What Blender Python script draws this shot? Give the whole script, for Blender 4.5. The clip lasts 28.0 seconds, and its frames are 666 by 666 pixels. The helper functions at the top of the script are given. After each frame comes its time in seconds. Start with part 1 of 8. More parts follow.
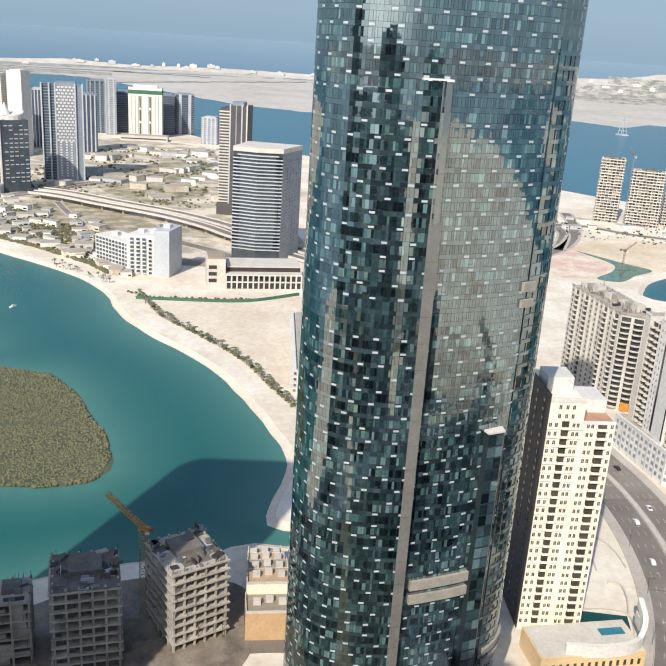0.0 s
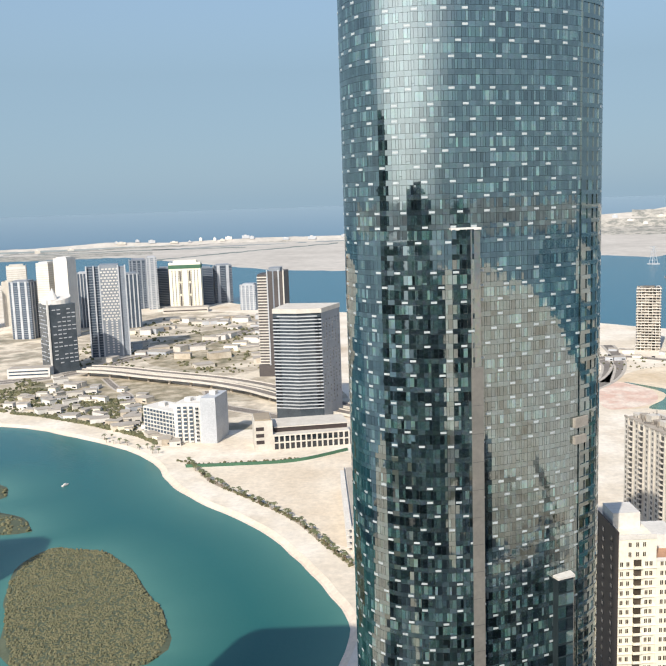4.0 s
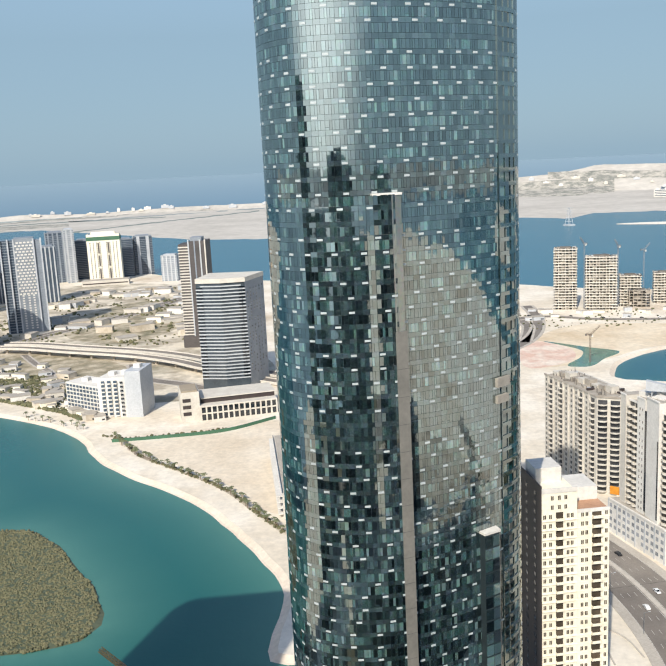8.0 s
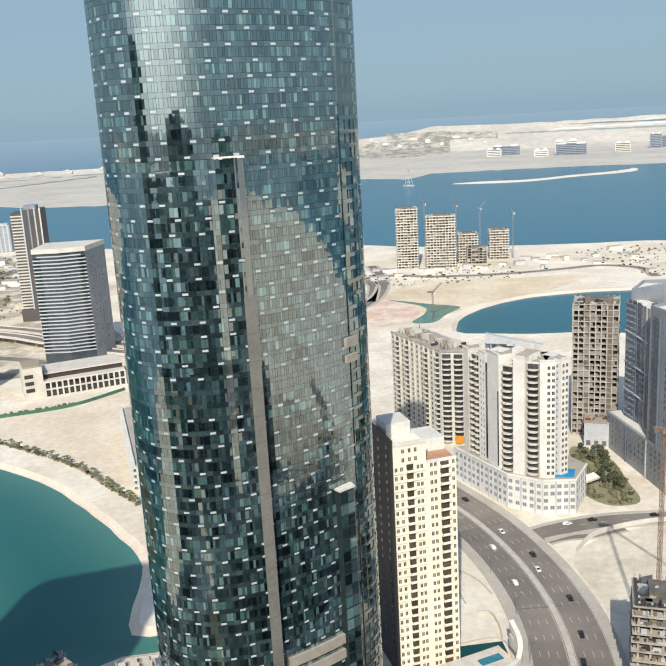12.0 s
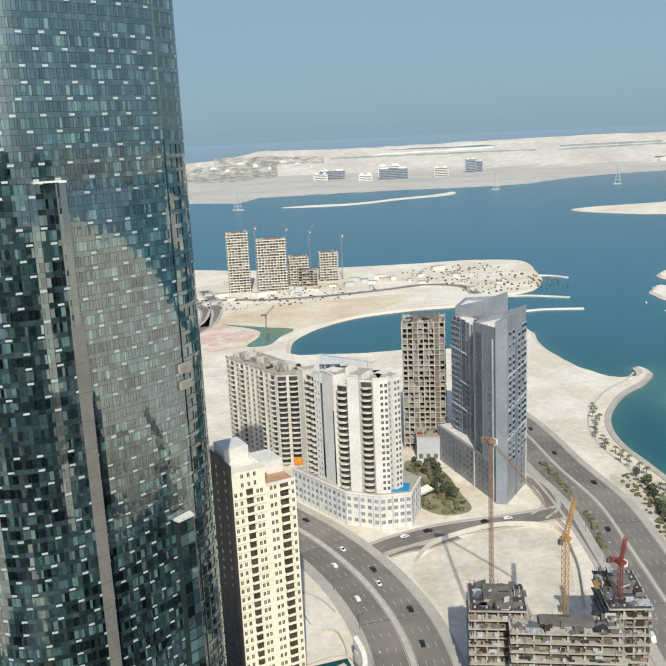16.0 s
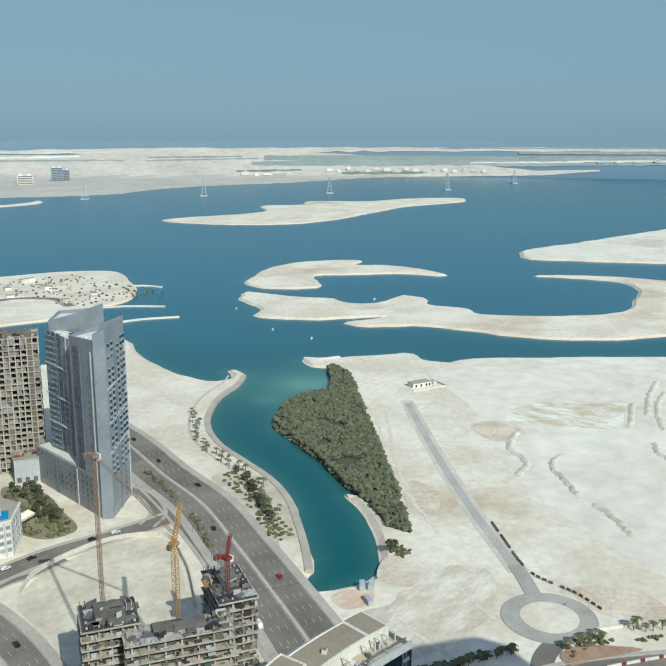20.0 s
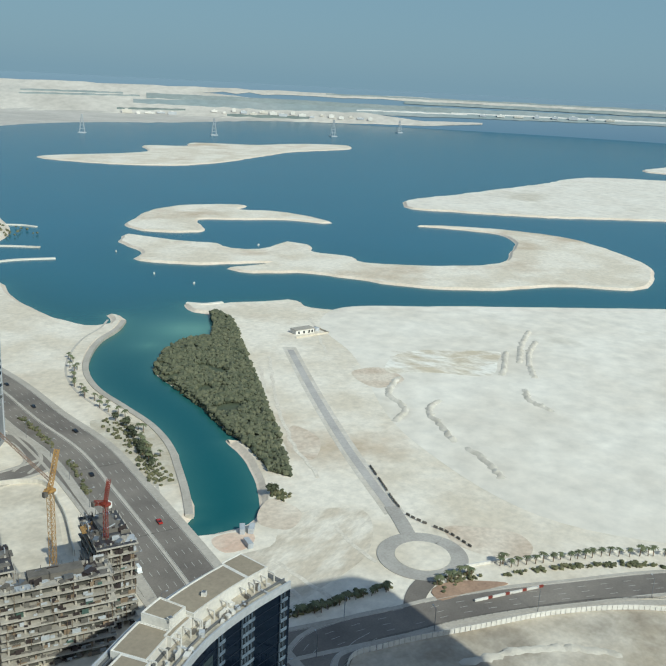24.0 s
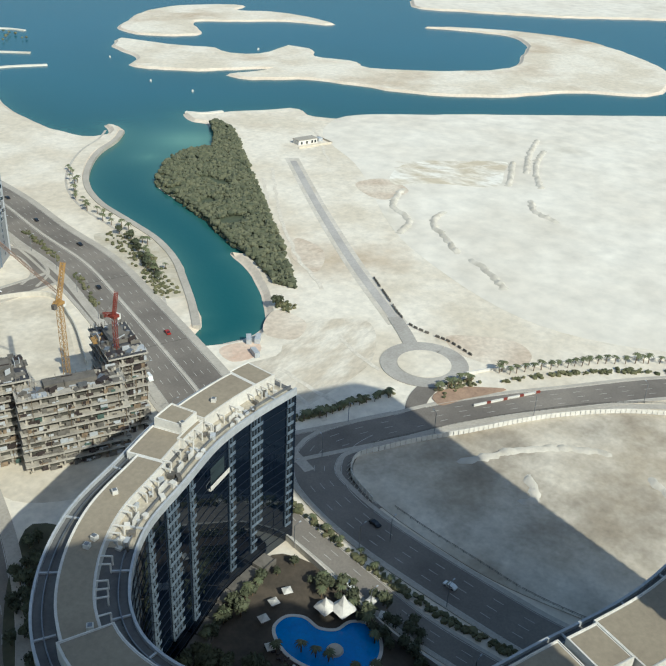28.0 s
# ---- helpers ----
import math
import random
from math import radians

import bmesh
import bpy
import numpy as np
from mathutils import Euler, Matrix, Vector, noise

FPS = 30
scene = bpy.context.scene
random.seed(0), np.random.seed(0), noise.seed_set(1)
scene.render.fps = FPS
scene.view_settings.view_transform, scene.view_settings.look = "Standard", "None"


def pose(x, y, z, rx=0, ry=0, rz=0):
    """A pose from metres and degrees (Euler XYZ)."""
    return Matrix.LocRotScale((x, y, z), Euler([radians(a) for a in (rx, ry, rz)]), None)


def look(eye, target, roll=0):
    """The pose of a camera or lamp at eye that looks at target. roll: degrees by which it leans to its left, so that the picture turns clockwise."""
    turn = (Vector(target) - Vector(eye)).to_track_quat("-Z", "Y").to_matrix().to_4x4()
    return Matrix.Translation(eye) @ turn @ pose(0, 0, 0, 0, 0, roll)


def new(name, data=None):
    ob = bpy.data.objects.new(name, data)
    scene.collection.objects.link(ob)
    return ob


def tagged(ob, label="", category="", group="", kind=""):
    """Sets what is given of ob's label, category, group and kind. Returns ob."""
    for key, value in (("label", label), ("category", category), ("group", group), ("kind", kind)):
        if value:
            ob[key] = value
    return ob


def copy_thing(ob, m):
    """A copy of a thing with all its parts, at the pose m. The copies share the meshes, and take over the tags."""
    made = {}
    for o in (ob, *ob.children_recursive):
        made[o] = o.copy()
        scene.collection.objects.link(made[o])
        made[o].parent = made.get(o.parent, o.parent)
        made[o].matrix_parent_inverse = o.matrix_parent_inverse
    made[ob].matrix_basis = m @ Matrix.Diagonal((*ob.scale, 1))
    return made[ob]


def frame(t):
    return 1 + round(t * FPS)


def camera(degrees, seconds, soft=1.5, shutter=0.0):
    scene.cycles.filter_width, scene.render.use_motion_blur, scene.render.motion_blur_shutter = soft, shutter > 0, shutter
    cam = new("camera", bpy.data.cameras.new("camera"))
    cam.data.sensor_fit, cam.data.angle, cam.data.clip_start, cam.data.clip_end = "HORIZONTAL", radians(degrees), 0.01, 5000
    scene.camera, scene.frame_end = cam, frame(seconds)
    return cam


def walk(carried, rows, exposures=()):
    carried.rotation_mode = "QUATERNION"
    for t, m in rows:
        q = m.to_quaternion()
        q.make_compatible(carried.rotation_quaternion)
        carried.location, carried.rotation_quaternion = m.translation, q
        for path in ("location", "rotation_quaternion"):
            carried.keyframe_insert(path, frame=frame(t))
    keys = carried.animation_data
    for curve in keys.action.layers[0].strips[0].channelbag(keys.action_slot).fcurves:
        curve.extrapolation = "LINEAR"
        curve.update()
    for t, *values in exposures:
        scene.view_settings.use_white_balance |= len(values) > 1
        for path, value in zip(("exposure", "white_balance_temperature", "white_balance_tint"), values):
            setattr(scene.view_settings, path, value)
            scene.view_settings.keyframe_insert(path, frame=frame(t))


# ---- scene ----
cam = camera(41.80, 28.0)
EYE = (0.0, 0.0, 200.0)
# seconds, yaw, pitch, roll of the hand-held camera at a high window
TURNS = [
    (0, 1.50, -18.76, -3.50), (0.5, 1.11, -16.36, 0.89), (1, 1.21, -14.27, 1.11), (1.5, 0.92, -13.55, 2.39), (2, -0.96, -10.25, 4.33),
    (2.5, -1.21, -9.06, 3.86), (3, 0.34, -10.04, 2.82), (3.5, 3.32, -8.18, 2.20), (4, 3.23, -8.70, 1.94), (4.5, 3.10, -8.88, 1.96),
    (6.5, 2.77, -9.54, 2.28), (7, 2.00, -9.60, 2.18), (7.5, -0.22, -10.37, 2.59), (8, -1.93, -11.04, 2.83), (8.5, -2.93, -12.04, 3.03),
    (9, -4.45, -12.45, 2.81), (9.5, -5.80, -12.62, 2.78), (10, -6.97, -12.65, 3.09), (10.5, -7.47, -12.02, 3.14), (11, -9.30, -13.36, 4.06),
    (11.5, -11.22, -13.96, 3.60), (13.5, -14.45, -13.57, 2.78), (14, -17.12, -13.53, 2.79), (14.5, -19.20, -13.71, 3.51), (15, -20.54, -13.43, 3.52),
    (15.5, -21.94, -13.38, 3.26), (16, -23.19, -12.92, 2.66), (16.5, -24.50, -13.02, 2.70), (17, -26.72, -13.19, 2.86), (17.5, -29.02, -13.03, 2.41),
    (18, -32.05, -12.79, 1.99), (18.5, -35.69, -12.26, 1.78), (19, -38.42, -12.28, 1.19), (19.5, -43.90, -12.73, 0.31), (20, -49.22, -12.82, -0.13),
    (20.5, -53.28, -13.38, 0.67), (21, -55.24, -12.44, 0.35), (21.5, -57.90, -12.70, -0.43), (23.5, -57.02, -14.71, -2.58), (24, -56.41, -16.15, -2.90),
    (24.5, -58.75, -17.82, -1.53), (25, -58.53, -19.96, -1.91), (25.5, -59.18, -20.13, -1.96), (26, -59.23, -22.66, -1.94), (26.5, -58.07, -25.07, -1.55),
    (27, -56.17, -27.51, -2.69), (27.5, -56.01, -27.91, -3.13), (28, -56.26, -28.44, -2.59),
]
walk(cam, [(t, pose(*EYE, 90 + pitch, roll, yaw)) for t, yaw, pitch, roll in TURNS], exposures=[(0.0, 0.05, 6250, 11), (4.0, 0.07, 6350, 11), (11.0, 0.0, 6300, 8), (17.0, -0.2, 6150, 5), (21.0, -0.34, 5800, -4), (25.0, -0.42, 5850, -3), (28.0, -0.22, 6000, -1)])

# ---- light ----
SUN_YAW, SUN_UP = 159.5, 39.0          # the sun stands behind the camera, to its left
world = bpy.data.worlds.new("sky")
scene.world = world
world.use_nodes = True
wn = world.node_tree.nodes
sky = wn.new("ShaderNodeTexSky")
sky.sky_type, sky.sun_disc = "NISHITA", False
sky.sun_elevation, sky.sun_rotation = radians(SUN_UP), radians(-SUN_YAW)
sky.altitude, sky.air_density, sky.dust_density, sky.ozone_density = 0, 1.0, 1.2, 1.5
wl = world.node_tree.links.new
dim = wn.new("ShaderNodeVectorMath")
dim.operation = "SCALE"
dim.inputs["Scale"].default_value = 0.15
wl(sky.outputs[0], dim.inputs[0])
# dusty haze over the horizon, thinning upwards
way = wn.new("ShaderNodeTexCoord")
up = wn.new("ShaderNodeSeparateXYZ")
wl(way.outputs["Generated"], up.inputs[0])
thin = wn.new("ShaderNodeMapRange")
thin.inputs["From Min"].default_value, thin.inputs["From Max"].default_value = 0.14, 0.42
thin.inputs["To Min"].default_value, thin.inputs["To Max"].default_value = 0.9, 0.05
wl(up.outputs["Z"], thin.inputs["Value"])
haze = wn.new("ShaderNodeMix")
haze.data_type = "RGBA"
# the haze is blue-grey away from the sun and glows whiter towards it
sunward = wn.new("ShaderNodeVectorMath")
sunward.operation = "DOT_PRODUCT"
wl(way.outputs["Generated"], sunward.inputs[0])
sunward.inputs[1].default_value = (-math.sin(radians(SUN_YAW)) * math.cos(radians(SUN_UP)), math.cos(radians(SUN_YAW)) * math.cos(radians(SUN_UP)), math.sin(radians(SUN_UP)))
glow = wn.new("ShaderNodeMapRange")
glow.interpolation_type = "SMOOTHSTEP"
glow.inputs["From Min"].default_value, glow.inputs["From Max"].default_value = 0.58, 0.97
wl(sunward.outputs["Value"], glow.inputs["Value"])
tone = wn.new("ShaderNodeMix")
tone.data_type = "RGBA"
tone.inputs["A"].default_value, tone.inputs["B"].default_value = (0.295, 0.43, 0.535, 1.0), (2.7, 2.75, 2.7, 1.0)
wl(glow.outputs["Result"], tone.inputs["Factor"])
wl(tone.outputs["Result"], haze.inputs["B"])
wl(thin.outputs["Result"], haze.inputs["Factor"])
wl(dim.outputs[0], haze.inputs["A"])
wl(haze.outputs["Result"], wn["Background"].inputs["Color"])
wn["Background"].inputs["Strength"].default_value = 1.0
SUN_WAY = Vector((-math.sin(radians(SUN_YAW)) * math.cos(radians(SUN_UP)), math.cos(radians(SUN_YAW)) * math.cos(radians(SUN_UP)), math.sin(radians(SUN_UP))))
lamp = bpy.data.lights.new("sun", "SUN")
lamp.energy, lamp.angle, lamp.color = 4.9, radians(0.5), (1.0, 0.92, 0.80)
sun = new("sun", lamp)
sun.matrix_world = look(SUN_WAY * 800, (0, 0, 0))


# ---- materials ----
def lin(r, g, b):
    """Linear colour of an sRGB one, 0 to 255."""
    return tuple(((c / 255 + 0.055) / 1.055) ** 2.4 if c > 10 else c / 3300 for c in (r, g, b)) + (1.0,)


def surface(name, base, other=None, scale=0.2, fine=3.0, rough=0.8, metal=0.0, bump=0.0, bump_scale=None, coords="pos", spread=0.35, third=None, spots=0.0, vary=0.0, ior=1.5, stretch=None, spec=0.5):
    """A two-scale procedural surface: broad mottling from base to other, fine grain, optional third tone in patches, bump."""
    m = bpy.data.materials.new(name)
    m.use_nodes = True
    nt = m.node_tree
    n, link = nt.nodes, nt.links.new
    b = n["Principled BSDF"]
    b.inputs["Roughness"].default_value, b.inputs["Metallic"].default_value, b.inputs["IOR"].default_value = rough, metal, ior
    b.inputs["Specular IOR Level"].default_value = spec
    if coords == "pos":
        src = n.new("ShaderNodeNewGeometry").outputs["Position"]
    else:
        src = n.new("ShaderNodeTexCoord").outputs["Object"]
    if stretch:
        mp = n.new("ShaderNodeMapping")
        mp.inputs["Scale"].default_value = stretch
        link(src, mp.inputs["Vector"])
        src = mp.outputs["Vector"]
    other = other or tuple(c * 0.75 for c in base[:3]) + (1.0,)

    def noise_at(s, detail=4.0, r=0.6):
        t = n.new("ShaderNodeTexNoise")
        t.inputs["Scale"].default_value, t.inputs["Detail"].default_value, t.inputs["Roughness"].default_value = s, detail, r
        link(src, t.inputs["Vector"])
        return t.outputs["Fac"]

    def ramp(fac, lo, hi):
        r = n.new("ShaderNodeMapRange")
        r.inputs["From Min"].default_value, r.inputs["From Max"].default_value = lo, hi
        link(fac, r.inputs["Value"])
        return r.outputs["Result"]

    def mix(fac, a, c, kind="MIX"):
        x = n.new("ShaderNodeMix")
        x.data_type, x.blend_type = "RGBA", kind
        if isinstance(fac, float):
            x.inputs["Factor"].default_value = fac
        else:
            link(fac, x.inputs["Factor"])
        for sock, v in ((x.inputs["A"], a), (x.inputs["B"], c)):
            if isinstance(v, tuple):
                sock.default_value = v
            else:
                link(v, sock)
        return x.outputs["Result"]

    col = mix(ramp(noise_at(scale), 0.5 - spread / 2, 0.5 + spread / 2), base, other)
    if third:
        col = mix(ramp(noise_at(scale * 0.37, 6.0, 0.65), 0.62 - spots, 0.7), col, third)
    g = ramp(noise_at(fine, 3.0), 0.2, 0.8)
    grey = mix(g, (0.8, 0.8, 0.8, 1), (1.12, 1.12, 1.12, 1))
    col = mix(1.0, col, grey, "MULTIPLY")
    if vary:
        oi = n.new("ShaderNodeObjectInfo")
        tone = mix(oi.outputs["Random"], (1 - vary, 1 - vary, 1 - vary, 1), (1 + vary, 1 + vary, 1 + vary, 1))
        col = mix(1.0, col, tone, "MULTIPLY")
    link(col, b.inputs["Base Color"])
    if bump:
        bp = n.new("ShaderNodeBump")
        bp.inputs["Strength"].default_value, bp.inputs["Distance"].default_value = min(1.0, bump), 0.3
        link(noise_at(bump_scale or fine, 5.0), bp.inputs["Height"])
        link(bp.outputs["Normal"], b.inputs["Normal"])
    return m


SAND = surface("pale_sand", lin(228, 219, 203), lin(212, 200, 180), 0.016, 0.25, 0.95, bump=0.12, bump_scale=0.08, third=lin(188, 168, 142), spots=0.08, spread=0.2)
SALT = surface("salt_flat", lin(229, 222, 209), lin(217, 208, 193), 0.014, 0.07, 0.95, bump=0.04, bump_scale=0.05, third=lin(200, 190, 172), spots=0.06)
BEACH = surface("wet_beach_sand", lin(220, 206, 188), lin(208, 192, 172), 0.03, 0.4, 0.7)
LOT = surface("dirty_lot_soil", lin(216, 206, 189), lin(178, 165, 145), 0.035, 0.4, 0.95, bump=0.7, bump_scale=0.16, third=lin(110, 98, 83), spots=0.15, spread=0.3)
# far sand greyed, so that distance haze lies in its colour
FARSAND = surface("hazy_far_sand", lin(196, 190, 180), lin(178, 172, 162), 0.004, 0.03, 0.95, third=lin(176, 172, 164), spots=0.02)
SCRUB = surface("scrub_ground", lin(186, 174, 152), lin(140, 130, 106), 0.06, 0.25, 0.95, bump=0.6, bump_scale=0.2, third=lin(96, 96, 72), spots=0.13, spread=0.2)
ASPHALT = surface("asphalt", lin(138, 130, 120), lin(108, 101, 94), 0.03, 1.5, 0.85, third=lin(132, 124, 115), spots=0.0)
PAVING = surface("paving", lin(186, 178, 166), lin(170, 162, 150), 0.06, 1.0, 0.9)
LINE = surface("road_paint", lin(206, 202, 194), lin(182, 178, 170), 0.4, 3.0, 0.8)
MUD = surface("mangrove_mud", lin(90, 96, 74), lin(70, 78, 60), 0.05, 0.5, 0.7)
FOLIAGE = surface("mangrove_leaves", lin(88, 98, 66), lin(64, 78, 50), 0.08, 0.7, 0.8, vary=0.15)
SHRUB = surface("shrub_leaves", lin(88, 92, 68), lin(66, 72, 52), 0.2, 1.2, 0.8, vary=0.2)
PALM = surface("palm_fronds", lin(86, 96, 66), lin(104, 104, 74), 0.5, 2.0, 0.7, vary=0.15)
TRUNK = surface("palm_trunk", lin(120, 100, 78), lin(96, 80, 62), 1.0, 6.0, 0.9)
CONCRETE = surface("raw_concrete", lin(178, 169, 156), lin(146, 138, 126), 0.15, 1.2, 0.9, third=lin(120, 110, 98), spots=0.02, vary=0.08)
DARKCON = surface("stained_concrete", lin(120, 114, 106), lin(92, 88, 82), 0.2, 1.2, 0.9, vary=0.1)
WHITE = surface("white_render", lin(222, 218, 210), lin(208, 203, 194), 0.1, 0.8, 0.8, vary=0.02)
OFFWHITE = surface("warm_white_render", lin(208, 202, 190), lin(192, 185, 173), 0.1, 0.8, 0.8, vary=0.02)
CREAM = surface("cream_render", lin(243, 236, 216), lin(237, 228, 206), 0.1, 0.8, 0.8, vary=0.02)
BROWN = surface("dark_brown_cladding", lin(64, 54, 52), lin(52, 45, 44), 0.1, 0.8, 0.6)
GREY = surface("grey_cladding", lin(140, 146, 152), lin(122, 129, 137), 0.08, 0.8, 0.45, vary=0.03)
LIGHTGREY = surface("light_grey_cladding", lin(188, 190, 192), lin(172, 175, 178), 0.08, 0.8, 0.5, vary=0.03)
BLUEGREY = surface("blue_grey_cladding", lin(112, 124, 138), lin(96, 108, 124), 0.08, 0.8, 0.4, vary=0.04)
ROOF = surface("roof_screed", lin(176, 168, 156), lin(156, 149, 138), 0.08, 0.9, 0.9, third=lin(136, 128, 118), spots=0.0)
ROOFTAN = surface("tan_roof_membrane", lin(158, 146, 126), lin(146, 134, 116), 0.05, 0.8, 0.9)
TERRA = surface("terracotta_tiles", lin(190, 150, 120), lin(170, 130, 102), 0.2, 1.5, 0.85)
STEEL = surface("galvanised_steel", lin(150, 152, 154), lin(130, 132, 136), 0.4, 2.0, 0.4, metal=0.6)
YELLOW = surface("crane_yellow", lin(184, 146, 86), lin(160, 122, 70), 0.5, 2.0, 0.5)
ORANGE = surface("crane_orange", lin(160, 120, 90), lin(138, 102, 76), 0.5, 2.0, 0.5)
RED = surface("red_paint", lin(138, 60, 46), lin(116, 50, 40), 0.5, 2.0, 0.5)
BLUE = surface("blue_membrane", lin(40, 140, 190), lin(36, 126, 176), 0.3, 2.0, 0.6)
GREENWALL = surface("green_hoarding", lin(70, 110, 84), lin(60, 96, 74), 0.1, 1.0, 0.7)
POOLWATER = surface("pool_water", lin(20, 140, 214), lin(16, 122, 200), 0.2, 1.0, 0.08)
DARKGLASS = surface("dark_window_glass", lin(38, 44, 50), lin(28, 34, 40), 0.2, 1.0, 0.06, vary=0.25, spec=0.8)
BLUEGLASS = surface("blue_curtain_glass", lin(44, 62, 80), lin(34, 50, 68), 0.1, 0.7, 0.08, vary=0.2, spec=0.9)
CARWHITE = surface("white_car_paint", lin(232, 232, 230), lin(222, 222, 220), 0.5, 3.0, 0.25)
CARDARK = surface("dark_car_paint", lin(40, 42, 46), lin(34, 36, 40), 0.5, 3.0, 0.25)
CARRED = surface("red_car_paint", lin(170, 50, 40), lin(160, 44, 36), 0.5, 3.0, 0.25)


# ---- mesh helpers ----
def mesh_of(bm, material, name="mesh", smooth=False):
    me = bpy.data.meshes.new(name)
    bm.to_mesh(me)
    bm.free()
    if material is not None:
        me.materials.append(material)
    if smooth:
        for p in me.polygons:
            p.use_smooth = True
    return me


def part(name, bm, material, parent, label="", kind=""):
    ob = new(name, mesh_of(bm, material, name) if isinstance(bm, bmesh.types.BMesh) else bm)
    ob.parent = parent
    return tagged(ob, label, kind=kind)


def piece(name, me, parent, m):
    ob = new(name, me)
    ob.parent = parent
    ob.matrix_basis = m
    return ob


def thing(name, x, y, z=0.0, rot=0.0, label="", category="", group=""):
    ob = new(name)
    ob.empty_display_size = 2.0
    ob.matrix_basis = pose(x, y, z, 0, 0, rot)
    return tagged(ob, label, category, group)


def box(bm, x0, x1, y0, y1, z0, z1):
    v = [bm.verts.new((x, y, z)) for z in (z0, z1) for x, y in ((x0, y0), (x1, y0), (x1, y1), (x0, y1))]
    for f in ((3, 2, 1, 0), (4, 5, 6, 7), (0, 1, 5, 4), (1, 2, 6, 5), (2, 3, 7, 6), (3, 0, 4, 7)):
        bm.faces.new([v[i] for i in f])
    return bm


def boxes(*rows):
    bm = bmesh.new()
    for r in rows:
        box(bm, *r)
    return bm


def prism(pts, z0, z1, bm=None, top=None):
    """An upright prism over a footprint given anticlockwise; top: heights of the upper corners, where they differ."""
    bm = bm or bmesh.new()
    lo = [bm.verts.new((x, y, z0)) for x, y in pts]
    hi = [bm.verts.new((x, y, z1 if top is None else top[i])) for i, (x, y) in enumerate(pts)]
    n = len(pts)
    for i in range(n):
        bm.faces.new((lo[i], lo[(i + 1) % n], hi[(i + 1) % n], hi[i]))
    bm.faces.new(hi)
    bm.faces.new(lo[::-1])
    return bm


def beam(bm, a, b, r=0.15):
    """A square bar from a to b."""
    a, b = Vector(a), Vector(b)
    d = (b - a).normalized()
    s = d.cross(Vector((0, 0, 1)))
    s = s.normalized() if s.length > 0.01 else Vector((1, 0, 0))
    t = d.cross(s)
    ring = [[bm.verts.new(p + r * (i * s + j * t)) for i, j in ((-1, -1), (1, -1), (1, 1), (-1, 1))] for p in (a, b)]
    for k in range(4):
        bm.faces.new((ring[0][k], ring[0][(k + 1) % 4], ring[1][(k + 1) % 4], ring[1][k]))
    bm.faces.new(ring[0][::-1])
    bm.faces.new(ring[1])
    return bm


def spline(pts, closed=False, step=8.0):
    """A smooth line through the points, sampled about every step metres."""
    p = [np.array(q, float) for q in pts]
    n, out = len(p), []
    for i in range(n if closed else n - 1):
        a, b, c, d = (p[(i + k) % n] if closed else p[min(max(i + k, 0), n - 1)] for k in (-1, 0, 1, 2))
        # chord-scaled tangents keep uneven spacing from looping
        l0, l1, l2 = (max(1e-3, float(np.hypot(*(q - r)))) for q, r in ((b, a), (c, b), (d, c)))
        m1 = l1 * ((c - b) / l1 * l0 + (b - a) / l0 * l1) / (l0 + l1) if l0 > 0.01 else c - b
        m2 = l1 * ((d - c) / l2 * l1 + (c - b) / l1 * l2) / (l1 + l2) if l2 > 0.01 else c - b
        k = max(1, int(l1 / step))
        for s in np.linspace(0, 1, k, endpoint=False):
            out.append(b * (2 * s**3 - 3 * s**2 + 1) + m1 * (s**3 - 2 * s**2 + s) + c * (3 * s**2 - 2 * s**3) + m2 * (s**3 - s**2))
    if not closed:
        out.append(p[-1])
    return np.array(out)


def normals_of(line, closed=False):
    d = (np.roll(line, -1, 0) - np.roll(line, 1, 0)) if closed else np.gradient(line, axis=0)
    d /= np.maximum(np.hypot(d[:, 0], d[:, 1]), 1e-6)[:, None]
    return np.stack([-d[:, 1], d[:, 0]], 1)


def ribbon(line, left, right, z, thick=0.0):
    """A strip along a line, from left to right metres off it (positive to the left), with sides where it is thick."""
    line = np.asarray(line, float)
    nm = normals_of(line)
    zz = np.full(len(line), float(z)) if np.isscalar(z) else np.asarray(z, float)
    cols = [(left, 0.0), (right, 0.0)] if not thick else [(left, -thick), (left, 0.0), (right, 0.0), (right, -thick)]
    n, k = len(line), len(cols)
    co = np.concatenate([np.column_stack([line + nm * o, zz + dz]) for o, dz in cols])
    faces = [(j * n + i, (j + 1) * n + i, (j + 1) * n + i + 1, j * n + i + 1) for j in range(k - 1) for i in range(n - 1)]
    if thick:
        faces += [(i, i + 1, (k - 1) * n + i + 1, (k - 1) * n + i) for i in range(n - 1)]
        faces += [(0, 3 * n, 2 * n, n), (n - 1, 2 * n - 1, 3 * n - 1, 4 * n - 1)]
    me = bpy.data.meshes.new("ribbon")
    me.from_pydata(co.tolist(), [], faces)
    me.update()
    return me


def structure(name, me, material, label="", category=""):
    ob = new(name, me)
    if material is not None and not me.materials:
        me.materials.append(material)
    return tagged(ob, label, category, kind="structure")


def raw_mesh(name, verts, faces, material=None):
    me = bpy.data.meshes.new(name)
    me.from_pydata([tuple(v) for v in verts], [], [tuple(f) for f in faces])
    me.update()
    if material is not None:
        me.materials.append(material)
    return me


# ---- water, land and roads ----
GROUND = 2.0                       # height of the made ground above the sea
RING_IN, RING_OUT, RING_TOP = 4350.0, 4860.0, 164.0


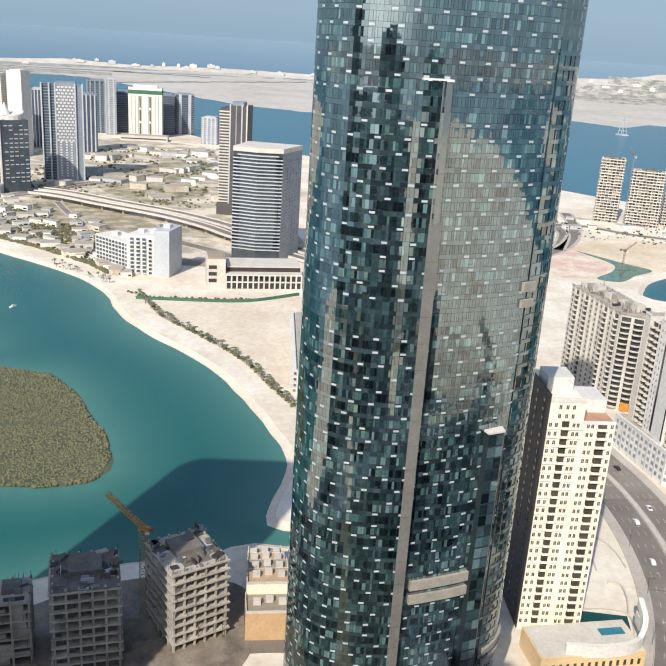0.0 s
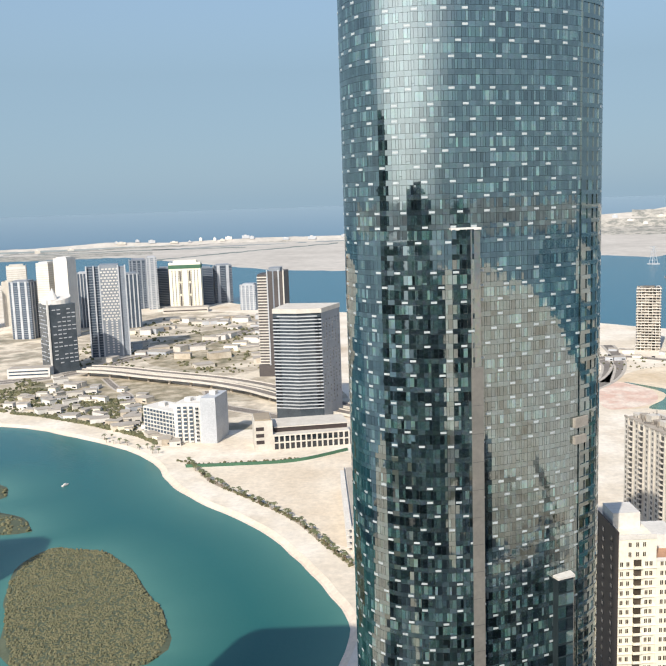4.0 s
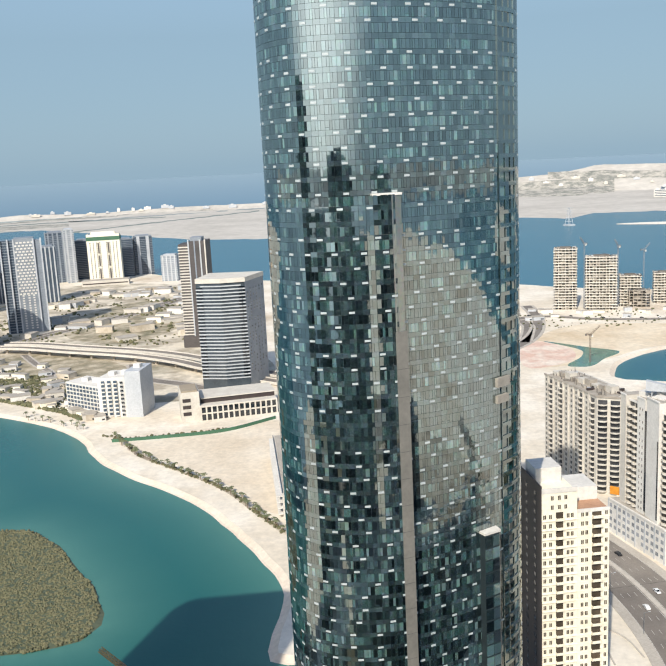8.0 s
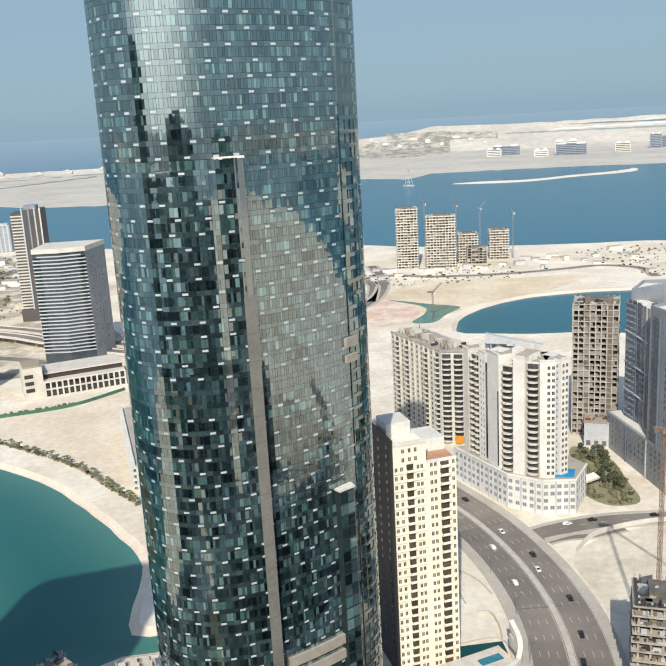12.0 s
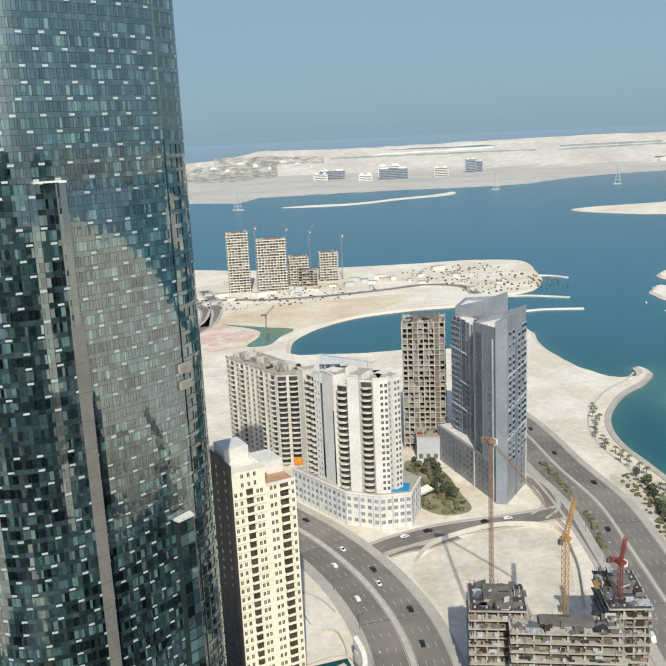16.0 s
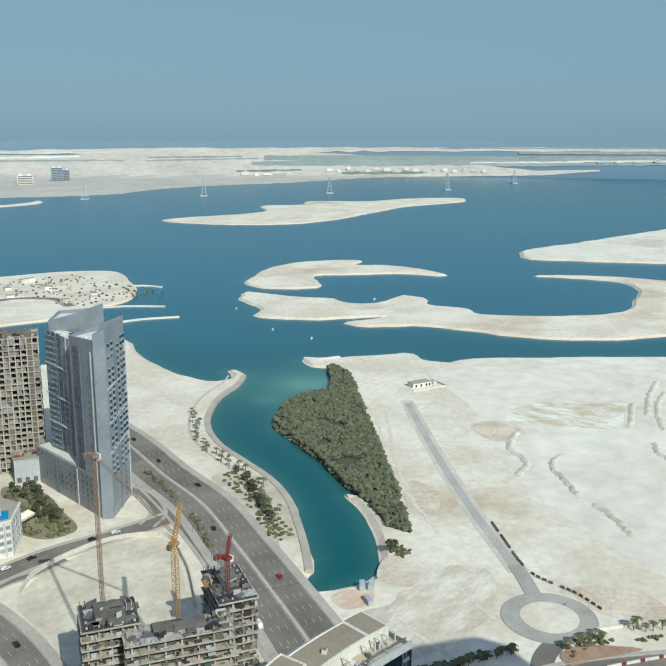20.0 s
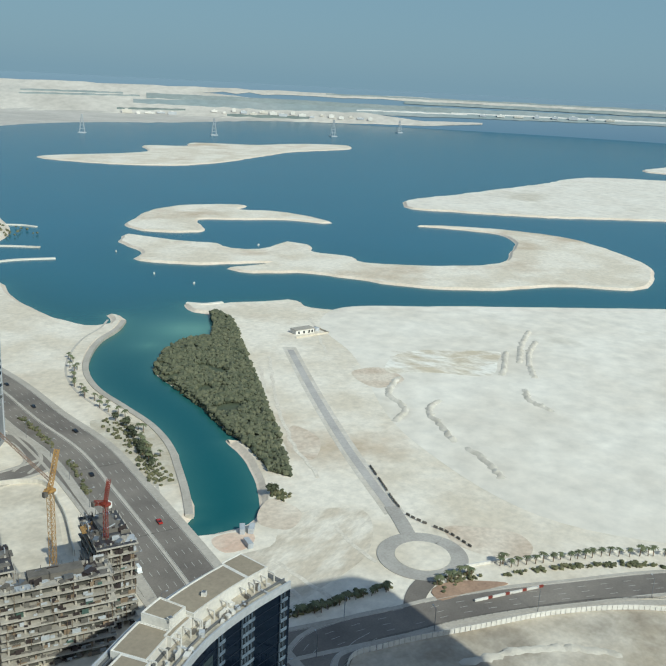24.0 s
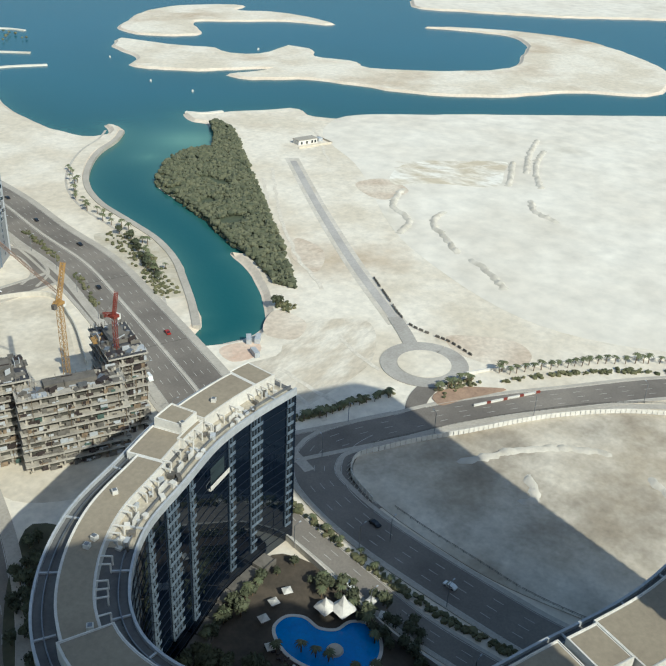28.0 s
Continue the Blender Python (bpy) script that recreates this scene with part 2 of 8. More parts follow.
def on_ring(yaw, dep):
    """The place on the sheet (flat, then the rising far rim) seen from the window at a bearing and a depression, in degrees."""
    a, s = radians(yaw), math.tan(radians(dep))
    d = EYE[2] / max(s, 1e-4)
    z = 0.0
    if d > RING_IN:
        k = RING_TOP / (RING_OUT - RING_IN)
        d = (EYE[2] + k * RING_IN) / (s + k)
        z = (d - RING_IN) * k
    return (-math.sin(a) * d, math.cos(a) * d, z)


MAIN_NORTH = [(-1700, 2700), (-900, 2200), (-420, 1960), (-330, 1760), (-180, 1600), (60, 1470), (329, 1323), (376, 1278), (530, 1194), (621, 1160), (716, 1130), (757, 1088), (721, 995), (677, 920), (618, 871),
              (577, 865), (510, 845), (461, 856), (375, 855), (325, 830), (290, 799), (274, 769), (267, 739), (291, 726), (326, 708), (357, 700), (424, 672), (480, 690), (504, 705), (481, 659), (463, 603), (457, 555), (463, 526)]
MAIN_CREEK = [(475, 522), (489, 534), (493, 544), (498, 537), (487, 519), (470, 506), (439, 493), (411, 473), (379, 438), (364, 409), (354, 375), (343, 340), (328, 312), (311, 291), (291, 267), (277, 252),
              (268, 249), (264, 237), (271, 231), (281, 226), (295, 226), (312, 238), (329, 255), (339, 268), (348, 282), (356, 297), (360, 286), (365, 300), (383, 332), (397, 366), (417, 413), (444, 432), (468, 441), (487, 440), (499, 433), (527, 455), (556, 482)]
MAIN_EAST = [(552, 500), (568, 523), (572, 508), (595, 497), (625, 475), (648, 461), (634, 439), (640, 415), (723, 349), (779, 287), (887, 165), (1000, 20), (1250, -350), (1500, -1700), (420, -2000), (170, -900), (70, -420), (-90, -240), (-300, -150), (-470, -20)]
MAIN_BAY = [(-470, 100), (-380, 185), (-220, 232), (-160, 255), (-115, 272), (-104, 279), (-75, 292), (-45, 300), (-37, 308), (-28, 312), (-15, 311), (-6, 315), (-8, 324), (-17, 325), (-24, 328), (-25, 335), (-23, 348), (-20, 391),
            (-27, 411), (-39, 438), (-53, 466), (-72, 498), (-98, 531), (-126, 559), (-161, 606), (-184, 653), (-217, 690), (-275, 733), (-336, 769), (-364, 778), (-450, 830), (-700, 980), (-1700, 1500)]
MANGROVE_ISLE = [(-170, 352), (-190, 391), (-207, 437), (-209, 463), (-201, 483), (-182, 480), (-168, 477), (-153, 461), (-142, 447), (-129, 423), (-117, 406), (-109, 386), (-103, 366), (-110, 354), (-128, 347), (-150, 346)]
ISLET_NEAR = [(-262, 546), (-236, 528), (-226, 512), (-243, 506), (-268, 524)]
ISLET_FAR = [(-312, 616), (-276, 592), (-271, 578), (-292, 566), (-324, 590)]
ISLE_FAR = [(1307, 1661), (1404, 1668), (1488, 1646), (1634, 1649), (1783, 1790), (1866, 1732), (1972, 1804), (2119, 1670), (2270, 1652), (2412, 1534), (2341, 1473), (2026, 1474), (1805, 1423), (1560, 1369), (1456, 1378), (1321, 1530)]
CRESCENT_UP = [(814, 858), (870, 900), (941, 937), (1019, 941), (1091, 879), (1047, 861), (1077, 818), (1082, 757), (1054, 689), (1031, 751), (965, 810), (939, 835), (856, 768), (808, 821)]
CRESCENT_LOW = [(735, 786), (771, 810), (780, 771), (790, 731), (809, 693), (798, 670), (811, 642), (852, 641), (884, 645), (887, 614), (855, 586), (862, 529), (848, 518), (864, 473), (896, 435), (940, 401), (971, 392), (1046, 409),
                (1140, 447), (1166, 473), (1153, 561), (1138, 598), (1167, 569), (1217, 454), (1215, 389), (1178, 330), (1145, 292), (1088, 246), (1049, 232), (937, 232), (912, 280), (820, 349), (792, 384), (775, 424), (767, 471),
                (756, 518), (707, 583), (710, 594), (738, 584), (763, 580), (693, 642), (673, 699), (695, 708)]
ISLE_EAST = [(1339, 731), (1534, 727), (1699, 710), (1891, 691), (2167, 664), (2332, 449), (2500, 200), (1900, 60), (1640, 200), (1572, 292), (1489, 390), (1392, 503), (1324, 625), (1295, 689)]
ISLE_OUTER = [(2513, 613), (2766, 621), (3185, 624), (3600, 300), (3000, 100), (2538, 491)]
SPIT = [(835, 2343), (919, 2345), (1034, 2304), (1193, 2347), (1358, 2379), (1453, 2434), (1396, 2340), (1164, 2290), (1009, 2250), (898, 2290)]


def coast(pts, wobble=1.0):
    line = spline(pts, True, 7.0)
    d = np.hypot(line[:, 0], line[:, 1])
    keep, last = [], None
    for i, q in enumerate(line):
        if last is None or np.hypot(*(q - line[last])) > max(5.0, d[i] / 110):
            keep.append(i)
            last = i
    line = line[keep]
    nm = normals_of(line, True)
    return line + nm * np.array([noise.noise((x * 0.05, y * 0.05, 0)) for x, y in line])[:, None] * wobble


def area(line):
    return 0.5 * float(np.sum(line[:, 0] * np.roll(line[:, 1], -1) - np.roll(line[:, 0], -1) * line[:, 1]))


COASTS = []


def land(name, line, material, z=GROUND, slope=9.0, label="", category="land", shore=None):
    """A sheet of land inside a coast line, with a sloping shore that runs under the water."""
    from mathutils.geometry import tessellate_polygon
    if area(line) < 0:
        line = line[::-1]
    COASTS.append(line)
    nm = -normals_of(line, True)
    inner = line - nm * slope * 0.35
    n = len(line)
    verts = [(x, y, z) for x, y in inner] + [(x, y, 0.25) for x, y in line] + [(x, y, -1.5) for x, y in line + nm * slope]
    faces = [tuple(f) for f in tessellate_polygon([[Vector((x, y, 0)) for x, y in inner]])]
    me = bpy.data.meshes.new(name)
    k = len(faces)
    for j in (0, 1):
        faces += [(j * n + i, j * n + n + i, j * n + n + (i + 1) % n, j * n + (i + 1) % n) for i in range(n)]
    me.from_pydata(verts, [], faces)
    me.materials.append(material)
    me.materials.append(shore or BEACH)
    me.polygons.foreach_set("material_index", [0] * k + [1] * (2 * n))
    bm = bmesh.new()
    bm.from_mesh(me)
    bmesh.ops.recalc_face_normals(bm, faces=bm.faces)
    for f in bm.faces:
        if f.normal.z < 0:
            f.normal_flip()
    bm.to_mesh(me)
    bm.free()
    return structure(name, me, None, label, category)


ground = land("ground", coast(MAIN_NORTH + MAIN_CREEK + MAIN_EAST + MAIN_BAY, 1.2), SAND, label="pale sandy made ground with beaches along the water", category="ground")
land("island_mangrove", coast(MANGROVE_ISLE, 3.0), MUD, 0.8, 7.0, "low muddy island covered with mangrove", "island", MUD)
land("islet_mangrove_near", coast(ISLET_NEAR, 3.0), MUD, 0.8, 7.0, "small muddy mangrove islet in the bay", "island", MUD)
land("islet_mangrove_far", coast(ISLET_FAR, 3.0), MUD, 0.8, 7.0, "small muddy mangrove islet in the bay", "island", MUD)
land("island_far", coast(ISLE_FAR, 6.0), SAND, 2.0, 9.0, "long low bare sand island", "island")
land("island_crescent_upper", coast(CRESCENT_UP, 3.0), SAND, 2.0, 9.0, "curved bare sand spit round a lagoon", "island")
land("island_crescent_lower", coast(CRESCENT_LOW, 3.0), SAND, 2.0, 9.0, "hook-shaped bare sand island with a lagoon", "island")
land("island_east", coast(ISLE_EAST, 6.0), SALT, 2.5, 12.0, "broad pale sand island", "island")
land("island_outer", coast(ISLE_OUTER, 8.0), SALT, 2.5, 12.0, "distant pale sand island", "island")
land("sand_spit", coast(SPIT, 5.0), SALT, 1.2, 10.0, "thin white sand spit in the channel", "sand spit")


def far_land(name, lows, highs, material, n=120, rows=14, wob=0.05, label="", lift=1.0, near=0.001):
    """Distant land between two lines of (bearing, depression), laid on the sheet and its rising rim."""
    b0, b1 = max(lows[0][0], lows[-1][0]), min(lows[0][0], lows[-1][0])
    lo, hi = sorted(lows), sorted(highs)
    verts, faces = [], []
    for i in range(n):
        b = b0 + (b1 - b0) * i / (n - 1)
        dl = float(np.interp(b, [p[0] for p in lo], [p[1] for p in lo])) + wob * noise.noise((b * 1.3, 3.1, 0))
        dh = float(np.interp(b, [p[0] for p in hi], [p[1] for p in hi])) + wob * 0.6 * noise.noise((b * 2.3, 7.7, 0))
        dh = min(dh, dl - 0.01)
        for j in range(rows):
            x, y, z = on_ring(b, dl + (dh - dl) * j / (rows - 1))
            k = 1 - (0.0012 if j else 0.0004) - (near if z > 0 else 0.0)
            verts.append((x * k, y * k, EYE[2] + (z - EYE[2]) * k + (lift if j else -1.0)))
    for i in range(n - 1):
        for j in range(rows - 1):
            a = i * rows + j
            faces.append((a, a + rows, a + rows + 1, a + 1))
    return structure(name, raw_mesh(name, verts, faces, material), None, label, "distant land")


FAR_LOW = [(30, 2.7), (24.1, 2.78), (21.8, 3.04), (16.6, 3.25), (11.3, 3.96), (7.4, 4.48), (3, 4.7), (-6, 4.4), (-13.9, 4.08), (-16.8, 4.26), (-18.2, 3.97), (-21.5, 3.94), (-27.5, 3.88), (-32.5, 3.86), (-35.2, 3.79), (-37.9, 3.5), (-40.9, 3.3), (-46.1, 3.12), (-52.9, 2.67), (-62.5, 2.46), (-66, 2.2)]
FAR_HIGH = [(30, 2.45), (24.1, 2.4), (21.7, 2.39), (17.8, 2.22), (13.9, 2.4), (8.4, 2.29), (2.9, 2.35), (-13.9, 1.49), (-16.2, 1.37), (-18.4, 0.95), (-21.7, 0.99), (-27, 1.25), (-32.5, 1.3), (-37.9, 1.0), (-47, 1.05), (-55.6, 1.6), (-62, 2.2), (-66, 2.1)]
# the far sheets carry distance haze in their base colours
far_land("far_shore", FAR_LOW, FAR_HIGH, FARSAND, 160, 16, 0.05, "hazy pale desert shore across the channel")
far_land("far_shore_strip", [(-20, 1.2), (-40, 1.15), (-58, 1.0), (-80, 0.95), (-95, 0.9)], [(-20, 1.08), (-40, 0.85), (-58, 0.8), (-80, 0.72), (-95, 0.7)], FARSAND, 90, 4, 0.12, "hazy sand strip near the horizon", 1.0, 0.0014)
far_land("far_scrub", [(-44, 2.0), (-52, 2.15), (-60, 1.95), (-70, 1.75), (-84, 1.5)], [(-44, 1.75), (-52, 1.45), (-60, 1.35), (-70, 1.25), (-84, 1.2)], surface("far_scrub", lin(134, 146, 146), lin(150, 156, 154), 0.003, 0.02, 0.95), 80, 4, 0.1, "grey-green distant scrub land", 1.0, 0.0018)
# unseen rear land, added in haze colour to keep blue sea out of reflections
far_land("far_shore_rear", [(-92, 2.2), (-180, 2.6), (-300, 2.4)], [(-92, 0.45), (-180, 0.43), (-300, 0.45)], surface("hazy_rear_land", lin(170, 172, 168), lin(140, 146, 144), 0.004, 0.03, 0.95), 120, 4, 0.03, "unseen haze-coloured low land added behind the towers", 1.0, 0.001)
# streaks of scrub, trees, roads and bare sand over the far shore, haze painted into their colours
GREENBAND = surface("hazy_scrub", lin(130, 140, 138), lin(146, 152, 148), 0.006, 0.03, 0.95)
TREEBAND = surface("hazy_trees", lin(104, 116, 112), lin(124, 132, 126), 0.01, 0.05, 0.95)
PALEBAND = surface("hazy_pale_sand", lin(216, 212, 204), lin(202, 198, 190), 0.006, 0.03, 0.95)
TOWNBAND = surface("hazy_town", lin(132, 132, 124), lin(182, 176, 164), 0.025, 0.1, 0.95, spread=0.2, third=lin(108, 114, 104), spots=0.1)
for a0, d0, a1, d1, w, mt, lb in (
        (-13.5, 2.3, -19.5, 2.25, 0.9, TOWNBAND, "hazy low town among trees"), (-15.5, 1.5, -22.5, 1.7, 0.5, TOWNBAND, "hazy low town among trees"),
        (-26, 1.48, -33.3, 1.36, 0.07, PALEBAND, "pale sand bar off the far shore"), (-23, 1.62, -36, 1.62, 0.09, GREENBAND, "grey-green scrub streak"),
        (-37.3, 1.66, -44.4, 1.52, 0.09, GREENBAND, "grey-green scrub streak"), (-37.4, 1.46, -43.4, 1.4, 0.1, GREENBAND, "grey-green scrub streak"),
        (-43, 2.34, -47.2, 2.24, 0.11, TREEBAND, "dark line of distant trees"), (-49.8, 2.46, -55, 2.4, 0.16, TREEBAND, "dark line of distant trees"),
        (-44.8, 1.5, -64.5, 1.54, 0.34, GREENBAND, "broad grey-green scrub land"), (-58, 1.76, -65, 1.66, 0.09, PALEBAND, "pale sand strip along the channel"),
        (-64, 1.62, -92, 1.3, 0.1, PALEBAND, "pale sand strip along the channel"), (-61, 1.1, -84, 0.98, 0.14, GREENBAND, "grey-green scrub streak"),
        (-56, 0.86, -90, 0.72, 0.1, GREENBAND, "grey-green scrub streak"),
        (14.9, 3.5, 3.0, 2.86, 0.1, TREEBAND, "dark line of distant trees"), (25, 3.0, 15, 3.1, 0.34, TOWNBAND, "hazy low town among trees"),
        (24, 2.75, 6, 2.62, 0.16, TOWNBAND, "hazy low town among trees"), (25, 2.6, 13, 2.62, 0.12, GREENBAND, "grey-green scrub streak"), (15, 2.85, -4, 2.62, 0.1, GREENBAND, "grey-green scrub streak"), (22, 2.8, 9, 2.9, 0.08, TREEBAND, "dark line of distant trees")):
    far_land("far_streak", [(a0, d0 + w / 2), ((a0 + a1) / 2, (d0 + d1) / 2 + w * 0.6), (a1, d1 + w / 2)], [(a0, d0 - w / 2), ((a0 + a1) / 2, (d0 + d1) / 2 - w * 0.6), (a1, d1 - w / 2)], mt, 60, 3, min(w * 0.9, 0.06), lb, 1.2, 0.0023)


def water_material():
    m = bpy.data.materials.new("sea_water")
    m.use_nodes = True
    n, link = m.node_tree.nodes, m.node_tree.links.new
    b = n["Principled BSDF"]
    b.inputs["Roughness"].default_value, b.inputs["IOR"].default_value = 0.22, 1.33
    at = n.new("ShaderNodeAttribute")
    at.attribute_name = "seabed"
    sep = n.new("ShaderNodeSeparateColor")
    link(at.outputs["Color"], sep.inputs["Color"])
    geo = n.new("ShaderNodeNewGeometry")
    t1 = n.new("ShaderNodeTexNoise")
    t1.inputs["Scale"].default_value, t1.inputs["Detail"].default_value = 0.006, 5.0
    link(geo.outputs["Position"], t1.inputs["Vector"])

    def mix(fac, a, c):
        x = n.new("ShaderNodeMix")
        x.data_type = "RGBA"
        link(fac, x.inputs["Factor"])
        for sock, v in ((x.inputs["A"], a), (x.inputs["B"], c)):
            if isinstance(v, tuple):
                sock.default_value = v
            else:
                link(v, sock)
        return x.outputs["Result"]

    deep = mix(t1.outputs["Fac"], lin(16, 84, 104), lin(22, 96, 116))
    teal = mix(t1.outputs["Fac"], lin(14, 76, 82), lin(22, 88, 90))
    col = mix(sep.outputs["Green"], deep, teal)
    green = mix(t1.outputs["Fac"], lin(20, 80, 80), lin(30, 94, 88))
    col = mix(sep.outputs["Blue"], col, green)
    col = mix(sep.outputs["Red"], col, lin(106, 150, 134))
    link(col, b.inputs["Base Color"])
    t2 = n.new("ShaderNodeTexNoise")
    t2.inputs["Scale"].default_value, t2.inputs["Detail"].default_value = 0.35, 6.0
    link(geo.outputs["Position"], t2.inputs["Vector"])
    bp = n.new("ShaderNodeBump")
    bp.inputs["Strength"].default_value, bp.inputs["Distance"].default_value = 0.25, 0.3
    link(t2.outputs["Fac"], bp.inputs["Height"])
    link(bp.outputs["Normal"], b.inputs["Normal"])
    return m


def water_sheet():
    """The sea: one sheet to the horizon, finer near the eye, its far rim rising to the horizon line."""
    nb = 420
    bear = np.radians(np.linspace(-115, 55, nb))
    rad = np.geomspace(150, RING_IN + 2, 190)
    z = np.zeros(190)
    nr = len(rad)
    xy = np.stack([-np.sin(bear)[:, None] * rad, np.cos(bear)[:, None] * rad], -1).reshape(-1, 2)
    co = np.column_stack([xy, np.tile(z, nb)])
    shore = np.concatenate(COASTS)
    near = np.empty(len(xy))
    for i in range(0, len(xy), 4000):
        d = xy[i:i + 4000, None, :] - shore[None]
        near[i:i + 4000] = np.sqrt((d**2).sum(-1).min(1))
    faces = [(i * nr + j, (i + 1) * nr + j, (i + 1) * nr + j + 1, i * nr + j + 1) for i in range(nb - 1) for j in range(nr - 1)]
    # the rest of the sea, behind and beside the window
    me = raw_mesh("sea", co.tolist(), [f[::-1] for f in faces], water_material())
    col = me.color_attributes.new("seabed", "FLOAT_COLOR", "POINT")
    dist = np.hypot(xy[:, 0], xy[:, 1])
    bay = np.exp(-near / 150) * np.clip((1150 - dist) / 550, 0, 1)
    cove = np.clip(1.15 * np.exp(-np.hypot(xy[:, 0] - 508, xy[:, 1] - 466) / 26) + 0.4 * np.exp(-np.hypot(xy[:, 0] - 455, xy[:, 1] - 458) / 12), 0, 0.8)
    buf = np.column_stack([cove + np.where(xy[:, 0] > 200, 0.42 * np.exp(-near / 6.5), 0.62 * np.exp(-near / 20.0)) * np.exp(-dist / 1500), np.clip(bay * 1.25, 0, 1), np.clip(bay * 1.2, 0, 1) * np.clip((150 - xy[:, 0]) / 150, 0, 1), np.ones(len(xy))])
    col.data.foreach_set("color", buf.ravel().astype(np.float32))
    for p in me.polygons:
        p.use_smooth = True
    return tagged(new("sea", me), "calm blue-green sea, turquoise over the shallows", "water", kind="structure")


water_sheet()


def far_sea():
    """The sea's distant rim; haze is painted into its colour, greying towards the horizon."""
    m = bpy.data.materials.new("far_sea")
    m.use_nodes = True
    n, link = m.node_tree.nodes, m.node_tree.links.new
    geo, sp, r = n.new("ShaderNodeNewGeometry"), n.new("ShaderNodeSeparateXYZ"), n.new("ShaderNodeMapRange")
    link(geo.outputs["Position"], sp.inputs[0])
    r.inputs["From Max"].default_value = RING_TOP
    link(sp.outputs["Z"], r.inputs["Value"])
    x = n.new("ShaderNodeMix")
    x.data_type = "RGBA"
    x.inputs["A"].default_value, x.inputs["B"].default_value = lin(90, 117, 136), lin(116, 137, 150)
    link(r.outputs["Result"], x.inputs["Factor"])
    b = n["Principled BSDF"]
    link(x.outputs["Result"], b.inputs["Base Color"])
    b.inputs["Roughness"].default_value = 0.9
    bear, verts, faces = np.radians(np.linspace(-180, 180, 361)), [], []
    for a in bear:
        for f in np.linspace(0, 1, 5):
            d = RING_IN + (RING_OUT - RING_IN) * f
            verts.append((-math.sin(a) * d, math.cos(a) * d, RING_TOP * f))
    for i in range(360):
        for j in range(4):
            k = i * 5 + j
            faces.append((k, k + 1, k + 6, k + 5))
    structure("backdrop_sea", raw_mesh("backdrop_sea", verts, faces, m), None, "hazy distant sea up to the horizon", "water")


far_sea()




# ---- the glass skyscraper ----
FLOOR, AX, BX, FULL = 3.4, 33.2, 20.4, 2.5
sky_tower = thing("glass_skyscraper", 225 * math.sin(radians(5.8)), 225 * math.cos(radians(5.8)), GROUND, 22, "tall curved blue-green glass skyscraper with scattered white panels", "skyscraper")


def glass_material(name, dark, blind, share, ior=3.0, rough=0.03, tint=(0.91, 1.0, 0.97)):
    """Coated window glass: some panes with pale blinds behind them, the rest dark, pane by pane."""
    m = bpy.data.materials.new(name)
    m.use_nodes = True
    n, link = m.node_tree.nodes, m.node_tree.links.new
    b = n["Principled BSDF"]
    b.inputs["Roughness"].default_value, b.inputs["IOR"].default_value = rough, ior
    b.inputs["Specular Tint"].default_value = (*tint, 1.0)
    geo, oi = n.new("ShaderNodeNewGeometry"), n.new("ShaderNodeObjectInfo")
    add = n.new("ShaderNodeMath")
    add.operation = "ADD"
    link(geo.outputs["Random Per Island"], add.inputs[0])
    link(oi.outputs["Random"], add.inputs[1])
    fr = n.new("ShaderNodeMath")
    fr.operation = "FRACT"
    link(add.outputs[0], fr.inputs[0])
    r = n.new("ShaderNodeValToRGB")
    r.color_ramp.interpolation = "CONSTANT"
    stops = [(0.0, dark), (0.35 * (1 - share), tuple(c * 0.5 for c in dark[:3]) + (1,)), (1 - share, blind), (1 - share * 0.55, tuple(c * 0.7 for c in blind[:3]) + (1,)), (1 - share * 0.2, tuple(min(1, c * 1.25) for c in blind[:3]) + (1,))]
    while len(r.color_ramp.elements) < len(stops):
        r.color_ramp.elements.new(0.5)
    for e, (p, c) in zip(r.color_ramp.elements, stops):
        e.position, e.color = p, c
    link(fr.outputs[0], r.inputs["Fac"])
    tx = n.new("ShaderNodeTexNoise")
    tx.inputs["Scale"].default_value, tx.inputs["Detail"].default_value = 0.9, 2.0
    link(geo.outputs["Position"], tx.inputs["Vector"])
    x = n.new("ShaderNodeMix")
    x.data_type, x.blend_type = "RGBA", "MULTIPLY"
    x.inputs["Factor"].default_value = 0.5
    link(r.outputs["Color"], x.inputs["A"])
    link(tx.outputs["Color"], x.inputs["B"])
    link(x.outputs["Result"], b.inputs["Base Color"])
    bp = n.new("ShaderNodeBump")
    bp.inputs["Strength"].default_value, bp.inputs["Distance"].default_value = 0.06, 0.05
    t2 = n.new("ShaderNodeTexNoise")
    t2.inputs["Scale"].default_value = 0.5
    link(geo.outputs["Position"], t2.inputs["Vector"])
    link(t2.outputs["Fac"], bp.inputs["Height"])
    link(bp.outputs["Normal"], b.inputs["Normal"])
    return m


PANE = glass_material("coated_pane_glass", lin(52, 72, 76), lin(72, 94, 96), 0.3, 3.4)
PANE_DARK = glass_material("dark_open_pane", lin(26, 38, 42), lin(42, 58, 62), 0.35, 3.1)
PANE_TEAL = glass_material("teal_blind_pane", lin(82, 116, 116), lin(112, 140, 138), 0.4, 3.3)
SPANDREL = glass_material("spandrel_glass", lin(62, 80, 84), lin(70, 88, 92), 0.4, 3.2)
TICK = surface("white_vent_panel", lin(186, 192, 192), lin(168, 176, 176), 0.5, 2.0, 0.35, vary=0.1)
CORE = surface("dark_mullion_metal", lin(50, 62, 66), lin(40, 50, 54), 0.3, 2.0, 0.5, metal=0.3)
